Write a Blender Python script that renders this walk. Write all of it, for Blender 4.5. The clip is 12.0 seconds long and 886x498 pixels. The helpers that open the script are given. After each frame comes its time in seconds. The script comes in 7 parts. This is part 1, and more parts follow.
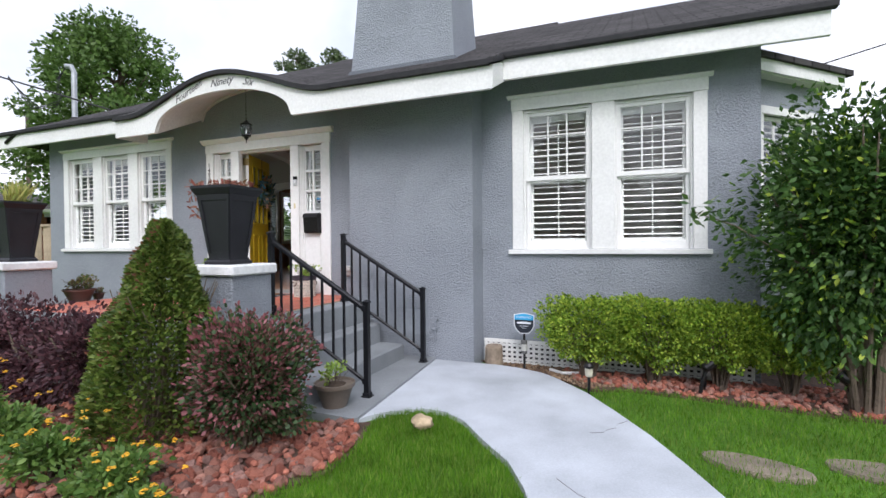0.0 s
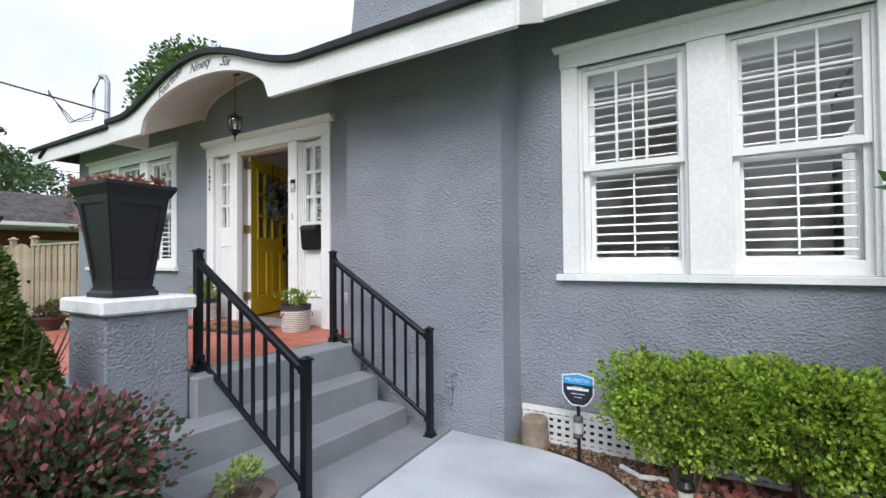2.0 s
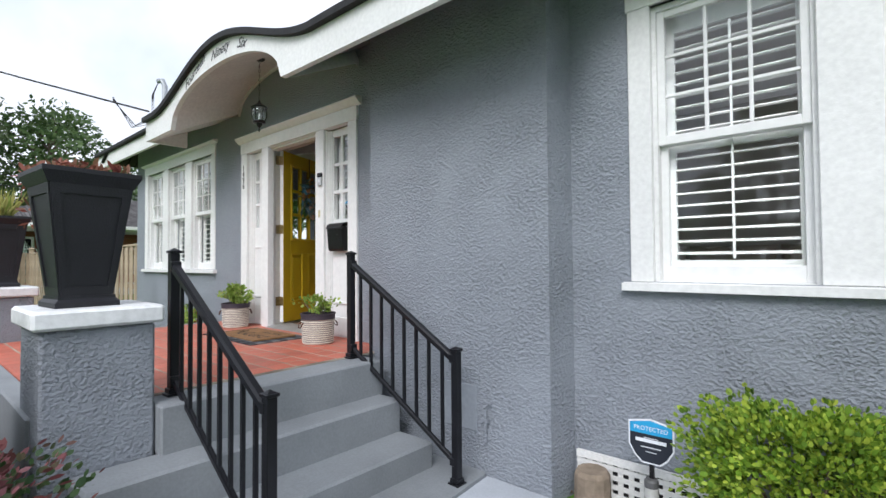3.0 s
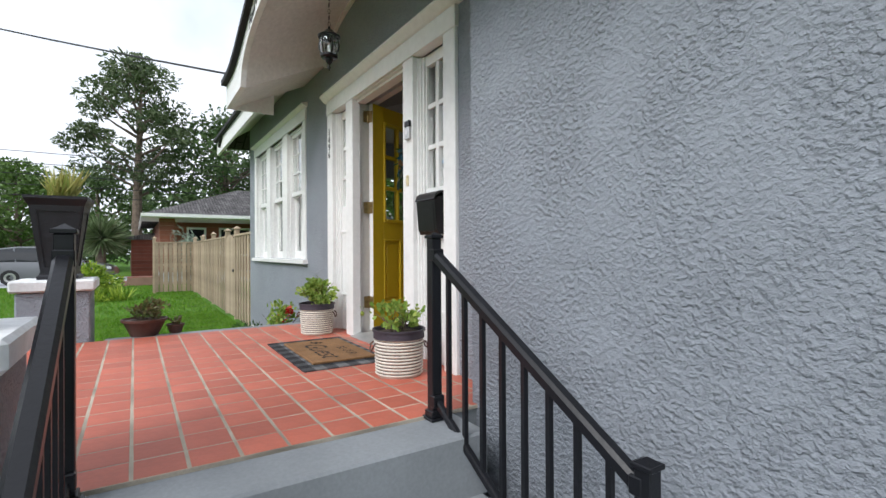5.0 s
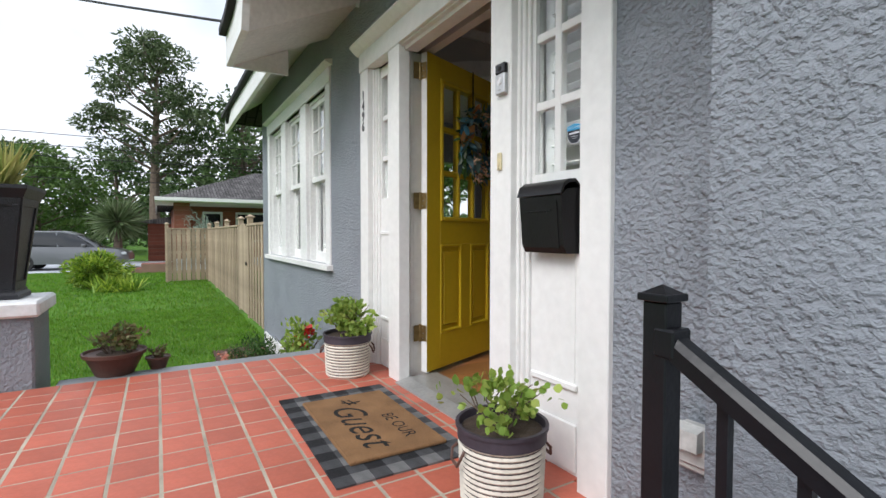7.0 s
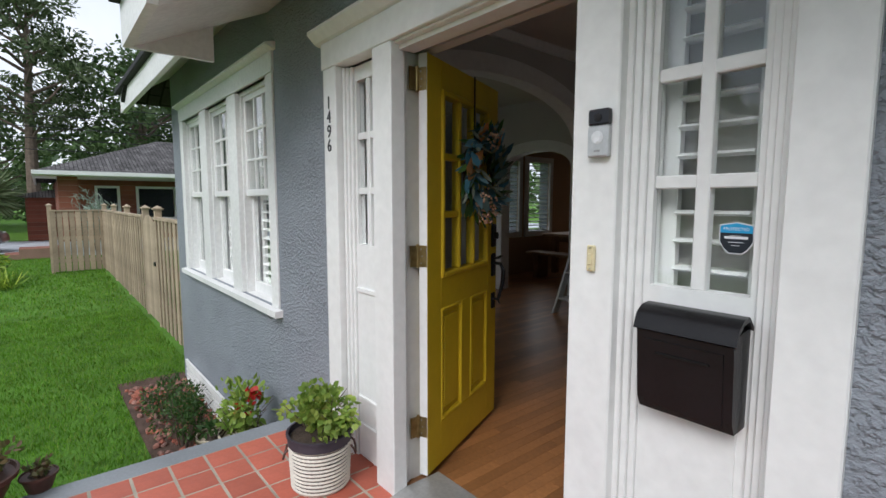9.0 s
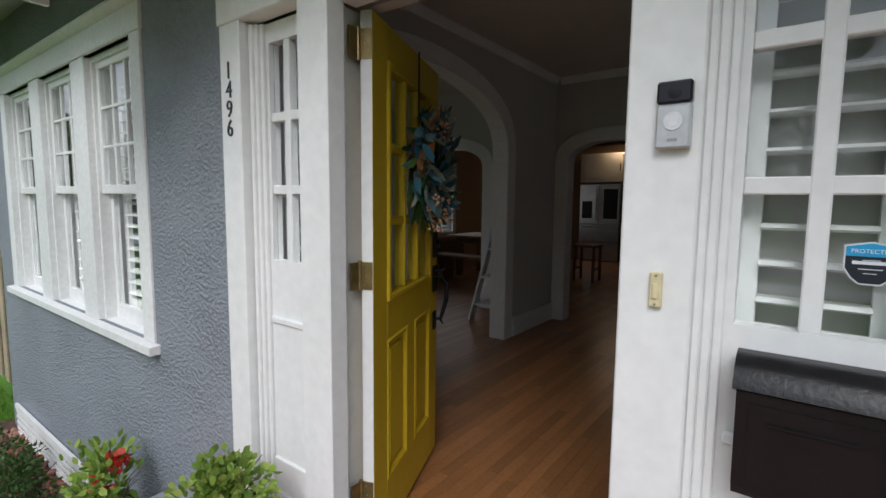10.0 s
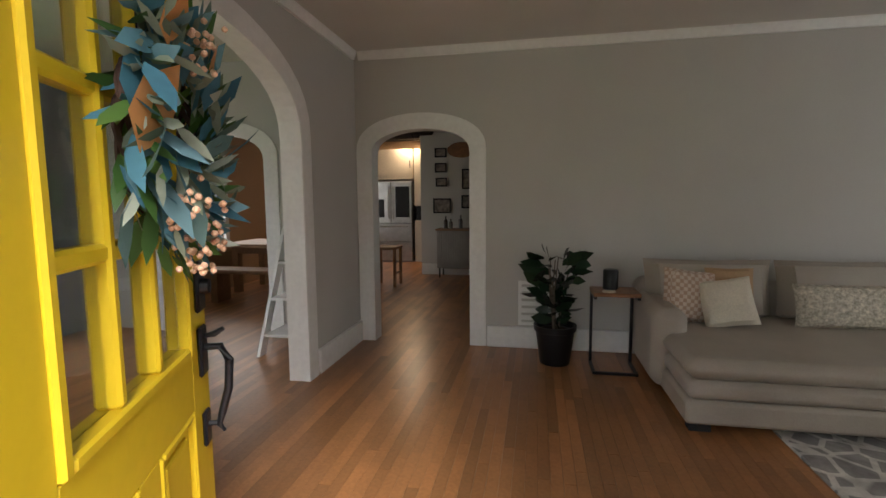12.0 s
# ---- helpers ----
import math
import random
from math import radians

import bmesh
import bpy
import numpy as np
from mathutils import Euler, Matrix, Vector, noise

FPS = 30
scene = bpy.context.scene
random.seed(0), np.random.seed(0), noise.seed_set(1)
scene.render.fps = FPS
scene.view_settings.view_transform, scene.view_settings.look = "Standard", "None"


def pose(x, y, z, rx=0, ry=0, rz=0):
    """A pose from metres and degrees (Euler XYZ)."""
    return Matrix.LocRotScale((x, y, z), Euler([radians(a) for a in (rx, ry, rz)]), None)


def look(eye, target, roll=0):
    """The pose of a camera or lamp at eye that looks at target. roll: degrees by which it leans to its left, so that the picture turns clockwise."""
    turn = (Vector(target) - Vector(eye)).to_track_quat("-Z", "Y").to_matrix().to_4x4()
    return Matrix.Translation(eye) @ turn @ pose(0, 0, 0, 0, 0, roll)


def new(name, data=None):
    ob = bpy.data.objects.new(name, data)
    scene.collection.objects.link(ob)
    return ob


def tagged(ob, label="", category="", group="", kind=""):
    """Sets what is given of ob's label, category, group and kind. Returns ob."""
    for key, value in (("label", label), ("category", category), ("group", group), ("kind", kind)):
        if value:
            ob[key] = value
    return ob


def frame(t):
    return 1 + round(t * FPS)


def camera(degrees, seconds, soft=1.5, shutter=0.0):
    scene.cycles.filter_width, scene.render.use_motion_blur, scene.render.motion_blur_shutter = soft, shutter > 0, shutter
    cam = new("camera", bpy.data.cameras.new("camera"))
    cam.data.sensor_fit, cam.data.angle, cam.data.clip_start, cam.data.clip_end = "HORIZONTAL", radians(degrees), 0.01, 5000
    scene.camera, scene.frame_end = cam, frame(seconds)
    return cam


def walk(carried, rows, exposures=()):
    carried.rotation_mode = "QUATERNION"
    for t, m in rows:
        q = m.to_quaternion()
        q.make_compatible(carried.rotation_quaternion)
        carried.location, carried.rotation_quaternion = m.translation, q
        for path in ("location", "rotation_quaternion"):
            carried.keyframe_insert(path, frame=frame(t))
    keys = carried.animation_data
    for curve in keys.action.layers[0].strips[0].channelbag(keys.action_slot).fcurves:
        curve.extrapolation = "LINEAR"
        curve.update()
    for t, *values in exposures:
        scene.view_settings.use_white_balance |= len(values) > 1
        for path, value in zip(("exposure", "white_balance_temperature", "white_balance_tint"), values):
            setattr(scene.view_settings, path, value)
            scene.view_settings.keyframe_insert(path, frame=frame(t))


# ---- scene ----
cam = camera(85.5, 12.0)
PATH = [
    (0, (0.323, -0.018, 1.384), (-0.421, 1.838, 1.359), -0.5),
    (0.5, (0.347, 0.459, 1.387), (-0.465, 2.287, 1.377), -0.7),
    (1, (0.31, 0.918, 1.394), (-0.585, 2.706, 1.401), -0.5),
    (1.5, (0.278, 1.362, 1.408), (-0.699, 3.107, 1.427), -0.5),
    (2, (0.211, 1.762, 1.425), (-0.857, 3.452, 1.466), -0.5),
    (2.5, (0.103, 2.13, 1.426), (-1.081, 3.741, 1.465), -0.3),
    (2.7, (0.079, 2.301, 1.428), (-1.155, 3.874, 1.471), -0.4),
    (4.3, (-0.661, 3.43, 1.421), (-2.233, 4.666, 1.45), 0.2),
    (4.5, (-0.816, 3.537, 1.425), (-2.416, 4.737, 1.434), -0.0),
    (5, (-1.134, 3.766, 1.43), (-2.816, 4.849, 1.438), -0.3),
    (5.5, (-1.449, 3.951, 1.428), (-3.192, 4.931, 1.416), -0.3),
    (6, (-1.785, 4.039, 1.455), (-3.551, 4.977, 1.439), -0.1),
    (6.5, (-2.094, 4.068, 1.504), (-3.851, 5.023, 1.466), -0.1),
    (7, (-2.386, 4.089, 1.604), (-4.104, 5.112, 1.543), 0.1),
    (7.2, (-2.477, 4.108, 1.642), (-4.189, 5.14, 1.578), 0.1),
    (9, (-3.255, 4.164, 2.067), (-4.78, 5.442, 1.868), 0.1),
    (9.5, (-3.507, 4.207, 2.097), (-4.89, 5.636, 1.885), 0.3),
    (10, (-3.781, 4.316, 2.082), (-4.97, 5.912, 1.882), 0.6),
    (10.5, (-4.018, 4.496, 2.089), (-4.989, 6.232, 1.88), 0.7),
    (11, (-4.212, 4.698, 2.095), (-4.892, 6.567, 1.878), 0.2),
    (11.5, (-4.339, 4.941, 2.071), (-4.822, 6.871, 1.868), -0.1),
    (12, (-4.386, 5.129, 2.088), (-4.766, 7.082, 1.884), -0.5),
]
EXPOSURES = [(0, 0.72, 6100, 16), (2.5, 0.66, 6050, 13), (5, 0.72, 6150, 11), (7, 0.68, 6150, 11), (9, 0.42, 6050, 11), (10.5, 0.25, 6000, 11), (11, 0.18, 6000, 11), (11.5, 1.0, 6250, 11), (12, 2.78, 6450, 11)]
walk(cam, [(t, look(eye, target, roll)) for t, eye, target, roll in PATH], EXPOSURES)

# ---- light: an overcast day ----
SUN_EL, SUN_AZ = radians(42), radians(156)
world = bpy.data.worlds.new("sky")
scene.world = world
world.use_nodes = True
wn, wl = world.node_tree.nodes, world.node_tree.links
sky = wn.new("ShaderNodeTexSky")
sky.sky_type, sky.sun_disc, sky.sun_elevation, sky.sun_rotation = "NISHITA", False, SUN_EL, SUN_AZ
sky.air_density, sky.dust_density = 1.0, 4.0
wtc, wno, wra, wmx = wn.new("ShaderNodeTexCoord"), wn.new("ShaderNodeTexNoise"), wn.new("ShaderNodeValToRGB"), wn.new("ShaderNodeMix")
wno.inputs["Scale"].default_value, wno.inputs["Detail"].default_value = 2.2, 6
wra.color_ramp.elements[0].position, wra.color_ramp.elements[0].color = 0.36, (5.9, 6.5, 7.4, 1)
wra.color_ramp.elements[1].position, wra.color_ramp.elements[1].color = 0.6, (9.8, 9.95, 10.1, 1)
wmx.data_type = "RGBA"
wmx.inputs[0].default_value = 0.9
wl.new(wtc.outputs["Generated"], wno.inputs["Vector"])
wl.new(wno.outputs["Fac"], wra.inputs["Fac"])
wl.new(sky.outputs["Color"], wmx.inputs[6])
wl.new(wra.outputs["Color"], wmx.inputs[7])
wl.new(wmx.outputs[2], wn["Background"].inputs["Color"])
wn["Background"].inputs["Strength"].default_value = 0.088
sun = new("sun", bpy.data.lights.new("sun", "SUN"))
sun.data.energy, sun.data.angle, sun.data.color = 1.6, radians(30), (1, 0.97, 0.93)
sun.matrix_world = look((3.2, -12, 16), (-4, 4, 0))


# ---- materials ----
def mat(name, col, rough=0.6, metal=0.0, var=0.12, scale=5.0, bump=0.0, bscale=60.0, rand=0.0, island=0.0, spec=0.4, fine=0.08, coat=0.0):
    """Base colour with large stains, fine grain, an optional spread between pieces, and a fine relief."""
    m = bpy.data.materials.new(name)
    m.use_nodes = True
    n, l = m.node_tree.nodes, m.node_tree.links
    p = n["Principled BSDF"]
    p.inputs["Roughness"].default_value, p.inputs["Metallic"].default_value = rough, metal
    p.inputs["Specular IOR Level"].default_value, p.inputs["Coat Weight"].default_value = spec, coat
    tc = n.new("ShaderNodeTexCoord")
    a, b = n.new("ShaderNodeTexNoise"), n.new("ShaderNodeTexNoise")
    a.inputs["Scale"].default_value, a.inputs["Detail"].default_value = scale, 5
    b.inputs["Scale"].default_value, b.inputs["Detail"].default_value = bscale, 4
    l.new(tc.outputs["Object"], a.inputs["Vector"])
    l.new(tc.outputs["Object"], b.inputs["Vector"])
    val = None
    for src, amount in ((a.outputs["Fac"], var), (b.outputs["Fac"], fine)):
        mr = n.new("ShaderNodeMapRange")
        mr.inputs[1].default_value, mr.inputs[2].default_value = 0.3, 0.7
        mr.inputs[3].default_value, mr.inputs[4].default_value = 1 - amount, 1 + amount
        l.new(src, mr.inputs[0])
        val = mul(n, l, val, mr.outputs[0])
    for on, node, out in ((rand, "ShaderNodeObjectInfo", "Random"), (island, "ShaderNodeNewGeometry", "Random Per Island")):
        if on:
            src = n.new(node)
            mr = n.new("ShaderNodeMapRange")
            mr.inputs[3].default_value, mr.inputs[4].default_value = 1 - on, 1 + on
            l.new(src.outputs[out], mr.inputs[0])
            val = mul(n, l, val, mr.outputs[0])
    mix = n.new("ShaderNodeVectorMath")
    mix.operation = "SCALE"
    mix.inputs[0].default_value = col
    l.new(val, mix.inputs["Scale"])
    l.new(mix.outputs[0], p.inputs["Base Color"])
    if bump:
        bp = n.new("ShaderNodeBump")
        bp.inputs["Strength"].default_value, bp.inputs["Distance"].default_value = 1.0, bump
        l.new(b.outputs["Fac"], bp.inputs["Height"])
        l.new(bp.outputs["Normal"], p.inputs["Normal"])
    return m


def mul(n, l, a, b):
    if a is None:
        return b
    m = n.new("ShaderNodeMath")
    m.operation = "MULTIPLY"
    l.new(a, m.inputs[0])
    l.new(b, m.inputs[1])
    return m.outputs[0]


def tint(m, cols, by="island"):
    """Spread the pieces of a material over several colours."""
    n, l = m.node_tree.nodes, m.node_tree.links
    src = n.new("ShaderNodeNewGeometry").outputs["Random Per Island"] if by == "island" else n.new("ShaderNodeObjectInfo").outputs["Random"]
    r = n.new("ShaderNodeValToRGB")
    e = r.color_ramp.elements
    while len(e) < len(cols):
        e.new(0.5)
    for i, c in enumerate(cols):
        e[i].position, e[i].color = i / (len(cols) - 1), (*c, 1)
    l.new(src, r.inputs["Fac"])
    scl = [x for x in n if x.type == "VECT_MATH"][0]
    l.new(r.outputs["Color"], scl.inputs[0])
    return m


def leafy(name, cols, rough=0.5, spec=0.35, var=0.25):
    m = tint(mat(name, (0.1, 0.2, 0.05), rough, var=var, scale=3.0, fine=0.05, spec=spec), cols)
    n, l = m.node_tree.nodes, m.node_tree.links
    p = n["Principled BSDF"]
    tr, add = n.new("ShaderNodeBsdfTranslucent"), n.new("ShaderNodeMixShader")
    scl = [x for x in n if x.type == "VECT_MATH"][0]
    l.new(scl.outputs[0], tr.inputs["Color"])
    add.inputs[0].default_value = 0.3
    l.new(p.outputs[0], add.inputs[1])
    l.new(tr.outputs[0], add.inputs[2])
    l.new(add.outputs[0], n["Material Output"].inputs["Surface"])
    return m


def stucco_mat(name, col):
    """Painted float-finish stucco: short raised drags and pits, at two sizes."""
    m = mat(name, col, 0.62, var=0.07, scale=1.3, fine=0.05, bscale=30, spec=0.3)
    n, l = m.node_tree.nodes, m.node_tree.links
    tc = n.new("ShaderNodeTexCoord")
    mp = n.new("ShaderNodeMapping")
    mp.inputs["Scale"].default_value = (0.8, 0.8, 1.0)
    mp.inputs["Rotation"].default_value = (0.0, 0.35, 0.0)
    big, mid, wob = n.new("ShaderNodeTexNoise"), n.new("ShaderNodeTexNoise"), n.new("ShaderNodeTexNoise")
    big.inputs["Scale"].default_value, big.inputs["Detail"].default_value, big.inputs["Distortion"].default_value = 62, 6, 0.15
    mid.inputs["Scale"].default_value, mid.inputs["Detail"].default_value, mid.inputs["Distortion"].default_value = 170, 5, 0.1
    wob.inputs["Scale"].default_value = 4.0
    l.new(tc.outputs["Object"], mp.inputs["Vector"])
    for t in (big, mid, wob):
        l.new(mp.outputs[0], t.inputs["Vector"])
    ramp = n.new("ShaderNodeValToRGB")
    ramp.color_ramp.elements[0].position, ramp.color_ramp.elements[1].position = 0.36, 0.74
    ramp.color_ramp.interpolation = "EASE"
    l.new(big.outputs["Fac"], ramp.inputs["Fac"])
    amount = n.new("ShaderNodeMapRange")
    amount.inputs[1].default_value, amount.inputs[2].default_value, amount.inputs[3].default_value, amount.inputs[4].default_value = 0.3, 0.65, 0.35, 1.0
    l.new(wob.outputs["Fac"], amount.inputs[0])
    h = mul(n, l, ramp.outputs["Color"], amount.outputs[0])
    s = n.new("ShaderNodeMath")
    s.operation = "MULTIPLY_ADD"
    s.inputs[1].default_value = 0.45
    l.new(mid.outputs["Fac"], s.inputs[0])
    l.new(h, s.inputs[2])
    bp = n.new("ShaderNodeBump")
    bp.inputs["Strength"].default_value, bp.inputs["Distance"].default_value = 1.0, 0.0105
    l.new(s.outputs[0], bp.inputs["Height"])
    l.new(bp.outputs["Normal"], n["Principled BSDF"].inputs["Normal"])
    return m


def glass_mat(name, tone=(0.95, 0.98, 0.97)):
    m = bpy.data.materials.new(name)
    m.use_nodes = True
    p = m.node_tree.nodes["Principled BSDF"]
    p.inputs["Base Color"].default_value = (*tone, 1)
    p.inputs["Roughness"].default_value, p.inputs["Transmission Weight"].default_value, p.inputs["IOR"].default_value = 0.02, 1.0, 1.45
    return m


def shingle_mat(name, col, scale=1.0):
    m = mat(name, col, 0.9, var=0.3, scale=2.0, fine=0.3, bscale=150, spec=0.15)
    n, l = m.node_tree.nodes, m.node_tree.links
    tc, br, mp = n.new("ShaderNodeTexCoord"), n.new("ShaderNodeTexBrick"), n.new("ShaderNodeMapping")
    mp.inputs["Scale"].default_value = (scale, scale, 0)
    br.inputs["Scale"].default_value, br.inputs["Mortar Size"].default_value = 1.0, 0.012
    br.inputs["Brick Width"].default_value, br.inputs["Row Height"].default_value = 0.3, 0.13
    br.inputs["Color1"].default_value, br.inputs["Color2"].default_value, br.inputs["Mortar"].default_value = (0.75,) * 3 + (1,), (1.3,) * 3 + (1,), (0.3,) * 3 + (1,)
    l.new(tc.outputs["Object"], mp.inputs["Vector"])
    l.new(mp.outputs[0], br.inputs["Vector"])
    p = n["Principled BSDF"]
    old = p.inputs["Base Color"].links[0].from_socket
    v = n.new("ShaderNodeVectorMath")
    v.operation = "MULTIPLY"
    l.new(old, v.inputs[0])
    l.new(br.outputs["Color"], v.inputs[1])
    l.new(v.outputs[0], p.inputs["Base Color"])
    bp = n.new("ShaderNodeBump")
    bp.inputs["Distance"].default_value = 0.02
    l.new(br.outputs["Color"], bp.inputs["Height"])
    l.new(bp.outputs["Normal"], p.inputs["Normal"])
    return m


STUCCO = stucco_mat("grey_stucco", (0.274, 0.298, 0.331))
STUCCO_D = stucco_mat("dark_grey_stucco", (0.135, 0.15, 0.17))
WHITE = mat("white_paint", (0.78, 0.78, 0.765), 0.42, var=0.03, scale=2.0, bump=0.0012, bscale=22, fine=0.04)
TRIM_OLD = mat("weathered_white_paint", (0.75, 0.75, 0.735), 0.5, var=0.06, scale=1.6, bump=0.002, bscale=35, fine=0.06)
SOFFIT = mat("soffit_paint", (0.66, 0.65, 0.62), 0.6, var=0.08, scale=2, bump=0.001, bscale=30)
# grey soffit boards, with the shade under the eaves put into the colour
SOFFIT_SHADE = mat("grey_soffit_paint", (0.15, 0.16, 0.165), 0.65, var=0.08, scale=2, bump=0.001, bscale=30)
ROOF = shingle_mat("roof_shingle", (0.05, 0.047, 0.047))
ROOF_FAR = shingle_mat("far_roof_shingle", (0.105, 0.1, 0.1))
DRIP = mat("black_roof_edge", (0.018, 0.018, 0.02), 0.75, var=0.3, scale=8, bump=0.004, bscale=40)
CONCRETE = mat("painted_path", (0.45, 0.48, 0.52), 0.75, var=0.2, scale=1.6, bump=0.0015, bscale=90, fine=0.07)
STEP = mat("grey_painted_step", (0.235, 0.252, 0.265), 0.68, var=0.13, scale=2.2, bump=0.0015, bscale=70, fine=0.07)
CAPSTONE = mat("white_capstone", (0.74, 0.75, 0.75), 0.6, var=0.12, scale=5, bump=0.003, bscale=28)
TILE = mat("red_quarry_tile", (0.47, 0.125, 0.078), 0.5, var=0.12, scale=3, rand=0.14, bump=0.001, bscale=60, fine=0.06)
GROUT = mat("grout", (0.38, 0.34, 0.27), 0.9, var=0.35, scale=3, bump=0.002, bscale=120)
IRON = mat("black_iron", (0.008, 0.0085, 0.011), 0.33, var=0.15, scale=12, bump=0.0008, bscale=60, spec=0.32)
YELLOW = mat("yellow_door_paint", (0.62, 0.43, 0.018), 0.36, var=0.06, scale=2.5, bump=0.0006, bscale=30, fine=0.03)
GLASS = glass_mat("window_glass")
DARK = mat("dark_inside", (0.02, 0.02, 0.022), 0.8)
BLACK = mat("black_plastic", (0.009, 0.0085, 0.0095), 0.34, var=0.2, scale=9, bump=0.0008, bscale=90, spec=0.3)
WALLPAINT = mat("greige_wall_paint", (0.5, 0.49, 0.465), 0.7, var=0.03, scale=1.5, bump=0.0006, bscale=80, fine=0.02)
CEILPAINT = mat("ceiling_paint", (0.62, 0.6, 0.56), 0.75, var=0.04, scale=1.5, bump=0.001, bscale=60, fine=0.02)
TANPAINT = mat("tan_wall_paint", (0.42, 0.28, 0.17), 0.7, var=0.04, scale=1.5)
OAK = mat("oak_floor_board", (0.33, 0.146, 0.054), 0.3, var=0.18, scale=3, rand=0.28, fine=0.12, bscale=45, spec=0.5)
BRASS = mat("aged_brass", (0.36, 0.27, 0.12), 0.38, 0.9, var=0.25, scale=25)
STEEL = mat("brushed_steel", (0.5, 0.49, 0.47), 0.3, 1.0, var=0.1, scale=10)
SOIL = mat("soil", (0.06, 0.042, 0.03), 0.95, var=0.4, scale=12, bump=0.01, bscale=60)
GRASSBASE = mat("lawn_ground", (0.085, 0.2, 0.016), 0.95, var=0.25, scale=1.2, bump=0.03, bscale=45, fine=0.25)
ASPHALT = mat("asphalt", (0.13, 0.13, 0.13), 0.9, var=0.15, scale=2, bump=0.003, bscale=150)
MULCH = mat("bed_soil", (0.09, 0.055, 0.04), 0.95, var=0.4, scale=6, bump=0.012, bscale=50)


# ---- mesh helpers ----
class G:
    """A growing list of vertices and faces that becomes one mesh."""

    def __init__(self):
        self.v, self.f = [], []

    def add(self, v, f, m=None):
        k = len(self.v)
        self.v += [tuple(m @ Vector(p)) for p in v] if m else [tuple(p) for p in v]
        self.f += [tuple(i + k for i in q) for q in f]
        return self

    def box(self, x0, x1, y0, y1, z0, z1, c=0.0, m=None):
        if c <= 0:
            v = [(x, y, z) for x in (x0, x1) for y in (y0, y1) for z in (z0, z1)]
            return self.add(v, [(0, 1, 3, 2), (4, 6, 7, 5), (0, 4, 5, 1), (2, 3, 7, 6), (0, 2, 6, 4), (1, 5, 7, 3)], m)
        lo, hi = (x0, y0, z0), (x1, y1, z1)
        idx, v, f = {}, [], []
        for s in [(a, b, d) for a in (0, 1) for b in (0, 1) for d in (0, 1)]:
            for ax in range(3):
                idx[s, ax] = len(v)
                v.append(tuple((hi[i] if s[i] else lo[i]) + (0 if i == ax else (-c if s[i] else c)) for i in range(3)))

        def sg(ax, val, o1=0, o2=0):
            s = [0, 0, 0]
            s[ax], s[(ax + 1) % 3], s[(ax + 2) % 3] = val, o1, o2
            return tuple(s)
        for ax in range(3):
            for val in (0, 1):
                q = [idx[sg(ax, val, a, b), ax] for a, b in ((0, 0), (1, 0), (1, 1), (0, 1))]
                f.append(q if val else q[::-1])
            b, d = (ax + 1) % 3, (ax + 2) % 3
            for p in (0, 1):
                for q in (0, 1):
                    e = [idx[sg(ax, 0, p, q), b], idx[sg(ax, 1, p, q), b], idx[sg(ax, 1, p, q), d], idx[sg(ax, 0, p, q), d]]
                    f.append(e if p != q else e[::-1])
        for s in [(a, b, d) for a in (0, 1) for b in (0, 1) for d in (0, 1)]:
            t = [idx[s, 0], idx[s, 1], idx[s, 2]]
            f.append(t if sum(s) % 2 else t[::-1])
        return self.add(v, f, m)

    def prism(self, poly, axis, a, b, m=None):
        """A flat outline of (u, w) pairs drawn out along an axis from a to b."""
        put = {"x": lambda u, w, t: (t, u, w), "y": lambda u, w, t: (u, t, w), "z": lambda u, w, t: (u, w, t)}[axis]
        n = len(poly)
        v = [put(u, w, a) for u, w in poly] + [put(u, w, b) for u, w in poly]
        f = [tuple(range(n)), tuple(range(2 * n - 1, n - 1, -1))] + [(i, (i + 1) % n, n + (i + 1) % n, n + i) for i in range(n)]
        return self.add(v, f, m)

    def lathe(self, prof, seg=24, m=None, sx=1.0, sy=1.0):
        v, f, n = [], [], len(prof)
        for r, z in prof:
            v += [(r * sx * math.cos(2 * math.pi * i / seg), r * sy * math.sin(2 * math.pi * i / seg), z) for i in range(seg)]
        for k in range(n - 1):
            f += [(k * seg + i, k * seg + (i + 1) % seg, (k + 1) * seg + (i + 1) % seg, (k + 1) * seg + i) for i in range(seg)]
        f += [tuple(range(seg))[::-1], tuple(range((n - 1) * seg, n * seg))]
        return self.add(v, f, m)

    def tube(self, pts, r, seg=8, m=None):
        pts = [Vector(p) for p in pts]
        rr = r if isinstance(r, (list, tuple)) else [r] * len(pts)
        v, f = [], []
        for i, p in enumerate(pts):
            d = (pts[min(i + 1, len(pts) - 1)] - pts[max(i - 1, 0)]).normalized()
            up = Vector((0, 0, 1)) if abs(d.z) < 0.9 else Vector((1, 0, 0))
            a = d.cross(up).normalized()
            b = a.cross(d)
            v += [p + rr[i] * (math.cos(2 * math.pi * k / seg) * a + math.sin(2 * math.pi * k / seg) * b) for k in range(seg)]
        for i in range(len(pts) - 1):
            f += [(i * seg + k, i * seg + (k + 1) % seg, (i + 1) * seg + (k + 1) % seg, (i + 1) * seg + k) for k in range(seg)]
        f += [tuple(range(seg))[::-1], tuple(range((len(pts) - 1) * seg, len(pts) * seg))]
        return self.add(v, f, m)

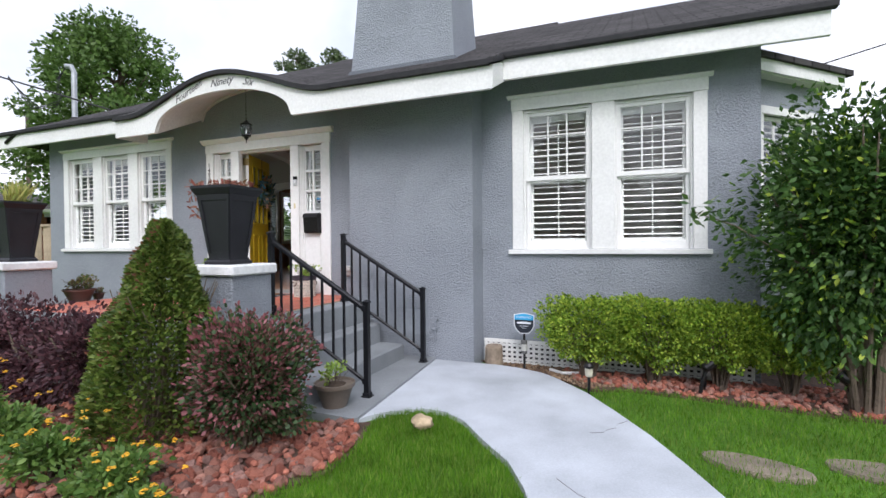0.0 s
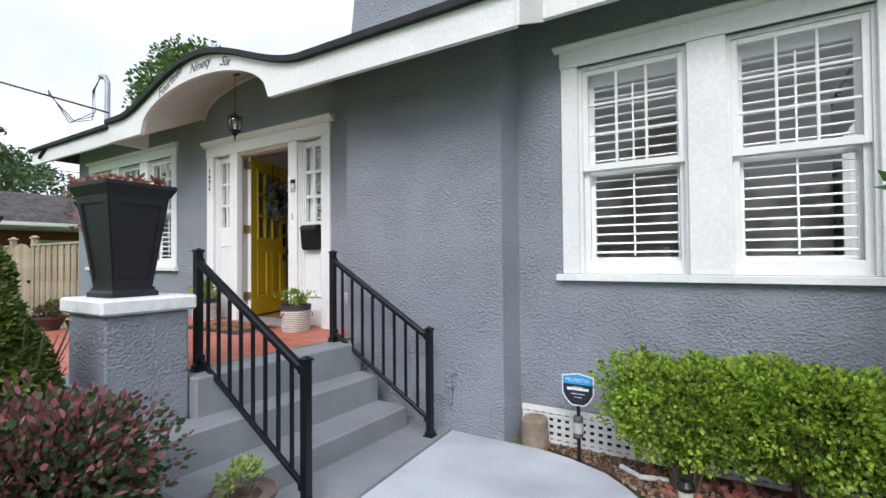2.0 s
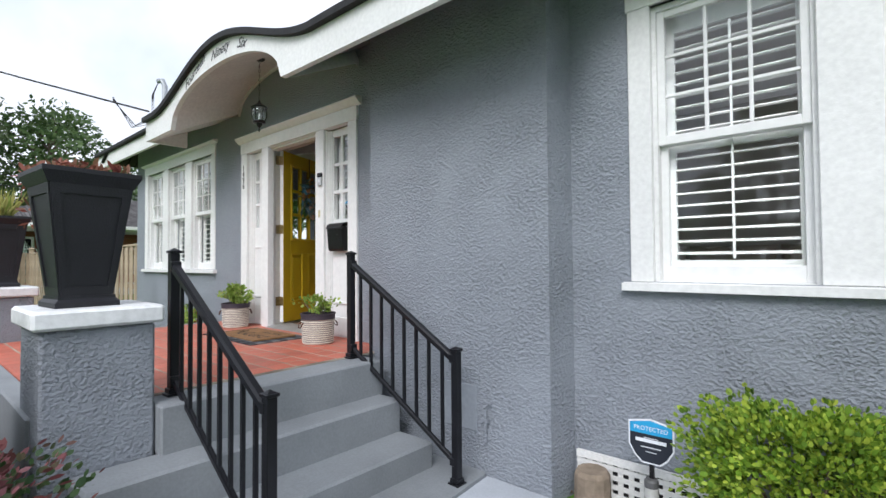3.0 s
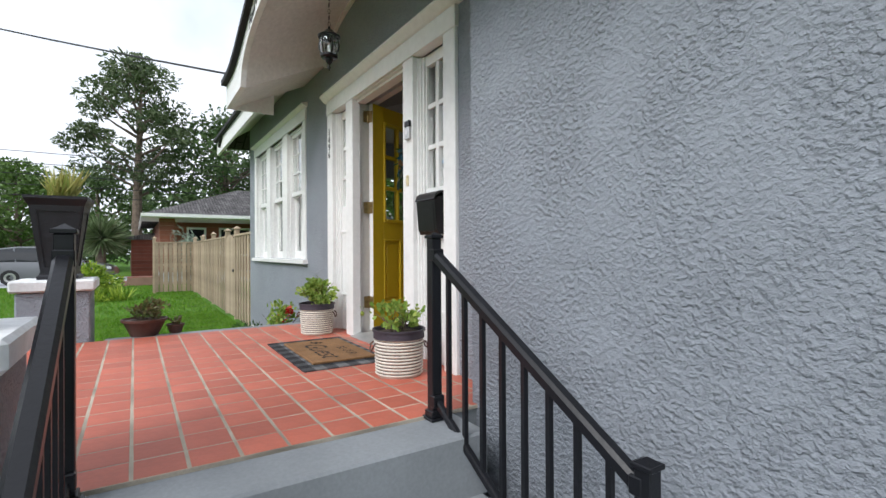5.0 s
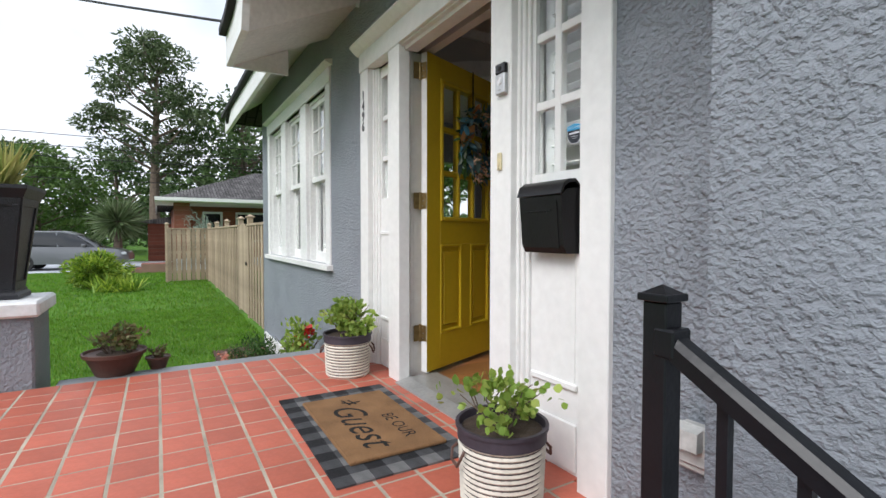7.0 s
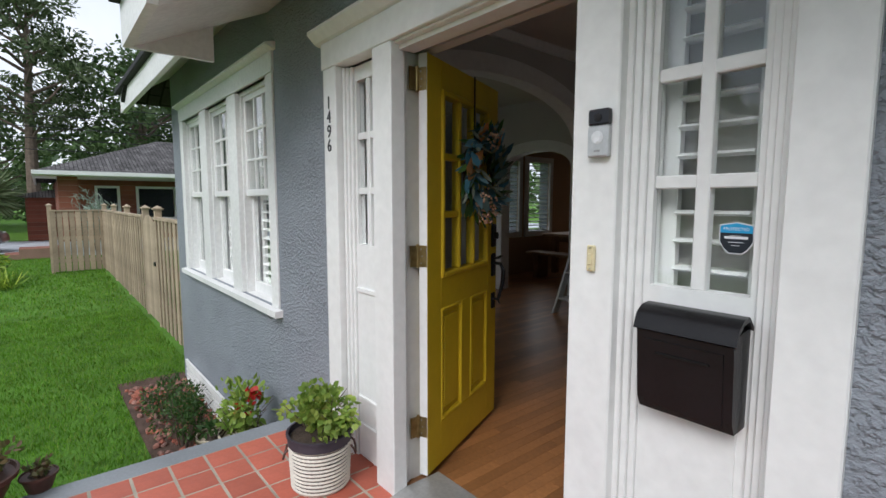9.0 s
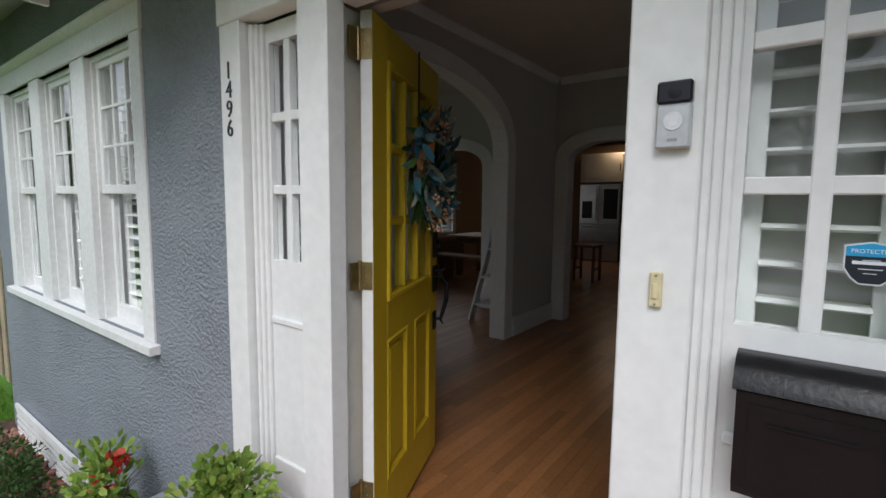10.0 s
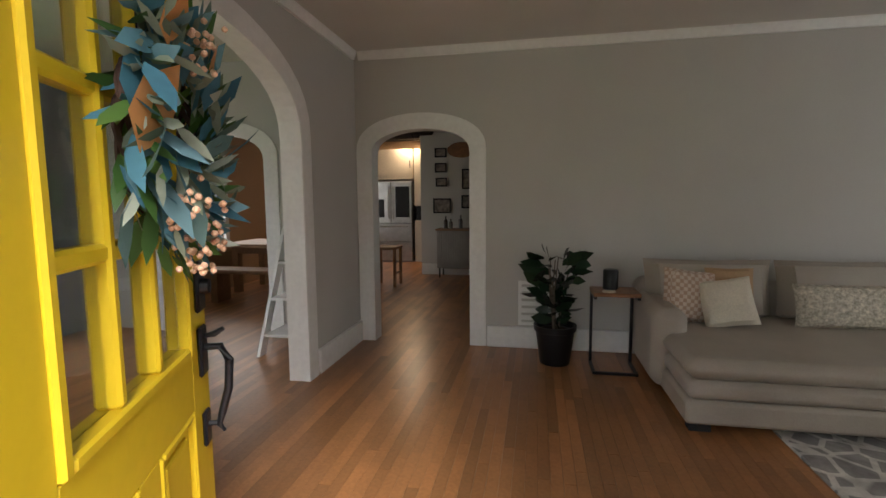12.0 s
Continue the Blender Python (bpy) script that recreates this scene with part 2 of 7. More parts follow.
    def mesh(self, name, material, smooth=False, closed=True):
        me = bpy.data.meshes.new(name)
        me.from_pydata(self.v, [], self.f)
        if closed:
            bm = bmesh.new()
            bm.from_mesh(me)
            bmesh.ops.recalc_face_normals(bm, faces=bm.faces)
            bm.to_mesh(me)
            bm.free()
        me.materials.append(material)
        if smooth:
            me.polygons.foreach_set("use_smooth", [True] * len(me.polygons))
            me.set_sharp_from_angle(angle=radians(40))
        return me


def part(name, g, material, parent=None, label="", smooth=False, at=None, closed=True):
    """One mesh object, under a thing where one is given. at: its pose."""
    ob = new(name, g.mesh(name, material, smooth, closed) if isinstance(g, G) else g)
    if at is not None:
        ob.matrix_basis = at
    if parent is not None:
        ob.parent = parent
    return tagged(ob, label)


def thing(name, label, category, at=None, group="", kind=""):
    ob = new(name)
    ob.empty_display_size = 0.05
    if at is not None:
        ob.matrix_basis = at
    return tagged(ob, label, category, group, kind)


def structure(name, g, material, label="", category="", smooth=False):
    return tagged(part(name, g, material, smooth=smooth), label, category or name.split("_")[0], kind="structure")


def slab(g, x0, x1, z0, z1, y0, y1, holes=(), swap=False):
    """A wall along x (along y if swap) with rectangular holes (a, b, z low, z high)."""
    xs = sorted({x0, x1, *[h[0] for h in holes], *[h[1] for h in holes]})
    for a, b in zip(xs, xs[1:]):
        cut = sorted([(h[2], h[3]) for h in holes if h[0] < (a + b) / 2 < h[1]])
        lo = z0
        for c, d in cut + [(z1, z1)]:
            if c > lo + 1e-4:
                g.box(*((y0, y1, a, b) if swap else (a, b, y0, y1)), lo, c)
            lo = max(lo, d)
    return g


def quads(name, P, A, Bv, material, parent=None, label="", kind="", category="", fold=0.0):
    """Many leaf-shaped pieces at points P: half-length A and half-width Bv (n x 3 arrays)."""
    n = len(P)
    nor = np.cross(A, Bv)
    nor /= np.linalg.norm(nor, axis=1, keepdims=True) + 1e-9
    w = np.linalg.norm(Bv, axis=1, keepdims=True)
    lift = nor * w * fold
    if n < 14000:
        pts = np.stack([P - A, P - Bv * 0.8 + lift - A * 0.45, P - Bv * 0.85 + lift + A * 0.3, P + A, P + Bv * 0.85 + lift + A * 0.3, P + Bv * 0.8 + lift - A * 0.45], 1).reshape(-1, 3)
        k = np.arange(n)[:, None] * 6
        tri = np.concatenate([k + [0, 1, 5], k + [1, 2, 5], k + [2, 4, 5], k + [2, 3, 4]], 1).reshape(-1, 3)
    else:
        pts = np.stack([P - A, P - Bv + lift - A * 0.1, P + A, P + Bv + lift - A * 0.1], 1).reshape(-1, 3)
        k = np.arange(n)[:, None] * 4
        tri = np.concatenate([k + [0, 1, 2], k + [0, 2, 3]], 1).reshape(-1, 3)
    me = bpy.data.meshes.new(name)
    me.vertices.add(len(pts))
    me.vertices.foreach_set("co", pts.astype(np.float32).ravel())
    me.loops.add(tri.size)
    me.loops.foreach_set("vertex_index", tri.ravel().astype(np.int32))
    me.polygons.add(len(tri))
    me.polygons.foreach_set("loop_start", np.arange(0, tri.size, 3, dtype=np.int32))
    me.update(calc_edges=True)
    me.materials.append(material)
    ob = part(name, me, material, parent, label)
    return tagged(ob, category=category, kind=kind)


def unit(n, rng):
    d = rng.normal(size=(n, 3))
    return d / np.linalg.norm(d, axis=1, keepdims=True)


def leaves(rng, P, out, length, width, spread=0.6, droop=0.0):
    """Half-axes for leaves at P that point outward along out."""
    n = len(P)
    d = out + spread * unit(n, rng) + np.array([0, 0, -droop])
    d /= np.linalg.norm(d, axis=1, keepdims=True)
    s = np.cross(d, unit(n, rng))
    s /= np.linalg.norm(s, axis=1, keepdims=True)
    k = rng.uniform(0.65, 1.25, (n, 1))
    return d * length * 0.5 * k, s * width * 0.5 * k


# ---- ground ----
PORCH, FLOOR, CEIL = 0.70, 0.71, 3.47
WY = 5.38          # face of the front wall
structure("ground", G().box(-400, 400, -400, 400, -1.0, -0.012), GRASSBASE, "green lawn ground reaching far away")
structure("road", G().box(-300, 300, -17, -10, -0.4, -0.006), ASPHALT, "grey asphalt street")
structure("pavement", G().box(-300, 300, -8.6, -7.3, -0.3, 0.01), CONCRETE, "pale concrete pavement along the street")
structure("road_side", G().box(-35.5, -27.5, -10, 40, -0.4, -0.002), CONCRETE, "pale concrete driveway beside the brick house")


def path_outline():
    right = [(-1.40, 5.12), (-1.1, 5.12), (-0.85, 5.07), (-0.58, 4.96), (-0.42, 4.82), (-0.08, 4.43), (0.20, 3.98), (0.42, 3.60), (0.62, 3.18), (0.76, 2.86), (0.95, 2.2), (1.05, 1.2), (1.08, 0.0), (1.08, -7.3)]
    left = [(-0.18, -7.3), (-0.18, 0.8), (-0.16, 2.0), (-0.20, 2.45), (-0.25, 2.58), (-0.41, 2.86), (-0.67, 3.14), (-0.90, 3.42), (-1.11, 3.545), (-1.30, 3.55), (-1.45, 3.45), (-1.56, 3.34), (-1.63, 3.24), (-1.66, 3.14), (-1.84, 5.12)]
    return right + left


walkway = structure("path", G().prism(path_outline(), "z", -0.1, 0.03), CONCRETE, "pale blue-grey painted concrete garden path", "path")
CRACK = mat("path_crack", (0.12, 0.11, 0.1), 0.95)
for pts in ([(0.27, 3.84), (0.20, 3.74), (0.19, 3.66), (0.13, 3.60), (0.11, 3.54), (0.02, 3.5)], [(-0.10, 2.75), (0.03, 2.62), (0.14, 2.55)]):
    part("crack", G().prism([(x, y - 0.002) for x, y in pts] + [(x, y + 0.003) for x, y in reversed(pts)], "z", 0.0285, 0.0312), CRACK, walkway, "thin dark crack")
structure("bed_front", G().prism([(-7.5, 3.0), (-1.9, 3.0), (-1.58, 3.2), (-1.42, 2.75), (-1.4, 2.4), (-1.6, 1.9), (-2.3, 1.3), (-4.5, 0.9), (-7.5, 0.9)], "z", -0.1, 0.006), MULCH, "planting bed of dark soil under red stones", "bed")
structure("bed_wall", G().prism([(-1.42, 5.37), (-0.6, 5.05), (-0.05, 4.6), (0.3, 4.72), (1.3, 4.6), (3.0, 4.45), (3.4, 5.4), (3.4, 6.5), (1.4, 6.5), (1.4, 5.37)], "z", -0.1, 0.008), MULCH, "narrow planting bed along the house wall", "bed")
structure("bed_side", G().prism([(-9.6, 5.37), (-9.6, 4.7), (-6.3, 4.75), (-6.3, 5.37)], "z", -0.1, 0.008), MULCH, "planting bed beside the porch", "bed")

# ---- house shell ----
DOOR = (-5.61, -3.45, 0.5, 2.80)
LW = (-8.99, -6.39, 1.345, 2.885)
RW = (-0.95, 0.97, 1.305, 2.87)
front = structure("wall_front", slab(G(), -9.42, 1.44, -0.3, 3.54, WY - 0.022, 5.54, [DOOR, LW, RW]), STUCCO, "grey painted rough stucco house wall")
structure("wall_front_inside", slab(G(), -9.3, 1.3, 0.5, 3.6, 5.54, 5.60, [(-5.16, -3.93, 0.5, 2.74), LW, RW]), WALLPAINT, "greige painted inner face of the front wall")
structure("chimney_breast", G().prism([(-3.03, 5.37), (-2.99, 5.125), (-1.375, 5.125), (-1.33, 5.375)], "z", -0.3, 3.42), STUCCO, "grey stucco chimney breast standing proud of the wall", "wall")
structure("wall_left", slab(G(), 5.54, 16.4, -0.3, 3.45, -9.42, -9.22, [(7.2, 8.8, 1.3, 2.8), (10.35, 10.95, 1.5, 2.8), (11.22, 11.85, 1.5, 2.8)], True), STUCCO, "grey stucco side wall")
structure("wall_right", slab(G(), 5.54, 16.4, -0.3, 3.45, 1.24, 1.44, [(7.1, 8.9, 1.35, 2.9)], True), STUCCO, "grey stucco side wall")
structure("wall_back", slab(G(), -9.42, 1.36, -0.3, 3.45, 16.2, 16.4), STUCCO, "grey stucco back wall")

# side bay with its own small roof
bay = thing("side_bay", "grey stucco side bay with a white window and small dark roof", "bay", kind="structure")
BAYM = Matrix.Translation((1.38, 5.72, 0)) @ Matrix.Rotation(radians(45), 4, "Z")
part("wall", slab(G(), 0, 1.3, -0.3, 3.2, 0, 0.15, [(0.2, 1.05, 1.55, 2.7)]), STUCCO, bay, at=BAYM)
part("wall", G().box(2.1, 2.25, 6.66, 9.6, -0.3, 3.2).box(1.36, 2.1, 9.45, 9.6, -0.3, 3.2), STUCCO, bay)
part("fascia", G().box(-0.1, 1.42, -0.16, -0.12, 3.08, 3.2), TRIM_OLD, bay, at=BAYM)
part("soffit", G().box(-0.1, 1.4, -0.12, 0.0, 3.07, 3.09), SOFFIT, bay, at=BAYM)
part("roof", G().add([(-0.15, -0.2, 3.2), (1.5, -0.2, 3.2), (1.5, -0.2, 3.26), (-0.15, -0.2, 3.26), (-0.3, 1.4, 3.8), (1.6, 0.6, 3.6), (-0.3, 1.4, 3.2), (1.6, 0.6, 3.2)],
     [(0, 1, 2, 3), (3, 2, 5, 4), (1, 7, 5, 2), (0, 3, 4, 6), (4, 5, 7, 6), (0, 6, 7, 1)]), ROOF, bay, at=BAYM)

# ---- roof ----
EDGE_C, EDGE_S = 4.53, 4.95          # eaves over the entry and breast, and beside it
AX, AW = -4.56, 1.60                 # eyebrow arch over the door: middle and half-width


def arch_top(x):
    u = (x - AX) / AW
    return 3.13 + (0.39 * (0.5 + 0.5 * math.cos(math.pi * u)) ** 0.85 if abs(u) < 1 else 0.0)


def arch_in(x):
    u = (x - AX) / 1.14
    return 2.905 + (0.425 * math.sqrt(max(0.0, 1 - u * u)) ** 0.95 if abs(u) < 1 else 0.0)


def roof_z(x, y):
    plane = min(3.20 + 0.50 * (y - 4.56), 3.20 + 0.50 * (13.9 - y), 3.20 + 0.50 * (x + 10.0))
    if abs(x - AX) < AW + 0.05:
        plane = max(plane, arch_top(x) + 0.055 + 0.24 * min(y - 4.56, 1.2))
    return plane


def roof_edge(x):
    return EDGE_C if -6.48 < x < -1.0 else EDGE_S


g = G()
xs = sorted({-9.95, -6.481, -6.479, -1.001, -0.999, 1.86, *[round(-9.95 + 0.1 * i, 3) for i in range(119)]})
ys = [0, 0.08, 0.2, 0.35, 0.5, 0.7, 0.9, 1.1, 1.4, 1.8, 2.3, 2.9, 3.6, 4.4, 4.64, 5.2, 6.2, 7.5, 9.2]
for i, x in enumerate(xs):
    e = roof_edge(x)
    for t in ys:
        y = min(e + t, 13.8)
        g.v.append((x, y, roof_z(x, y)))
n = len(ys)
for i in range(len(xs) - 1):
    for j in range(n - 1):
        g.f.append((i * n + j, (i + 1) * n + j, (i + 1) * n + j + 1, i * n + j + 1))
house_roof = part("roof", g, ROOF, smooth=True, closed=False)
tagged(house_roof, "dark grey asphalt shingle roof with an eyebrow over the entry", "roof", kind="structure")
solid = house_roof.modifiers.new("thick", "SOLIDIFY")
solid.thickness, solid.offset = 0.045, -1.0
structure("roof_rear", G().box(-9.5, 1.5, 13.4, 16.6, 3.46, 3.6), ROOF, "dark flat rear roof", "roof")


def strip(xs, lo, hi, y0, y1):
    g = G()
    g.prism([(x, lo(x)) for x in xs] + [(x, hi(x)) for x in reversed(xs)], "y", y0, y1)
    return g


ax = [-6.48 + 0.06 * i for i in range(int((6.48 - 3.0) / 0.06) + 1)] + [-1.0]
structure("fascia_arch", strip(ax, arch_in, arch_top, 4.565, 4.61), TRIM_OLD, "white painted fascia that arches over the entry", "fascia")
structure("roof_edge_arch", strip(ax, lambda x: arch_top(x) + 0.002, lambda x: arch_top(x) + 0.055, 4.515, 4.6), DRIP, "black shingle roof edge", "trim")
for nm, a, b in (("left", -10.3, -6.46), ("right", -0.98, 1.87)):
    structure("fascia_" + nm, G().box(a, b, 4.985, 5.03, 3.115, 3.33, 0.004), TRIM_OLD, "white painted straight fascia board", "fascia")
    structure("roof_edge_" + nm, G().box(a - 0.03, b + 0.04, 4.93, 5.01, 3.332, 3.39, 0.006), DRIP, "black shingle roof edge", "trim")
    structure("soffit_" + nm, G().prism([(5.03, 3.24), (5.03, 3.26), (WY, 3.455), (WY, 3.435)], "x", a, b), SOFFIT if nm == "left" else SOFFIT_SHADE, "painted sloping soffit boards")
structure("fascia_return", G().prism([(4.565, 2.905), (4.565, 3.14), (5.03, 3.33), (5.03, 3.115)], "x", -1.003, -0.973), TRIM_OLD, "short white fascia return", "fascia")
structure("roof_edge_return", G().prism([(4.515, 3.142), (4.515, 3.195), (5.0, 3.39), (5.0, 3.335)], "x", -1.005, -0.95), DRIP, "black shingle roof edge", "trim")
structure("fascia_step", G().box(-6.48, -6.45, 4.611, 5.03, 2.905, 3.16), TRIM_OLD, "white end of the entry fascia", "fascia")
structure("gable_right", G().prism([(5.03, 3.14), (5.03, 3.34), (9.2, 5.44), (13.6, 3.24), (13.6, 3.06), (9.2, 5.24)], "x", 1.76, 1.80), TRIM_OLD, "white rake board under the roof's end", "fascia")
vx = [AX - 1.14 + 2.28 * i / 32 for i in range(33)]


def vault_back(x):
    return arch_in(x) + 0.37 - 0.06 * (arch_in(x) - 2.905) / 0.425


vault = G()
for x in vx:
    vault.v += [(x, 4.611, arch_in(x)), (x, WY, vault_back(x)), (x, WY, vault_back(x) + 0.03), (x, 4.611, arch_in(x) + 0.03)]
vault.f = [(4 * i + k, 4 * i + (k + 1) % 4, 4 * i + 4 + (k + 1) % 4, 4 * i + 4 + k) for i in range(32) for k in range(4)] + [(3, 2, 1, 0), (128, 129, 130, 131)]
structure("soffit_arch", vault, SOFFIT, "pale painted vaulted soffit rising to the wall over the entry", smooth=True)
structure("wall_front_arch", G().prism([(x, 3.50) for x in vx[4:-4]] + [(x, max(3.51, vault_back(x) + 0.015)) for x in reversed(vx[4:-4])], "y", WY - 0.02, 5.52), STUCCO, "grey stucco wall under the arched soffit", "wall")
structure("soffit_entry", G().prism([(4.611, 2.91), (4.611, 2.93), (WY, 3.30), (WY, 3.28)], "x", -6.45, AX - 1.14), SOFFIT, "pale painted sloping soffit boards")
# this soffit's dark grey carries the shade over the breast
structure("soffit_breast", G().prism([(4.61, 3.0), (4.61, 3.02), (WY, 3.42), (WY, 3.40)], "x", AX + 1.14, -1.02), SOFFIT_SHADE, "dark grey painted sloping soffit boards")
cove = [(x, vault_back(x) - 0.045) for x in vx] + [(x, vault_back(x)) for x in reversed(vx)]
structure("trim_arch", G().prism(cove, "y", WY - 0.05, WY - 0.023), SOFFIT, "curved pale moulding where vault meets wall", "trim")

chimney = thing("chimney", "tapered grey stucco chimney on the shingle roof", "chimney", kind="structure")
def taper(g, a, b):
    (x0, x1, y0, y1, z0), (X0, X1, Y0, Y1, z1) = a, b
    return g.add([(x0, y0, z0), (x1, y0, z0), (x1, y1, z0), (x0, y1, z0), (X0, Y0, z1), (X1, Y0, z1), (X1, Y1, z1), (X0, Y1, z1)],
                 [(0, 3, 2, 1), (4, 5, 6, 7), (0, 1, 5, 4), (1, 2, 6, 5), (2, 3, 7, 6), (3, 0, 4, 7)])
part("stack", taper(taper(G(), (-2.99, -1.58, 5.14, 6.1, 3.2), (-2.87, -1.65, 5.2, 6.0, 4.6)), (-2.87, -1.65, 5.2, 6.0, 4.6), (-2.76, -1.72, 5.26, 5.96, 6.4)), STUCCO, chimney)
part("flashing", taper(G(), (-3.0, -1.56, 5.12, 6.12, 3.42), (-2.985, -1.575, 5.135, 6.1, 3.53)), STUCCO_D, chimney)

# ---- porch, steps, piers ----
structure("porch_base", G().box(-6.0, -2.96, 3.07, WY, -0.3, 0.688).box(-2.96, -2.72, 3.48, 4.97, -0.3, 0.688), STEP, "grey painted masonry porch base", "porch")
structure("porch_kerb", G().box(-2.95, -2.69, 3.47, 4.985, 0.435, PORCH - 0.006, 0.01).box(-6.12, -5.96, 3.55, WY, -0.3, PORCH, 0.01).box(-5.96, -2.95, 2.98, 3.10, -0.3, PORCH, 0.01), STEP, "grey painted porch edging", "porch")
stairs = thing("steps", "three grey painted concrete steps up to the porch", "steps", kind="structure")
for xa, xb, zt in ((-2.75, -2.48, 0.445), (-2.56, -2.17, 0.22)):
    part("step", G().box(xa, xb, 3.10, 4.965, -0.2, zt, 0.014), STEP, stairs)
part("step", G().prism([(-2.3, 3.12), (-1.68, 3.10), (-1.655, 3.13), (-1.835, 5.10), (-1.86, 5.12), (-2.3, 5.12)], "z", -0.2, 0.052), STEP, stairs)
for nm, px in (("right", -2.995), ("left", -6.2)):
    pier = thing("porch_pier", "grey stucco porch pier with a white painted cap", "pier", group="porch piers", kind="structure")
    part("shaft", G().box(px - 0.235, px + 0.235, 2.995, 3.465, -0.3, 1.12, 0.012), STUCCO, pier)
    part("cap", G().box(px - 0.27, px + 0.27, 2.96, 3.50, 1.124, 1.215, 0.014), CAPSTONE, pier)

# ---- inside shell ----
structure("floor", G().box(-9.3, 1.2, 5.40, 16.3, 0.5, FLOOR - 0.012), mat("subfloor", (0.1, 0.04, 0.015), 0.5), "oak strip floor")
structure("ceiling", G().box(-9.3, 1.2, 5.6, 16.3, CEIL, CEIL + 0.05), CEILPAINT, "pale painted ceiling")


def arched_wall(name, axis, u0, u1, t0, t1, a, b, spring, apex, material, label, casing=True, cw=0.14):
    """A wall with one arched doorway a..b in it, and the white casing round that."""
    n = 20
    mid, hw = (a + b) / 2, (b - a) / 2

    def curve(w, s, p):
        return [(mid - w * math.cos(math.pi * i / n), s + (p - s) * math.sin(math.pi * i / n) ** 0.8) for i in range(n + 1)]
    inner = curve(hw, spring, apex)
    structure(name, G().prism([(u0, FLOOR - 0.01), (u0, CEIL), (u1, CEIL), (u1, FLOOR - 0.01), (b, FLOOR - 0.01)] + inner[::-1] + [(a, FLOOR - 0.01)], axis, t0, t1), material, label, "wall")
    outer = curve(hw + cw, spring + 0.02, apex + cw * 0.95)
    ring = [(a - cw, FLOOR)] + outer + [(b + cw, FLOOR), (b, FLOOR)] + inner[::-1] + [(a, FLOOR)]
    lining = [(a, FLOOR)] + inner + [(b, FLOOR), (b - 0.012, FLOOR)] + curve(hw - 0.012, spring, apex - 0.012)[::-1] + [(a + 0.012, FLOOR)]
    for k, (c0, c1) in enumerate(((t0 - 0.022, t0 - 0.001), (t1 + 0.001, t1 + 0.022))):
        structure("casing_" + name, G().prism(ring, axis, c0, c1), WHITE, "white painted arched door casing", "casing")
    structure("lining_" + name, G().prism(lining, axis, t0 - 0.02, t1 + 0.02), WHITE, "white painted lining of the arched opening", "casing")


arched_wall("wall_dining", "x", 5.6, 9.56, -6.22, -6.09, 5.95, 8.43, 2.53, 3.12, WALLPAINT, "greige wall with a wide arched opening")
arched_wall("wall_living_back", "y", -6.09, 1.16, 9.56, 9.70, -5.94, -4.98, 2.52, 2.76, WALLPAINT, "greige living room wall with an arched doorway")
arched_wall("wall_dining_back", "y", -9.22, -6.09, 9.56, 9.70, -8.30, -7.05, 2.50, 2.78, WALLPAINT, "greige dining room wall with an arched doorway")
structure("wall_kitchen_side", G().box(-6.48, -2.6, 13.8, 13.95, FLOOR - 0.01, CEIL), WALLPAINT, "greige wall hung with small pictures", "wall")
structure("wall_far_tan", slab(G(), 9.76, 16.17, FLOOR, CEIL, -9.22, -9.2, [(10.35, 10.95, 1.5, 2.8), (11.22, 11.85, 1.5, 2.8)], True), TANPAINT, "tan painted kitchen wall", "wall")
structure("wall_kitchen_back", G().box(-9.2, -2.0, 16.17, 16.2, FLOOR, CEIL), TANPAINT, "tan painted kitchen wall", "wall")
structure("baseboard", G().box(-4.83, 1.15, 9.525, 9.559, FLOOR, FLOOR + 0.2, 0.006).box(-6.089, -6.055, 8.59, 9.53, FLOOR, FLOOR + 0.2, 0.006).box(-6.47, -2.7, 13.765, 13.799, FLOOR, FLOOR + 0.2, 0.006), WHITE, "tall white baseboard")
structure("crown", G().prism([(9.56, CEIL - 0.075), (9.535, CEIL - 0.075), (9.515, CEIL - 0.02), (9.515, CEIL), (9.56, CEIL)], "x", -6.04, 1.15).prism([(-6.09, CEIL - 0.075), (-6.065, CEIL - 0.075), (-6.045, CEIL - 0.02), (-6.045, CEIL), (-6.09, CEIL)], "y", 5.6, 9.51), WHITE, "white crown moulding", "trim")


# ---- windows ----
LOUVRE = G().prism([(-0.032, -0.006), (-0.02, -0.0095), (0.02, -0.0035), (0.032, 0.006), (0.02, 0.0095), (-0.02, 0.0035)], "x", -0.5, 0.5)
LOUVRE_MESH = LOUVRE.mesh("louvre", WHITE)


def louvres(parent, x0, x1, z0, z1, y, pitch=0.068, tilt=0):
    z = z0 + pitch * 0.5
    while z < z1:
        ob = part("louvre", LOUVRE_MESH, WHITE, parent, at=Matrix.Translation(((x0 + x1) / 2, y, z)) @ Matrix.Rotation(radians(tilt), 4, "X") @ Matrix.Diagonal((x1 - x0, 1, 1, 1)))
        z += pitch


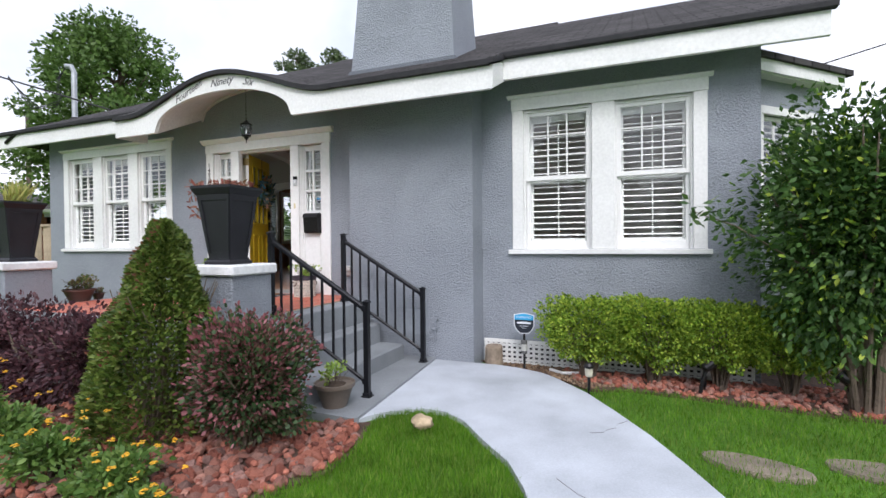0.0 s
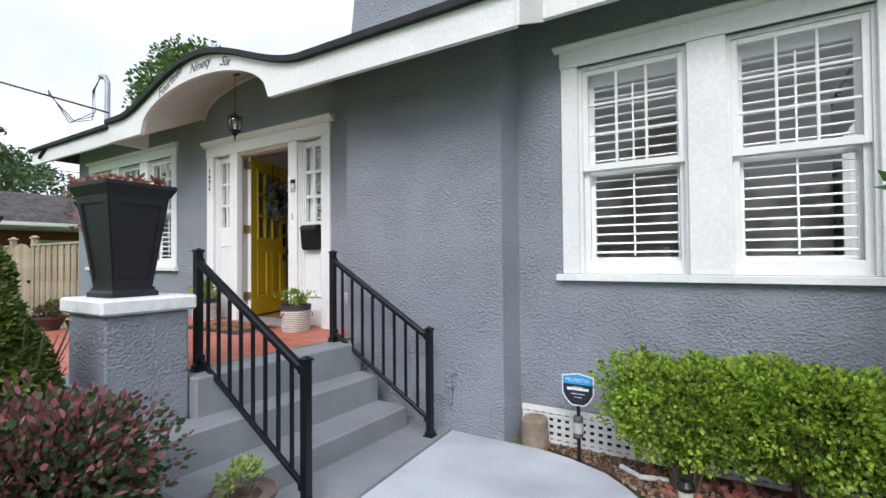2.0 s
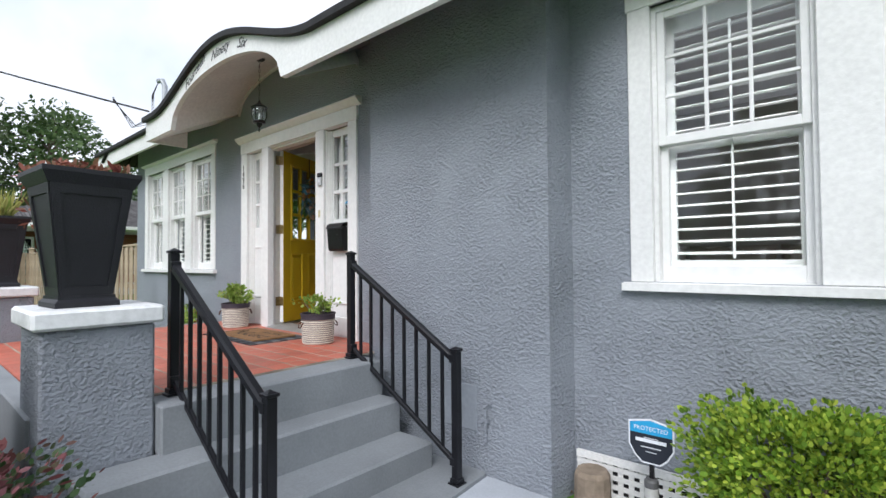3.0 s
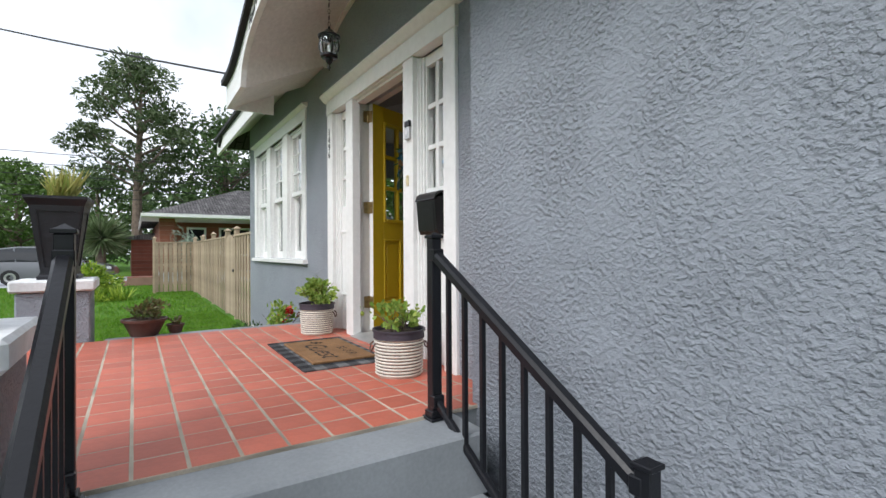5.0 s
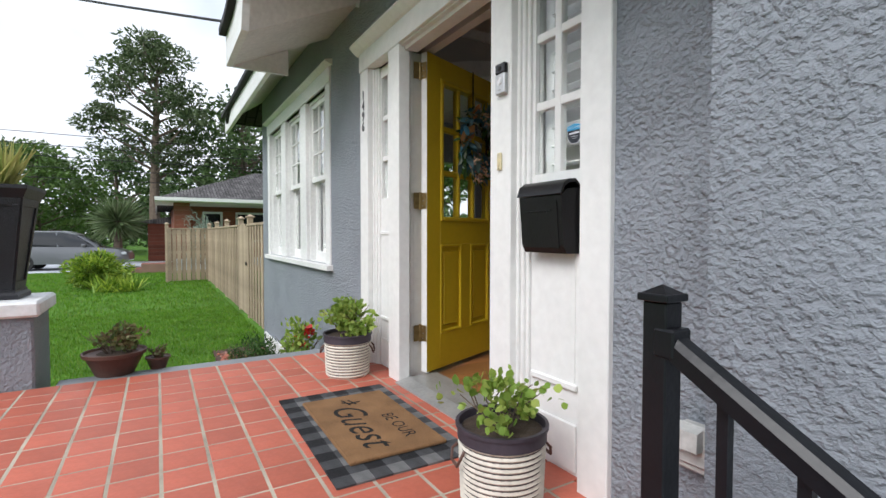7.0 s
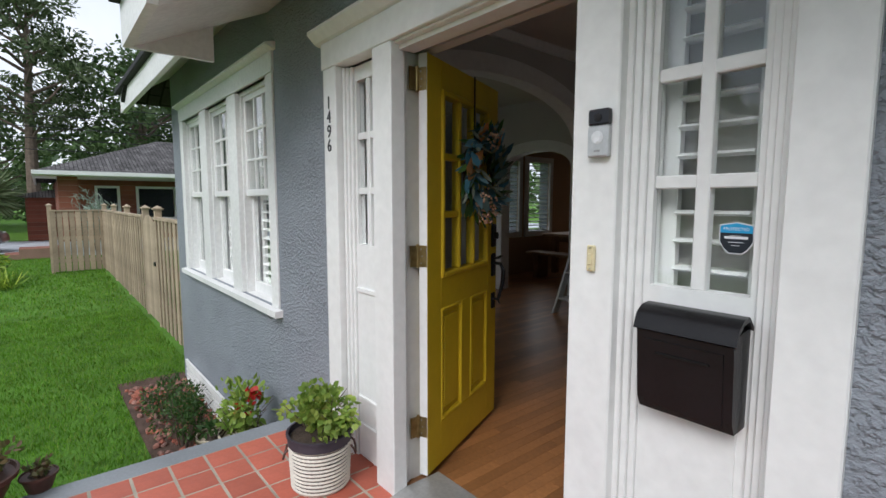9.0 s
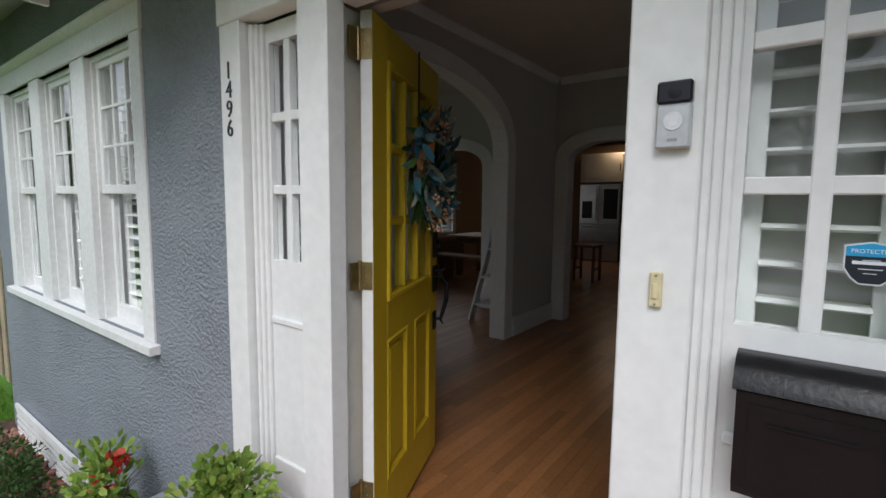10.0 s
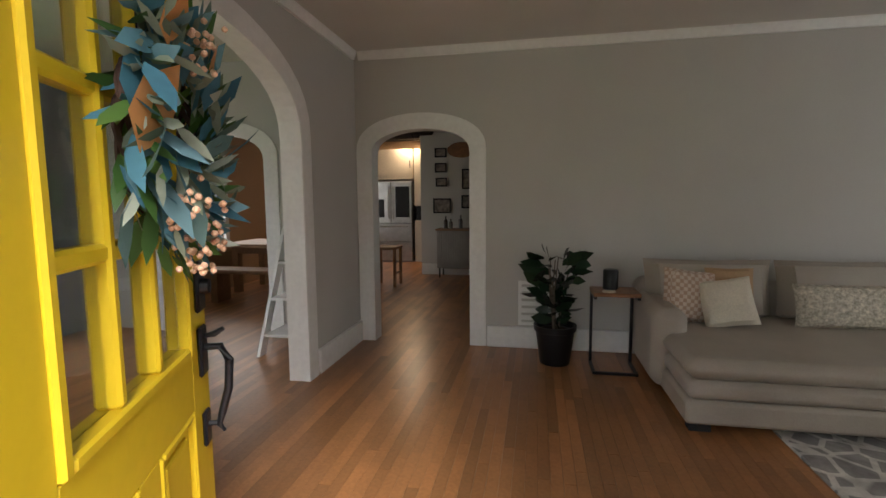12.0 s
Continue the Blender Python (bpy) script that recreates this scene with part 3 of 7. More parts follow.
def sash(win, x0, x1, z0, z1, y, cols, rows, stile=0.045, bottom=0.05, th=0.035):
    """A glazed wooden sash, with its glazing bars and panes."""
    g = G().box(x0, x0 + stile, y, y + th, z0, z1, 0.003).box(x1 - stile, x1, y, y + th, z0, z1, 0.003)
    g.box(x0 + stile, x1 - stile, y, y + th, z0, z0 + bottom, 0.003).box(x0 + stile, x1 - stile, y, y + th, z1 - stile, z1, 0.003)
    fr = part("sash", g, WHITE, win)
    a, b, c, d = x0 + stile, x1 - stile, z0 + bottom, z1 - stile
    bars = G()
    for i in range(1, cols):
        u = a + (b - a) * i / cols
        bars.box(u - 0.009, u + 0.009, y + 0.003, y + 0.028, c, d, 0.003)
    for j in range(1, rows):
        w = c + (d - c) * j / rows
        bars.box(a, b, y + 0.005, y + 0.026, w - 0.009, w + 0.009, 0.003)
    if cols * rows > 1:
        part("glazing_bars", bars, WHITE, fr)
    for i in range(cols):
        for j in range(rows):
            p = part("pane", G().box(a + (b - a) * i / cols, a + (b - a) * (i + 1) / cols, y + 0.014, y + 0.017, c + (d - c) * j / rows, c + (d - c) * (j + 1) / rows), GLASS, fr)
            p.visible_shadow = False
    return fr


def window(name, x0, x1, z0, z1, units, mull, label):
    """A row of double-hung sashes in a white casing, with plantation shutters behind."""
    win = thing(name, label, "window", kind="structure")
    y = WY
    cw = 0.105
    part("casing", G().box(x0 - 0.02, x0 + cw, y - 0.035, y + 0.05, z0, z1, 0.004).box(x1 - cw, x1 + 0.02, y - 0.035, y + 0.05, z0, z1, 0.004), TRIM_OLD, win)
    part("head_casing", G().box(x0 - 0.03, x1 + 0.03, y - 0.04, y + 0.05, z1, z1 + 0.13, 0.004), TRIM_OLD, win)
    part("drip_cap", G().prism([(y - 0.03, z1 + 0.13), (y - 0.085, z1 + 0.15), (y - 0.085, z1 + 0.165), (y, z1 + 0.185), (y + 0.01, z1 + 0.13)], "x", x0 - 0.07, x1 + 0.07), TRIM_OLD, win)
    part("window_sill", G().prism([(y - 0.075, z0 - 0.05), (y - 0.075, z0 - 0.008), (y + 0.1, z0 + 0.01), (y + 0.1, z0 - 0.05)], "x", x0 - 0.06, x1 + 0.06), TRIM_OLD, win)
    w = (x1 - x0 - 2 * cw - mull * (units - 1)) / units
    a = x0 + cw
    zm = z0 + (z1 - z0) * 0.505
    for k in range(units):
        b = a + w
        if k < units - 1:
            part("mullion", G().box(b, b + mull, y - 0.03, y + 0.09, z0, z1, 0.004), TRIM_OLD, win)
        part("stop", G().box(a, a + 0.022, y + 0.008, y + 0.11, z0, z1).box(b - 0.022, b, y + 0.008, y + 0.11, z0, z1).box(a + 0.022, b - 0.022, y + 0.008, y + 0.11, z1 - 0.03, z1), TRIM_OLD, win)
        sash(win, a + 0.022, b - 0.022, zm - 0.02, z1 - 0.03, y + 0.025, 3, 3, stile=0.04)
        sash(win, a + 0.022, b - 0.022, z0 + 0.005, zm + 0.02, y + 0.064, 1, 1, stile=0.04, bottom=0.085)
        sh = part("shutter", G().box(a + 0.03, a + 0.085, y + 0.13, y + 0.155, z0 + 0.03, z1 - 0.03).box(b - 0.085, b - 0.03, y + 0.13, y + 0.155, z0 + 0.03, z1 - 0.03)
                  .box(a + 0.085, b - 0.085, y + 0.13, y + 0.155, z0 + 0.03, z0 + 0.12).box(a + 0.085, b - 0.085, y + 0.13, y + 0.155, zm - 0.05, zm + 0.03).box(a + 0.085, b - 0.085, y + 0.13, y + 0.155, z1 - 0.13, z1 - 0.03)
                  .box((a + b) / 2 - 0.006, (a + b) / 2 + 0.006, y + 0.105, y + 0.117, z0 + 0.13, z1 - 0.15), WHITE, win, "white plantation shutter")
        louvres(sh, a + 0.087, b - 0.087, z0 + 0.125, zm - 0.055, y + 0.142)
        louvres(sh, a + 0.087, b - 0.087, zm + 0.035, z1 - 0.135, y + 0.142)
        a = b + mull
    return win


window("window_1", RW[0] - 0.0, RW[1] + 0.0, RW[2], RW[3], 2, 0.23, "white double-hung window pair with open plantation shutters")
window("window_2", LW[0], LW[1], LW[2], LW[3], 3, 0.22, "white triple double-hung window with open plantation shutters")
side = thing("window_3", "white window in the side bay", "window", BAYM, kind="structure")
part("casing", G().box(0.14, 0.22, -0.04, 0.02, 1.55, 2.7).box(1.03, 1.11, -0.04, 0.02, 1.55, 2.7).box(0.14, 1.11, -0.05, 0.02, 2.7, 2.78).box(0.11, 1.14, -0.07, 0.02, 1.49, 1.55), TRIM_OLD, side)
sash(side, 0.22, 1.03, 2.1, 2.7, 0.03, 3, 2)
sash(side, 0.22, 1.03, 1.55, 2.13, 0.06, 1, 1)
shs = part("shutter", G().box(0.22, 0.27, 0.11, 0.14, 1.55, 2.7).box(0.98, 1.03, 0.11, 0.14, 1.55, 2.7), WHITE, side)
louvres(shs, 0.27, 0.98, 1.57, 2.68, 0.125)

# ---- entry ----
entry = thing("door_1", "white painted entry frame with glazed sidelights", "door frame", kind="structure")
ZT = 2.73
part("casing", G().box(-5.63, -5.495, WY - 0.045, WY + 0.03, PORCH, ZT + 0.01, 0.004).box(-3.565, -3.435, WY - 0.045, WY + 0.03, PORCH, ZT + 0.01, 0.004), WHITE, entry)
part("head_casing", G().box(-5.64, -3.425, WY - 0.05, WY + 0.03, ZT + 0.01, ZT + 0.14, 0.004), WHITE, entry)
part("drip_cap", G().prism([(WY - 0.04, ZT + 0.14), (WY - 0.06, ZT + 0.15), (WY - 0.1, ZT + 0.19), (WY - 0.1, ZT + 0.205), (WY - 0.01, ZT + 0.22), (WY - 0.01, ZT + 0.14)], "x", -5.69, -3.375), WHITE, entry)
for a, b, i0, i1 in ((-5.15, -5.0, 0, 0), (-4.08, -3.94, 0, 0)):
    part("post", G().box(a, b, WY - 0.045, WY + 0.03, PORCH, ZT + 0.01, 0.004), WHITE, entry)
part("head_jamb", G().box(-5.0, -4.08, WY - 0.03, WY + 0.08, ZT - 0.0, ZT + 0.01, 0.003).box(-5.0, -4.08, WY + 0.0, WY + 0.08, ZT - 0.02, ZT), WHITE, entry)
for a, b, s in ((-5.15, -5.036, -1), (-4.068, -3.94, 1)):
    part("jamb", G().box(a, b, WY + 0.03, WY + 0.055, PORCH, ZT, 0.003).box(a, b - 0.012 if s < 0 else b, WY + 0.055, WY + 0.08, PORCH, ZT, 0.003) if s < 0 else G().box(a, b, WY + 0.03, WY + 0.055, PORCH, ZT, 0.003).box(a + 0.012, b, WY + 0.055, WY + 0.08, PORCH, ZT, 0.003), WHITE, entry)
part("hinge_jamb", G().box(-5.17, -5.06, WY + 0.08, WY + 0.2, PORCH, ZT, 0.003).box(-4.05, -3.93, WY + 0.08, WY + 0.2, PORCH, ZT, 0.003), WHITE, entry)
part("threshold", G().prism([(WY - 0.07, PORCH), (WY - 0.07, PORCH + 0.012), (WY + 0.02, PORCH + 0.03), (WY + 0.22, PORCH + 0.03), (WY + 0.22, PORCH)], "x", -5.0, -4.08), mat("metal_threshold", (0.42, 0.42, 0.41), 0.45, 0.5), entry, "dull metal threshold")


def sidelight(a, b):
    """Mouldings, 2 x 3 panes above and a raised panel below."""
    y = WY + 0.03
    sl = part("sidelight", G().box(a, b, y, y + 0.045, PORCH, 1.845).box(a, b, y, y + 0.045, 2.66, ZT).box(a, a + 0.07, y, y + 0.045, 1.845, 2.66).box(b - 0.07, b, y, y + 0.045, 1.845, 2.66), WHITE, entry)
    for k in range(3):
        d = 0.012 * k
        part("moulding", G().box(a + 0.018 * k, a + 0.018 * (k + 1), y - 0.04 + d, y, PORCH, ZT, 0.003).box(b - 0.018 * (k + 1), b - 0.018 * k, y - 0.04 + d, y, PORCH, ZT, 0.003), WHITE, entry)
    A, B = a + 0.07, b - 0.07
    bars = G().box((A + B) / 2 - 0.017, (A + B) / 2 + 0.017, y + 0.004, y + 0.04, 1.845, 2.66, 0.003)
    for j in (1, 2):
        w = 1.845 + 0.815 * j / 3
        bars.box(A, B, y + 0.006, y + 0.038, w - 0.017, w + 0.017, 0.003)
    part("glazing_bars", bars, WHITE, sl)
    for i in range(2):
        for j in range(3):
            p = part("pane", G().box(A + (B - A) * i / 2, A + (B - A) * (i + 1) / 2, y + 0.02, y + 0.023, 1.845 + 0.815 * j / 3, 1.845 + 0.815 * (j + 1) / 3), GLASS, sl)
            p.visible_shadow = False
    part("panel", G().prism([(1.0 * A + 0.01, 1.05), (B - 0.01, 1.05), (B - 0.01, 1.60), (A + 0.01, 1.60)], "y", y - 0.006, y).box(A - 0.005, B + 0.005, y - 0.016, y, 1.60, 1.625, 0.004).box(A - 0.005, B + 0.005, y - 0.016, y, 1.025, 1.05, 0.004), WHITE, sl)
    part("kick_panel", G().box(A, B, y - 0.012, y, PORCH + 0.02, PORCH + 0.2, 0.004), WHITE, sl)
    sh = part("shutter", G().box(A - 0.02, A + 0.03, y + 0.075, y + 0.1, 1.75, 2.72).box(B - 0.03, B + 0.02, y + 0.075, y + 0.1, 1.75, 2.72).box(A + 0.03, B - 0.03, y + 0.075, y + 0.1, 1.75, 1.835), WHITE, entry, "white shutter behind the sidelight")
    louvres(sh, A + 0.03, B - 0.03, 1.85, 2.72, y + 0.088, 0.075, -8)
    part("backing", G().box(a + 0.02, b - 0.02, y + 0.12, y + 0.135, PORCH, 1.74), WHITE, entry)


sidelight(-5.488, -5.15)
sidelight(-3.945, -3.565)

# the yellow door, swung inward
LEAF = 0.86
door = thing("front_door", "yellow painted panelled door with nine panes, standing open", "door", pose(-5.010, 5.516, FLOOR + 0.03, 0, 0, 112.2), kind="structure")
DH = 1.985
st = 0.135
L0, L1, ZM = st, LEAF - st, 1.0
dg = G().box(0, st, -0.022, 0.022, 0, DH, 0.002).box(LEAF - st, LEAF, -0.022, 0.022, 0, DH, 0.002).box(L0, L1, -0.022, 0.022, DH - 0.13, DH, 0.002).box(L0, L1, -0.022, 0.022, 0.80, 0.95, 0.002).box(L0, L1, -0.022, 0.022, 0, 0.22, 0.002).box(LEAF / 2 - 0.05, LEAF / 2 + 0.05, -0.022, 0.022, 0.22, 0.80, 0.002)
leaf = part("leaf", dg, YELLOW, door)
part("edge", G().box(-0.003, 0.0, -0.021, 0.021, 0.002, DH - 0.002), WHITE, door, "white painted hinge edge")
for a, b in ((L0, LEAF / 2 - 0.05), (LEAF / 2 + 0.05, L1)):
    fr = G()
    for s in (-1, 1):
        y0, y1 = sorted((s * 0.005, s * 0.017))
        fr.box(a + 0.045, b - 0.045, y0, y1, 0.265, 0.755, 0.009)
    fr.box(a, b, -0.008, 0.008, 0.22, 0.80)
    part("panel", fr, YELLOW, door)
    part("panel_moulding", G().box(a, a + 0.02, -0.026, 0.026, 0.22, 0.80, 0.006).box(b - 0.02, b, -0.026, 0.026, 0.22, 0.80, 0.006).box(a + 0.02, b - 0.02, -0.026, 0.026, 0.22, 0.24, 0.006).box(a + 0.02, b - 0.02, -0.026, 0.026, 0.78, 0.80, 0.006), YELLOW, door)
zb, zt = 0.95, DH - 0.13
mg = G().box(L0, L0 + 0.028, -0.032, 0.032, zb, zt, 0.006).box(L1 - 0.028, L1, -0.032, 0.032, zb, zt, 0.006).box(L0 + 0.028, L1 - 0.028, -0.032, 0.032, zb, zb + 0.028, 0.006).box(L0 + 0.028, L1 - 0.028, -0.032, 0.032, zt - 0.028, zt, 0.006)
part("glazing_frame", mg, YELLOW, door)
a, b, c, d = L0 + 0.028, L1 - 0.028, zb + 0.028, zt - 0.028
for i in (1, 2):
    u = a + (b - a) * i / 3
    part("glazing_bar", G().box(u - 0.014, u + 0.014, -0.026, 0.026, c, d, 0.007), YELLOW, door)
    w = c + (d - c) * i / 3
    part("glazing_bar", G().box(a, b, -0.022, 0.022, w - 0.017, w + 0.017, 0.007), YELLOW, door)
for i in range(3):
    for j in range(3):
        p = part("pane", G().box(a + (b - a) * i / 3, a + (b - a) * (i + 1) / 3, -0.003, 0.003, c + (d - c) * j / 3, c + (d - c) * (j + 1) / 3), GLASS, door)
        p.visible_shadow = False
for z in (0.245, 1.072, 1.872):
    hinge = part("hinge", G().lathe([(0.008, z - 0.055), (0.008, z + 0.055)], 10, Matrix.Translation((-0.009, 0.026, 0))), BRASS, door, "aged brass hinge")
    part("leaf_plate", G().box(-0.006, -0.003, -0.02, 0.021, z - 0.05, z + 0.05), BRASS, hinge)
    part("jamb_plate", G().add([(x + s * 0.001, y + s * 0.0026, w) for s in (-1, 1) for x, y, w in ((-0.011, 0.027, z - 0.05), (-0.011, 0.027, z + 0.05), (-0.050, 0.042, z + 0.05), (-0.050, 0.042, z - 0.05))],
         [(0, 1, 2, 3), (4, 7, 6, 5), (0, 4, 5, 1), (1, 5, 6, 2), (2, 6, 7, 3), (3, 7, 4, 0)]), BRASS, hinge)
    for dz in (-0.033, 0.0, 0.033):
        part("screw", G().lathe([(0.004, 0), (0.003, 0.0015)], 8, Matrix.Translation((-0.006, 0.004 + 0.15 * abs(dz), z + dz)) @ Matrix.Rotation(radians(-90), 4, "Y")), STEEL, hinge)
HX = LEAF - 0.06
HZ = 0.95
part("deadbolt", G().box(HX - 0.033, HX + 0.033, -0.035, -0.022, HZ + 0.10, HZ + 0.24, 0.006).lathe([(0.022, 0), (0.02, 0.02), (0.0, 0.022)], 16, Matrix.Translation((HX, -0.035, HZ + 0.17)) @ Matrix.Rotation(radians(90), 4, "X")), IRON, door, "black deadbolt plate", True)
hs = part("handle_plate", G().box(HX - 0.03, HX + 0.03, -0.034, -0.022, HZ - 0.08, HZ + 0.06, 0.006).box(HX - 0.025, HX + 0.025, -0.034, -0.022, HZ - 0.28, HZ - 0.18, 0.006), IRON, door, "black handle set")
part("pull", G().tube([(HX, -0.03, HZ - 0.0), (HX, -0.075, HZ + 0.0), (HX, -0.095, HZ - 0.04), (HX, -0.09, HZ - 0.12), (HX, -0.07, HZ - 0.19), (HX, -0.06, HZ - 0.225), (HX, -0.075, HZ - 0.245)], [0.01, 0.011, 0.012, 0.012, 0.011, 0.009, 0.005], 10).tube([(HX, -0.03, HZ - 0.22), (HX, -0.06, HZ - 0.22)], 0.008, 8), IRON, hs, smooth=True)
part("thumb_latch", G().tube([(HX, -0.03, HZ + 0.03), (HX, -0.06, HZ + 0.035), (HX, -0.085, HZ + 0.05)], [0.006, 0.009, 0.006], 8), IRON, hs)

# ---- railings ----
def railing(y, label, dx=0.0):
    """Sloped iron railing beside the steps, with square posts, caps and thin balusters."""
    r = thing("stair_railing", label, "railing", group="stair railings")
    lo, hi = (-1.888 + dx, 0.05), (-2.925 + dx, 0.70)
    for x, z, h in ((lo[0], lo[1], 0.82), (hi[0], hi[1] - 0.004, 0.789)):
        p = part("post", G().box(x - 0.024, x + 0.024, y - 0.024, y + 0.024, z, z + h, 0.003), IRON, r)
        part("post_cap", G().box(x - 0.031, x + 0.031, y - 0.031, y + 0.031, z + h, z + h + 0.014, 0.002).add([(x - 0.026, y - 0.026, z + h + 0.014), (x + 0.026, y - 0.026, z + h + 0.014), (x + 0.026, y + 0.026, z + h + 0.014), (x - 0.026, y + 0.026, z + h + 0.014), (x, y, z + h + 0.03)], [(0, 1, 4), (1, 2, 4), (2, 3, 4), (3, 0, 4), (0, 3, 2, 1)]), IRON, p)
        part("foot", G().box(x - 0.042, x + 0.042, y - 0.042, y + 0.042, z, z + 0.012, 0.002).box(x - 0.032, x + 0.032, y - 0.032, y + 0.032, z + 0.012, z + 0.04, 0.003), IRON, p)
    x0, x1 = lo[0] - 0.02, hi[0] + 0.02
    top = lambda x: 0.81 + (x - lo[0]) / (hi[0] - lo[0]) * 0.615
    bot = lambda x: 0.175 + (x - lo[0]) / (hi[0] - lo[0]) * 0.615
    for nm, f, w, h in (("top_rail", top, 0.024, 0.022), ("bottom_rail", bot, 0.014, 0.016)):
        part(nm, G().add([(x, y + s * w, f(x) + t * h) for x in (x0, x1) for s, t in ((-1, -1), (1, -1), (1, 0.4), (0.6, 1), (-0.6, 1), (-1, 0.4))],
             [(0, 1, 2, 3, 4, 5), (11, 10, 9, 8, 7, 6)] + [(i, 6 + i, 6 + (i + 1) % 6, (i + 1) % 6) for i in range(6)]), IRON, r)
    for f, x in ((top, x0), (top, x1), (bot, x0), (bot, x1)):
        part("bracket", G().box(x - 0.02, x + 0.02, y - 0.027, y + 0.027, f(x) - 0.026, f(x) + 0.026, 0.004), IRON, r)
    for i in range(1, 9):
        x = lo[0] + (hi[0] - lo[0]) * i / 9
        part("baluster", G().box(x - 0.009, x + 0.009, y - 0.009, y + 0.009, bot(x), top(x)), IRON, r)
    return r


railing(4.872, "black iron stair railing beside the stucco wall")
railing(3.597, "black iron stair railing beside the porch pier", 0.04)


# ---- planters and pots ----
RNG = np.random.default_rng(7)
RIBBED = mat("cream_ribbed_metal", (0.62, 0.58, 0.5), 0.55, var=0.12, scale=9, bump=0.001, bscale=60)
BAND = mat("dark_plum_band", (0.05, 0.042, 0.055), 0.6, var=0.2, scale=9)
URN = mat("black_resin", (0.012, 0.012, 0.016), 0.45, var=0.2, scale=6, bump=0.0025, bscale=120, spec=0.45)
TAUPE = mat("taupe_plastic", (0.16, 0.13, 0.105), 0.5, var=0.1, scale=7)
BROWNPOT = mat("brown_pot", (0.1, 0.05, 0.038), 0.55, var=0.2, scale=7)
PATTERN = mat("scroll_patterned_pot", (0.4, 0.35, 0.28), 0.5, var=0.15, scale=9, fine=0.1)
pt_n, pt_l = PATTERN.node_tree.nodes, PATTERN.node_tree.links
pt_w, pt_r, pt_c = pt_n.new("ShaderNodeTexWave"), pt_n.new("ShaderNodeValToRGB"), pt_n.new("ShaderNodeTexCoord")
pt_w.wave_type, pt_w.inputs["Scale"].default_value, pt_w.inputs["Distortion"].default_value, pt_w.inputs["Detail"].default_value = "RINGS", 9, 9, 2
pt_r.color_ramp.elements[0].position, pt_r.color_ramp.elements[0].color = 0.52, (0.07, 0.042, 0.026, 1)
pt_r.color_ramp.elements[1].position, pt_r.color_ramp.elements[1].color = 0.6, (0.46, 0.40, 0.29, 1)
pt_l.new(pt_c.outputs["Object"], pt_w.inputs["Vector"])
pt_l.new(pt_w.outputs["Fac"], pt_r.inputs["Fac"])
pt_l.new(pt_r.outputs["Color"], [x for x in pt_n if x.type == "VECT_MATH"][0].inputs[0])
GREENLEAF = leafy("green_leaf", [(0.16, 0.27, 0.04), (0.27, 0.4, 0.07), (0.4, 0.48, 0.11)])
DARKLEAF = leafy("dark_green_leaf", [(0.028, 0.07, 0.016), (0.05, 0.115, 0.025), (0.085, 0.16, 0.035)])
CONELEAF = leafy("hedge_green_leaf", [(0.04, 0.075, 0.014), (0.09, 0.15, 0.024), (0.16, 0.22, 0.04), (0.11, 0.13, 0.03)])
LIMELEAF = leafy("lime_leaf", [(0.07, 0.14, 0.018), (0.18, 0.31, 0.03), (0.3, 0.42, 0.05), (0.42, 0.5, 0.06)])
LANTLEAF = leafy("lantana_leaf", [(0.06, 0.13, 0.025), (0.11, 0.2, 0.04), (0.17, 0.26, 0.06)])
PINKLEAF = leafy("pink_loropetalum_leaf", [(0.08, 0.06, 0.04), (0.19, 0.06, 0.065), (0.28, 0.1, 0.11), (0.4, 0.18, 0.2)])
GREENPINK = leafy("green_loropetalum_leaf", [(0.025, 0.055, 0.022), (0.05, 0.1, 0.035), (0.08, 0.13, 0.05), (0.12, 0.09, 0.06)])
PURPLELEAF = leafy("purple_leaf", [(0.04, 0.02, 0.026), (0.085, 0.04, 0.048), (0.17, 0.075, 0.085)])
REDDRY = leafy("reddish_dry_leaf", [(0.2, 0.06, 0.05), (0.3, 0.12, 0.08), (0.16, 0.1, 0.05)])
STRAW = leafy("straw_blade", [(0.35, 0.36, 0.09), (0.45, 0.42, 0.14), (0.22, 0.3, 0.06)])
BARK = mat("bark", (0.13, 0.1, 0.075), 0.9, var=0.3, scale=6, bump=0.01, bscale=40)
PINEBARK = mat("pine_bark", (0.17, 0.13, 0.1), 0.9, var=0.3, scale=4, bump=0.02, bscale=20)


def square_frustum(g, sections, c=0.0):
    """Stacked square rings (half-width, z)."""
    v, f = [], []
    for h, z in sections:
        v += [(-h, -h, z), (h, -h, z), (h, h, z), (-h, h, z)]
    for k in range(len(sections) - 1):
        f += [(4 * k + i, 4 * k + (i + 1) % 4, 4 * k + 4 + (i + 1) % 4, 4 * k + 4 + i) for i in range(4)]
    f += [(3, 2, 1, 0), tuple(4 * (len(sections) - 1) + i for i in range(4))]
    return g.add(v, f)


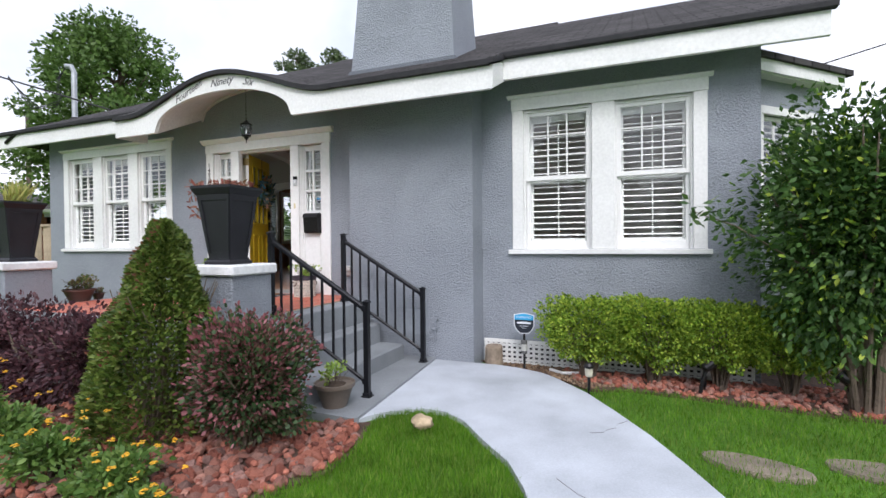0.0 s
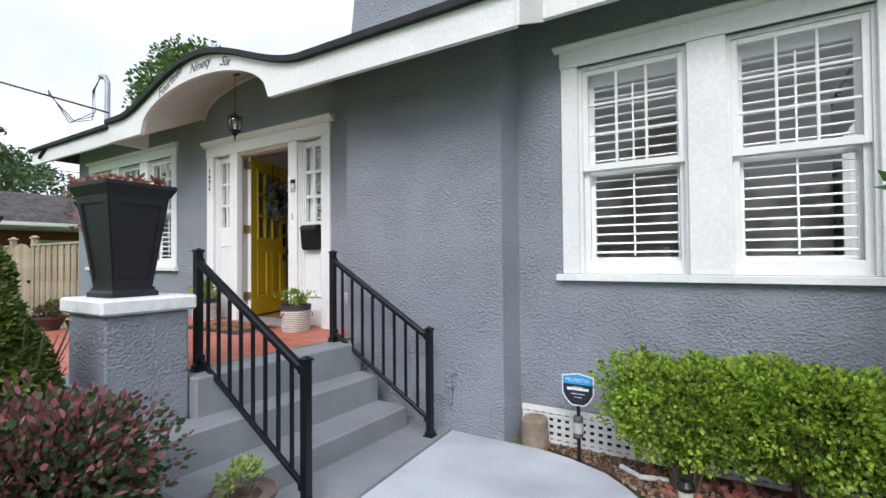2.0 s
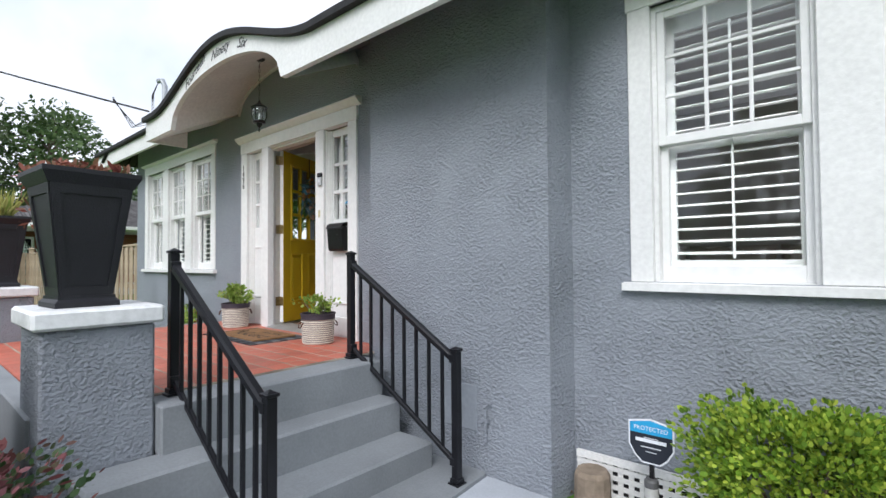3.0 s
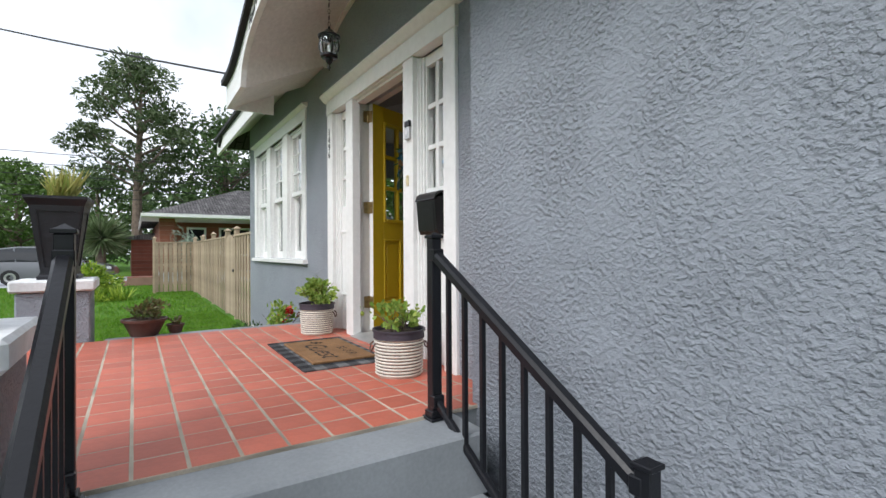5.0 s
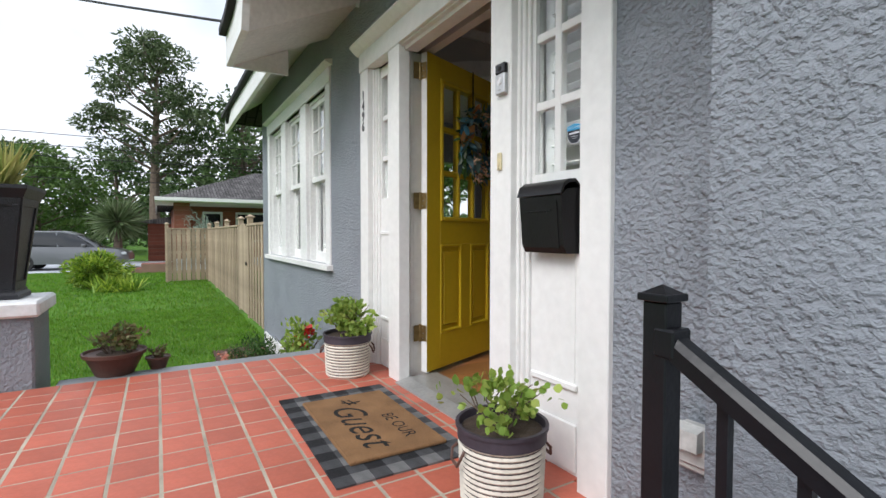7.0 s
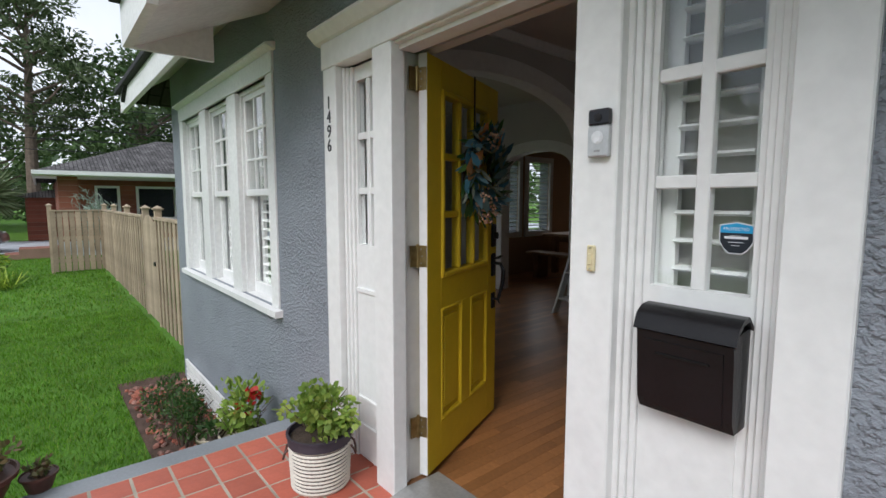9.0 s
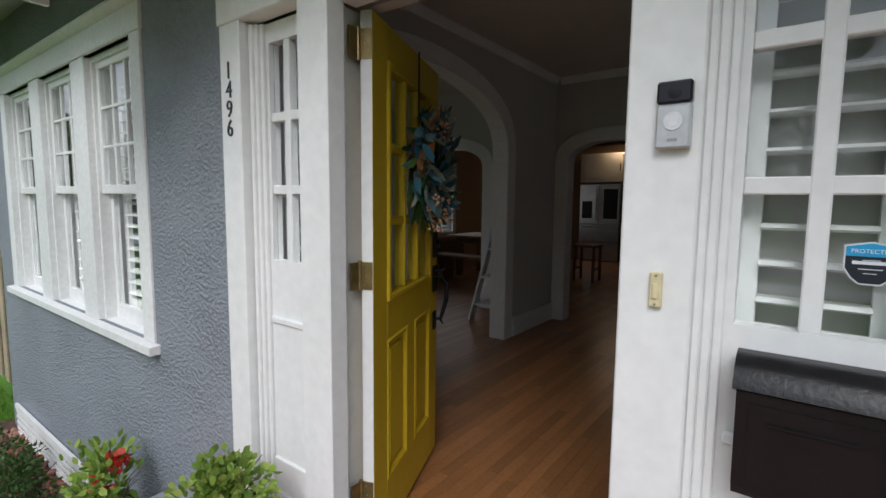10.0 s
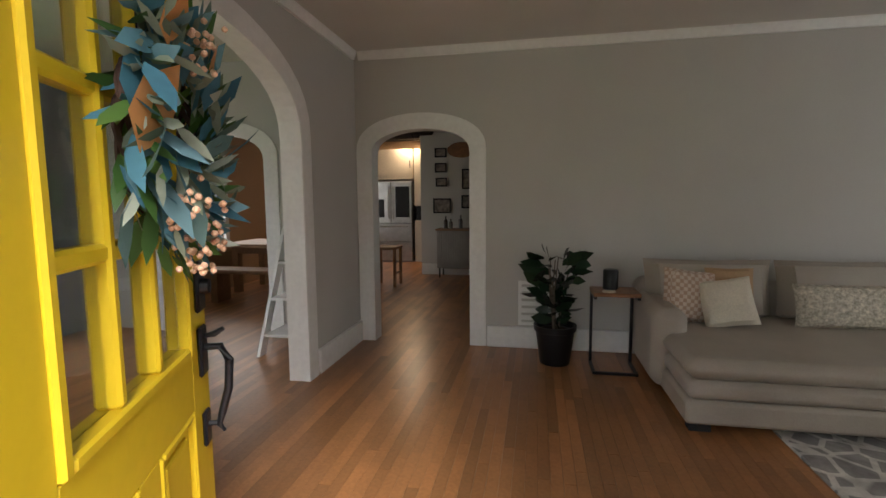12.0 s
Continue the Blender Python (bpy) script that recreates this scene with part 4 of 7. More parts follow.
def urn(x, y, turn, label, plant):
    u = thing("planter", label, "planter", pose(x, y, 1.216, 0, 0, turn), "tall planters on piers")

    part("foot", square_frustum(G(), [(0.135, 0), (0.135, 0.025), (0.12, 0.04), (0.12, 0.055)]), URN, u)
    part("body", square_frustum(G(), [(0.105, 0.05), (0.17, 0.60)]), URN, u)
    lo, hi = 0.105, 0.17
    for k in range(4):
        m = Matrix.Rotation(radians(90 * k), 4, "Z")
        def w(z):
            return lo + (hi - lo) * (z - 0.05) / 0.55
        fr = G()
        for s0, s1, z0, z1 in ((-1, -0.78, 0.055, 0.6), (0.78, 1, 0.055, 0.6), (-0.78, 0.78, 0.055, 0.1), (-0.78, 0.78, 0.55, 0.6)):
            fr.add([(s0 * w(z0), -w(z0) - 0.009, z0), (s1 * w(z0), -w(z0) - 0.009, z0), (s1 * w(z1), -w(z1) - 0.009, z1), (s0 * w(z1), -w(z1) - 0.009, z1),
                    (s0 * w(z0), -w(z0) + 0.002, z0), (s1 * w(z0), -w(z0) + 0.002, z0), (s1 * w(z1), -w(z1) + 0.002, z1), (s0 * w(z1), -w(z1) + 0.002, z1)],
                   [(0, 1, 2, 3), (7, 6, 5, 4), (0, 4, 5, 1), (1, 5, 6, 2), (2, 6, 7, 3), (3, 7, 4, 0)], m)
        part("frame", fr, URN, u)
    part("rim", square_frustum(G(), [(0.172, 0.59), (0.182, 0.6), (0.207, 0.65), (0.207, 0.672), (0.19, 0.672), (0.187, 0.65)]), URN, u)
    part("soil", square_frustum(G(), [(0.185, 0.645), (0.185, 0.662)]), SOIL, u)
    if plant == "grass":
        n = 200
        ang, lean = RNG.uniform(0, 6.28, n), RNG.uniform(0.05, 0.75, n)
        d = np.stack([np.cos(ang) * np.sin(lean), np.sin(ang) * np.sin(lean), np.cos(lean)], 1)
        L = RNG.uniform(0.1, 0.34, (n, 1))
        P = d * L / 2 + np.stack([RNG.uniform(-0.08, 0.08, n), RNG.uniform(-0.08, 0.08, n), np.full(n, 0.66)], 1)
        s = np.cross(d, unit(n, RNG))
        quads("blades", P, d * L / 2, s / np.linalg.norm(s, axis=1, keepdims=True) * 0.008, STRAW, u, kind="stuff")
    else:
        n = 260
        P = np.stack([RNG.uniform(-0.19, 0.19, n), RNG.uniform(-0.19, 0.19, n), RNG.uniform(0.665, 0.72, n)], 1)
        k = 70
        P[:k] = np.stack([RNG.uniform(-0.27, -0.17, k), RNG.uniform(-0.2, 0.05, k), RNG.uniform(0.4, 0.72, k)], 1)
        A, Bv = leaves(RNG, P, unit(n, RNG) * 0.6, 0.055, 0.02, 0.8, 0.3)
        quads("dry_leaves", P, A, Bv, REDDRY, u)
    return u


urn(-2.995, 3.19, 4, "tall black square planter with dry reddish leaves on a pier", "dry")
urn(-6.22, 3.25, -3, "tall black square planter with yellow-green grass on a pier", "grass")


def bush_leaves(n, rx, ry, rz, cz, L, W, rng, lumps=14, spread=0.7, inner=0.45, flat=0.0, droop=0.0):
    """Leaf positions over an uneven, lumpy rounded form."""
    c = unit(lumps, rng) * rng.uniform(0.25, 0.75, (lumps, 1))
    r = rng.uniform(0.3, 0.5, lumps)
    k = rng.integers(0, lumps, n)
    d = unit(n, rng)
    p = c[k] + d * (r[k] * rng.uniform(inner, 1.0, n) ** 0.5)[:, None]
    out = p / (np.linalg.norm(p, axis=1, keepdims=True) + 1e-6)
    P = p * np.array([rx, ry, rz]) + np.array([0, 0, cz])
    keep = P[:, 2] > 0.02
    P, out = P[keep], out[keep]
    A, Bv = leaves(rng, P, out + np.array([0, 0, flat]), L, W, spread, droop)
    return P, A, Bv


def stems(n, r, h, rng, thick=0.004, base=0.0, bend=0.4):
    g = G()
    for _ in range(n):
        a, q = rng.uniform(0, 6.28), rng.uniform(0.3, 1) * r
        p1 = (q * 0.25 * math.cos(a), q * 0.25 * math.sin(a), base)
        p2 = (q * 0.6 * math.cos(a + bend), q * 0.6 * math.sin(a + bend), base + h * 0.5)
        p3 = (q * math.cos(a), q * math.sin(a), base + h * rng.uniform(0.75, 1.0))
        g.tube([p1, p2, p3], [thick, thick * 0.8, thick * 0.5], 5)
    return g


STRIPE = mat("dark_stripe", (0.09, 0.085, 0.085), 0.7, var=0.3, scale=20)


def ribbed_pot(x, y, label, r, h, turn, tall, dens):
    p = thing("plant_pot", label, "potted plant", pose(x, y, PORCH + 0.006, 0, 0, turn), "ribbed pots by the door")
    prof = [(r * 0.86, 0.0), (r * 0.88, 0.008)]
    nrib = 11
    for i in range(nrib * 4 + 1):
        t = i / (nrib * 4)
        prof.append((r * (0.9 + 0.06 * t) + 0.005 * math.cos(2 * math.pi * t * nrib), 0.015 + t * (h * 0.80 - 0.015)))
    body = part("body", G().lathe(prof, 40), RIBBED, p, smooth=True)
    for i in range(nrib):
        t = (i + 0.5) / nrib
        q, z = r * (0.9 + 0.06 * t) - 0.0025, 0.015 + t * (h * 0.80 - 0.015)
        part("stripe", G().lathe([(q - 0.004, z - 0.003), (q, z - 0.0025), (q, z + 0.0025), (q - 0.004, z + 0.003)], 32), STRIPE, p)
    part("band", G().lathe([(r * 0.965, h * 0.80), (r * 1.0, h * 0.81), (r * 1.0, h * 0.95), (r * 1.045, h * 0.955), (r * 1.045, h), (r * 0.97, h), (r * 0.955, h * 0.9)], 40), BAND, p, "dark band and rim", True)
    part("soil", G().lathe([(r * 0.94, h * 0.86), (r * 0.9, h * 0.915), (0.02, h * 0.93)], 24), SOIL, p)
    for s in (-1, 1):
        part("handle", G().tube([(s * r * 0.97, -0.035, h * 0.72), (s * (r + 0.01), -0.045, h * 0.66), (s * (r + 0.018), -0.03, h * 0.55), (s * (r + 0.018), 0.03, h * 0.55), (s * (r + 0.01), 0.045, h * 0.66), (s * r * 0.97, 0.035, h * 0.72)], 0.0055, 7), BROWNPOT, p, "brown rope handle", True)
    part("stems", stems(14, r * 1.1, tall * 0.9, RNG, 0.0035, h * 0.9), BARK, p)
    n = dens
    P, A, Bv = bush_leaves(n, r * 1.5, r * 1.4, tall * 0.62, h + tall * 0.5, 0.034, 0.028, RNG, 13, 0.8, 0.1, 0.3)
    quads("leaves", P, A, Bv, GREENLEAF, p, fold=0.2)
    return p


ribbed_pot(-3.66, 5.08, "cream ribbed pot with a sparse green plant beside the door", 0.15, 0.27, 75, 0.155, 260)
ribbed_pot(-5.33, 5.13, "cream ribbed pot with a full green plant beside the door", 0.15, 0.27, 60, 0.22, 800)


def round_pot(name, x, y, z, r0, r1, h, material, leafmat, n, spread, tall, label, L=0.04, W=0.02, flowers=None, turn=0):
    p = thing(name, label, "potted plant", pose(x, y, z, 0, 0, turn))
    part("body", G().lathe([(r0 * 0.96, 0), (r0, 0.008), (r1 * 0.97, h * 0.8), (r1, h * 0.82), (r1 * 1.07, h * 0.84), (r1 * 1.09, h * 0.99), (r1 * 1.03, h), (r1 * 0.98, h * 0.9)], 32), material, p, smooth=True)
    part("soil", G().lathe([(r1 * 1.0, h * 0.86), (r1 * 0.6, h * 0.9), (0.01, h * 0.92)], 20), SOIL, p)
    part("stems", stems(12, spread * 0.9, tall * 0.9, RNG, 0.003, h * 0.88), BARK, p)
    P, A, Bv = bush_leaves(n, spread, spread, tall * 0.6, h + tall * 0.45, L, W, RNG, 11, 0.8, 0.1, 0.2)
    quads("leaves", P, A, Bv, leafmat, p)
    if flowers:
        P, A, Bv = bush_leaves(60, spread * 0.7, spread * 0.7, tall * 0.5, h + tall * 0.6, 0.035, 0.03, RNG, 3, 0.9, 0.1)
        quads("flowers", P, A, Bv, flowers, p, "red flowers", kind="stuff")
    return p


REDFLOWER = leafy("red_flower", [(0.5, 0.02, 0.015), (0.6, 0.05, 0.03)])
MIXLEAF = leafy("mixed_leaf", [(0.08, 0.14, 0.04), (0.16, 0.1, 0.06), (0.2, 0.24, 0.08)])
round_pot("plant_pot", -6.43, 5.10, 0.0, 0.115, 0.14, 0.56, PATTERN, GREENLEAF, 420, 0.24, 0.34, "tall patterned pot with a red-flowering plant beside the porch", 0.055, 0.03, REDFLOWER)
round_pot("plant_pot", -6.70, 5.0, 0.0, 0.09, 0.115, 0.47, PATTERN, DARKLEAF, 60, 0.14, 0.1, "patterned pot with little growth beside the porch", 0.05, 0.02)
round_pot("plant_bowl", -6.12, 3.84, PORCH, 0.11, 0.165, 0.15, BROWNPOT, MIXLEAF, 420, 0.2, 0.17, "brown bowl with reddish-green succulents on the porch edge", 0.035, 0.024)
round_pot("plant_bowl", -6.14, 4.08, PORCH, 0.05, 0.07, 0.08, BROWNPOT, MIXLEAF, 80, 0.08, 0.08, "small brown pot on the porch edge", 0.03, 0.018)
round_pot("plant_pot", -1.98, 3.30, 0.05, 0.1, 0.155, 0.2, TAUPE, GREENLEAF, 170, 0.16, 0.17, "taupe plastic pot with a straggly plant on the bottom step", 0.034, 0.02)

# ---- doormat ----
rug = thing("layered_mat", "black and grey chequered flat mat on the porch tiles", "mat", pose(-4.50, 4.915, PORCH + 0.006, 0, 0, -1))
NX, NY, W, D = 14, 8, 1.02, 0.58
CHECKS = [mat("plaid_%d" % k, col, 0.95, var=0.2, scale=20, bump=0.002, bscale=300) for k, col in ((0, (0.012, 0.012, 0.014)), (1, (0.055, 0.056, 0.06)), (2, (0.15, 0.15, 0.15)))]
CHECK_MESH = [G().box(-W / NX / 2, W / NX / 2, -D / NY / 2, D / NY / 2, 0, 0.008).mesh("check", c) for c in CHECKS]
for i in range(NX):
    for j in range(NY):
        k = (i % 2) + (j % 2)
        part("check", CHECK_MESH[k], CHECKS[k], rug, at=pose(-W / 2 + W * (i + 0.5) / NX, -D / 2 + D * (j + 0.5) / NY, 0))
COIR = mat("coir", (0.25, 0.135, 0.06), 0.98, var=0.2, scale=7, bump=0.006, bscale=260, fine=0.3)
coir = thing("doormat", "brown coir doormat with black lettering", "doormat", pose(-4.49, 4.93, PORCH + 0.0145, 0, 0, -1))
part("coir", G().box(-0.375, 0.375, -0.215, 0.215, 0, 0.016, 0.004), COIR, coir)


def lettering(body, size, m, material, name="lettering", parent=None, depth=0.0, shear=0.0):
    cu = bpy.data.curves.new("text", "FONT")
    cu.body, cu.size, cu.align_x, cu.align_y, cu.extrude, cu.shear, cu.resolution_u = body, size, "CENTER", "CENTER", depth, shear, 4
    tmp = bpy.data.objects.new("text", cu)
    scene.collection.objects.link(tmp)
    me = bpy.data.meshes.new_from_object(tmp.evaluated_get(bpy.context.evaluated_depsgraph_get()))
    bpy.data.objects.remove(tmp)
    bpy.data.curves.remove(cu)
    me.materials.clear()
    me.materials.append(material)
    return part(name, me, material, parent, at=m)


INK = mat("black_ink", (0.012, 0.011, 0.01), 0.9, var=0.3, scale=40)
lettering("BE OUR", 0.085, pose(0.12, 0.1, 0.0168), INK, parent=coir)
lettering("Guest", 0.21, pose(0.03, -0.055, 0.0168), INK, parent=coir, shear=0.35)
part("drawing", G().tube([(-0.27, -0.04, 0.0165), (-0.24, 0.0, 0.0165), (-0.25, 0.05, 0.0165)], 0.004, 5).tube([(-0.29, 0.0, 0.0165), (-0.22, 0.02, 0.0165)], 0.004, 5).tube([(-0.3, -0.03, 0.0165), (-0.22, -0.01, 0.0165)], 0.004, 5), INK, coir)

# ---- fittings at the door ----
mb = thing("mailbox", "black metal wall mailbox with a curved lid", "mailbox", pose(-3.742, WY + 0.03, 1.535) @ Matrix.Diagonal((1.04, 0.78, 1, 1)))
part("body", G().prism([(0, 0), (-0.085, 0.0), (-0.105, 0.03), (-0.125, 0.21), (-0.08, 0.235), (0, 0.24)], "x", -0.108, 0.108), BLACK, mb)
part("front_panel", G().prism([(-0.103, 0.02), (-0.107, 0.02), (-0.1265, 0.19), (-0.1225, 0.19)], "x", -0.088, 0.088), BLACK, mb)
part("lid", G().prism([(0, 0.245), (-0.04, 0.272), (-0.085, 0.268), (-0.118, 0.25), (-0.135, 0.215), (-0.128, 0.212), (-0.11, 0.24), (-0.08, 0.256), (-0.04, 0.26), (0, 0.235)], "x", -0.114, 0.114), BLACK, mb, smooth=True)
part("slot", G().box(-0.06, 0.06, -0.128, -0.124, 0.155, 0.16), BLACK, mb)

bell = thing("video_doorbell", "silver and black video doorbell on the door post", "doorbell", pose(-3.987, WY - 0.046, 2.248))
part("body", G().box(-0.031, 0.031, -0.022, 0, -0.063, 0.02, 0.004), mat("silver_plastic", (0.55, 0.56, 0.57), 0.35, 0.4, var=0.05), bell)
part("camera_plate", G().box(-0.031, 0.031, -0.022, 0, 0.021, 0.063, 0.004), mat("gloss_black", (0.008, 0.008, 0.01), 0.12, var=0.02), bell)
part("lens", G().lathe([(0.011, 0), (0.011, 0.002), (0.004, 0.005)], 16, Matrix.Translation((0, -0.022, 0.04)) @ Matrix.Rotation(radians(90), 4, "X")), DARK, bell)
part("button", G().lathe([(0.017, 0), (0.017, 0.002), (0.0145, 0.0025), (0.0145, 0.001), (0.011, 0.001), (0.011, 0.003), (0.0, 0.003)], 24, Matrix.Translation((0, -0.022, -0.012)) @ Matrix.Rotation(radians(90), 4, "X")), mat("button_white", (0.7, 0.71, 0.72), 0.3), bell)
part("mark", G().box(-0.009, 0.009, -0.0225, -0.0218, -0.05, -0.044), mat("grey_mark", (0.3, 0.3, 0.3), 0.5), bell)
ob = thing("old_doorbell", "small ivory push-button doorbell on the door post", "doorbell", pose(-4.004, WY - 0.046, 1.91))
IVORY = mat("ivory_plastic", (0.66, 0.58, 0.36), 0.4, var=0.08, scale=20)
part("plate", G().box(-0.012, 0.012, -0.012, 0, -0.036, 0.036, 0.003), IVORY, ob)
part("button", G().box(-0.006, 0.006, -0.016, -0.012, -0.018, 0.014, 0.002), IVORY, ob)
for s in (-1, 1):
    part("screw", G().lathe([(0.0028, 0), (0.002, 0.0015)], 8, Matrix.Translation((0, -0.012, s * 0.029)) @ Matrix.Rotation(radians(90), 4, "X")), STEEL, ob)
nums = thing("house_number", "black metal house numbers on the white casing", "house number")
NUM = mat("number_black", (0.015, 0.015, 0.016), 0.4)
for k, ch in enumerate("1496"):
    lettering(ch, 0.09, pose(-5.567, WY - 0.047, 2.565 - 0.072 * k, 90, 0, 0), NUM, "numeral", nums, 0.002)
script = thing("fascia_lettering", "black script lettering on the arched white fascia", "lettering")
for word, x, tilt in (("Fourteen", -5.07, 22), ("Ninety", -4.5, 3), ("Six", -4.07, -14)):
    z = (arch_in(x) + arch_top(x)) / 2
    lettering(word, 0.135, pose(x, 4.562, z + 0.01, 90, 0, 0) @ pose(0, 0, 0, 0, 0, tilt), NUM, "word", script, 0.001, 0.45)

SIGNBLUE = mat("sign_blue", (0.03, 0.33, 0.62), 0.4, var=0.03)
SIGNDARK = mat("sign_dark", (0.018, 0.022, 0.032), 0.4, var=0.05)
SIGNWHITE = mat("sign_white", (0.75, 0.77, 0.8), 0.5, var=0.03)


def shield(parent, s, y):
    """Shield-shaped board: white edge, blue top with its word, dark field with unreadable lines as bars."""
    def poly(k):
        return [(-0.5 * k, 0.42 * k), (0.0, 0.52 * k), (0.5 * k, 0.42 * k), (0.5 * k, -0.12 * k), (0.36 * k, -0.36 * k), (0.2 * k, -0.5 * k), (-0.2 * k, -0.5 * k), (-0.36 * k, -0.36 * k), (-0.5 * k, -0.12 * k)]
    part("board", G().prism([(a * s, b * s) for a, b in poly(1.0)], "y", y, y + 0.004 * s / 0.2), SIGNWHITE, parent)
    part("field", G().prism([(a * s, b * s) for a, b in poly(0.93)], "y", y - 0.001, y - 0.0002), SIGNDARK, parent)
    part("top", G().prism([(-0.465 * s, 0.17 * s), (-0.465 * s, 0.39 * s), (0, 0.484 * s), (0.465 * s, 0.39 * s), (0.465 * s, 0.17 * s)], "y", y - 0.002, y - 0.0011), SIGNBLUE, parent)
    lettering("PROTECTED", 0.135 * s, pose(0, y - 0.0025, 0.29 * s, 90, 0, 0), SIGNWHITE, "word", parent)
    for a, b, w in ((-0.02, 0.06, 0.34), (0.075, 0.09, 0.16), (-0.14, -0.12, 0.22), (-0.24, -0.225, 0.12)):
        part("bar", G().box(-w * s, w * s, y - 0.0018, y - 0.0011, a * s, b * s), SIGNWHITE, parent)


sign = thing("yard_sign", "blue and black security sign on a black stake", "sign", pose(-0.785, 5.06, 0.515))
shield(sign, 0.22, 0.0)
part("stake", G().box(-0.011, 0.011, 0.003, 0.018, -0.52, -0.02), BLACK, sign)
part("sleeve", G().lathe([(0.032, -0.32), (0.034, -0.3), (0.034, -0.19), (0.028, -0.18)], 14), mat("grey_sleeve", (0.1, 0.1, 0.1), 0.5), sign)
part("band", G().lathe([(0.035, -0.29), (0.035, -0.22)], 14), mat("clear_grey", (0.45, 0.45, 0.42), 0.4), sign)
sticker = thing("window_sticker", "blue and black security sticker on the sidelight", "sticker", pose(-3.678, WY + 0.047, 1.98))
shield(sticker, 0.075, 0.0)

# ---- hanging lantern ----
lan = thing("hanging_lantern", "black metal porch lantern with curved glass, hung on a chain", "lantern", pose(-4.475, 4.95, 2.735))
part("finial", G().lathe([(0.003, 0.0), (0.01, 0.02), (0.005, 0.04), (0.02, 0.055), (0.028, 0.07), (0.03, 0.085), (0.018, 0.09)], 16), IRON, lan, smooth=True)
part("base_ring", G().lathe([(0.05, 0.085), (0.062, 0.095), (0.062, 0.108), (0.055, 0.112)], 20), IRON, lan, smooth=True)
gl = part("globe", G().lathe([(0.053, 0.112), (0.068, 0.16), (0.07, 0.19), (0.062, 0.235), (0.058, 0.235), (0.066, 0.19), (0.064, 0.16), (0.049, 0.114)], 20), glass_mat("lantern_glass", (0.85, 0.87, 0.88)), lan, "curved clear glass", True)
gl.visible_shadow = False
for k in range(6):
    a = k * math.pi / 3
    part("rib", G().tube([(r * math.cos(a), r * math.sin(a), z) for r, z in ((0.055, 0.11), (0.071, 0.16), (0.073, 0.19), (0.064, 0.238))], 0.0035, 6), IRON, lan)
part("cap", G().lathe([(0.078, 0.235), (0.082, 0.245), (0.06, 0.262), (0.035, 0.278), (0.026, 0.29), (0.012, 0.295), (0.008, 0.315)], 20), IRON, lan, smooth=True)
part("candle", G().lathe([(0.01, 0.112), (0.01, 0.165), (0.006, 0.185)], 10), SIGNWHITE, lan)
TOPZ = 3.475 - 2.735
for k in range(9):
    z = 0.315 + (TOPZ - 0.32) * k / 9
    part("chain_link", G().tube([(0.009 * math.cos(t) * (k % 2), 0.009 * math.cos(t) * ((k + 1) % 2), z + 0.019 + 0.019 * math.sin(t)) for t in [i * math.pi / 4 for i in range(9)]], 0.0022, 5), IRON, lan)
part("canopy", G().lathe([(0.05, TOPZ - 0.012), (0.052, TOPZ), (0.03, TOPZ + 0.01)], 18), IRON, lan)

# ---- small things along the wall ----
LATTICE = mat("white_plastic_lattice", (0.76, 0.76, 0.74), 0.5, var=0.06, scale=5)
for x0, x1 in ((-1.31, 1.38), (-9.2, -6.18)):
    lat = thing("lattice_panel", "white plastic lattice skirting panel low on the wall", "lattice", pose(0, 0, 0))
    y = WY - 0.045
    rows, pitch = 4, 0.062
    part("top_rail", G().box(x0, x1, y - 0.012, y + 0.012, 0.235, 0.275), LATTICE, lat)
    part("bottom_rail", G().box(x0, x1, y - 0.012, y + 0.012, 0.0, 0.03), LATTICE, lat)
    for j in range(rows):
        part("slat", G().box(x0, x1, y - 0.006, y + 0.0, 0.03 + 0.052 * j + 0.012, 0.03 + 0.052 * j + 0.04), LATTICE, lat)
    x = x0
    while x < x1:
        part("upright", G().box(x, x + 0.03, y + 0.001, y + 0.008, 0.03, 0.235), LATTICE, lat)
        x += pitch
    # near-black sheet stands in for the shade behind the slats
    part("backing", G().box(x0, x1, y + 0.02, y + 0.03, 0.0, 0.25), DARK, lat, "dark sheet in place of the shade behind")

WOODBROWN = mat("weathered_block", (0.24, 0.19, 0.14), 0.9, var=0.3, scale=9, bump=0.006, bscale=40)
tagged(part("concrete_plug", G().lathe([(0.1, -0.01), (0.105, 0.02), (0.1, 0.2), (0.085, 0.225), (0.01, 0.22)], 12), WOODBROWN, at=pose(-1.165, 5.22, 0.0)), "weathered brown masonry stub against the wall", "block")
tagged(part("pipe", G().tube([(-0.52, 5.12, 0.03), (-0.38, 5.02, 0.03), (-0.22, 5.05, 0.035)], 0.017, 8), LATTICE), "short white plastic pipe on the soil", "pipe")


def solar_lamp(x, y, h):
    s = thing("solar_lamp", "dark solar path lamp with a pale lens", "lamp", pose(x, y, 0), "garden lamps")
    part("stake", G().lathe([(0.006, -0.03), (0.014, 0.03), (0.014, h - 0.13)], 10), BLACK, s)
    part("lens", G().lathe([(0.026, h - 0.13), (0.034, h - 0.12), (0.036, h - 0.05)], 16), mat("frosted_lens", (0.5, 0.48, 0.38), 0.4), s)
    part("cap", G().lathe([(0.044, h - 0.05), (0.046, h - 0.03), (0.03, h - 0.005), (0.0, h)], 16), BLACK, s)


solar_lamp(-0.07, 4.50, 0.29)
solar_lamp(0.92, 5.0, 0.33)


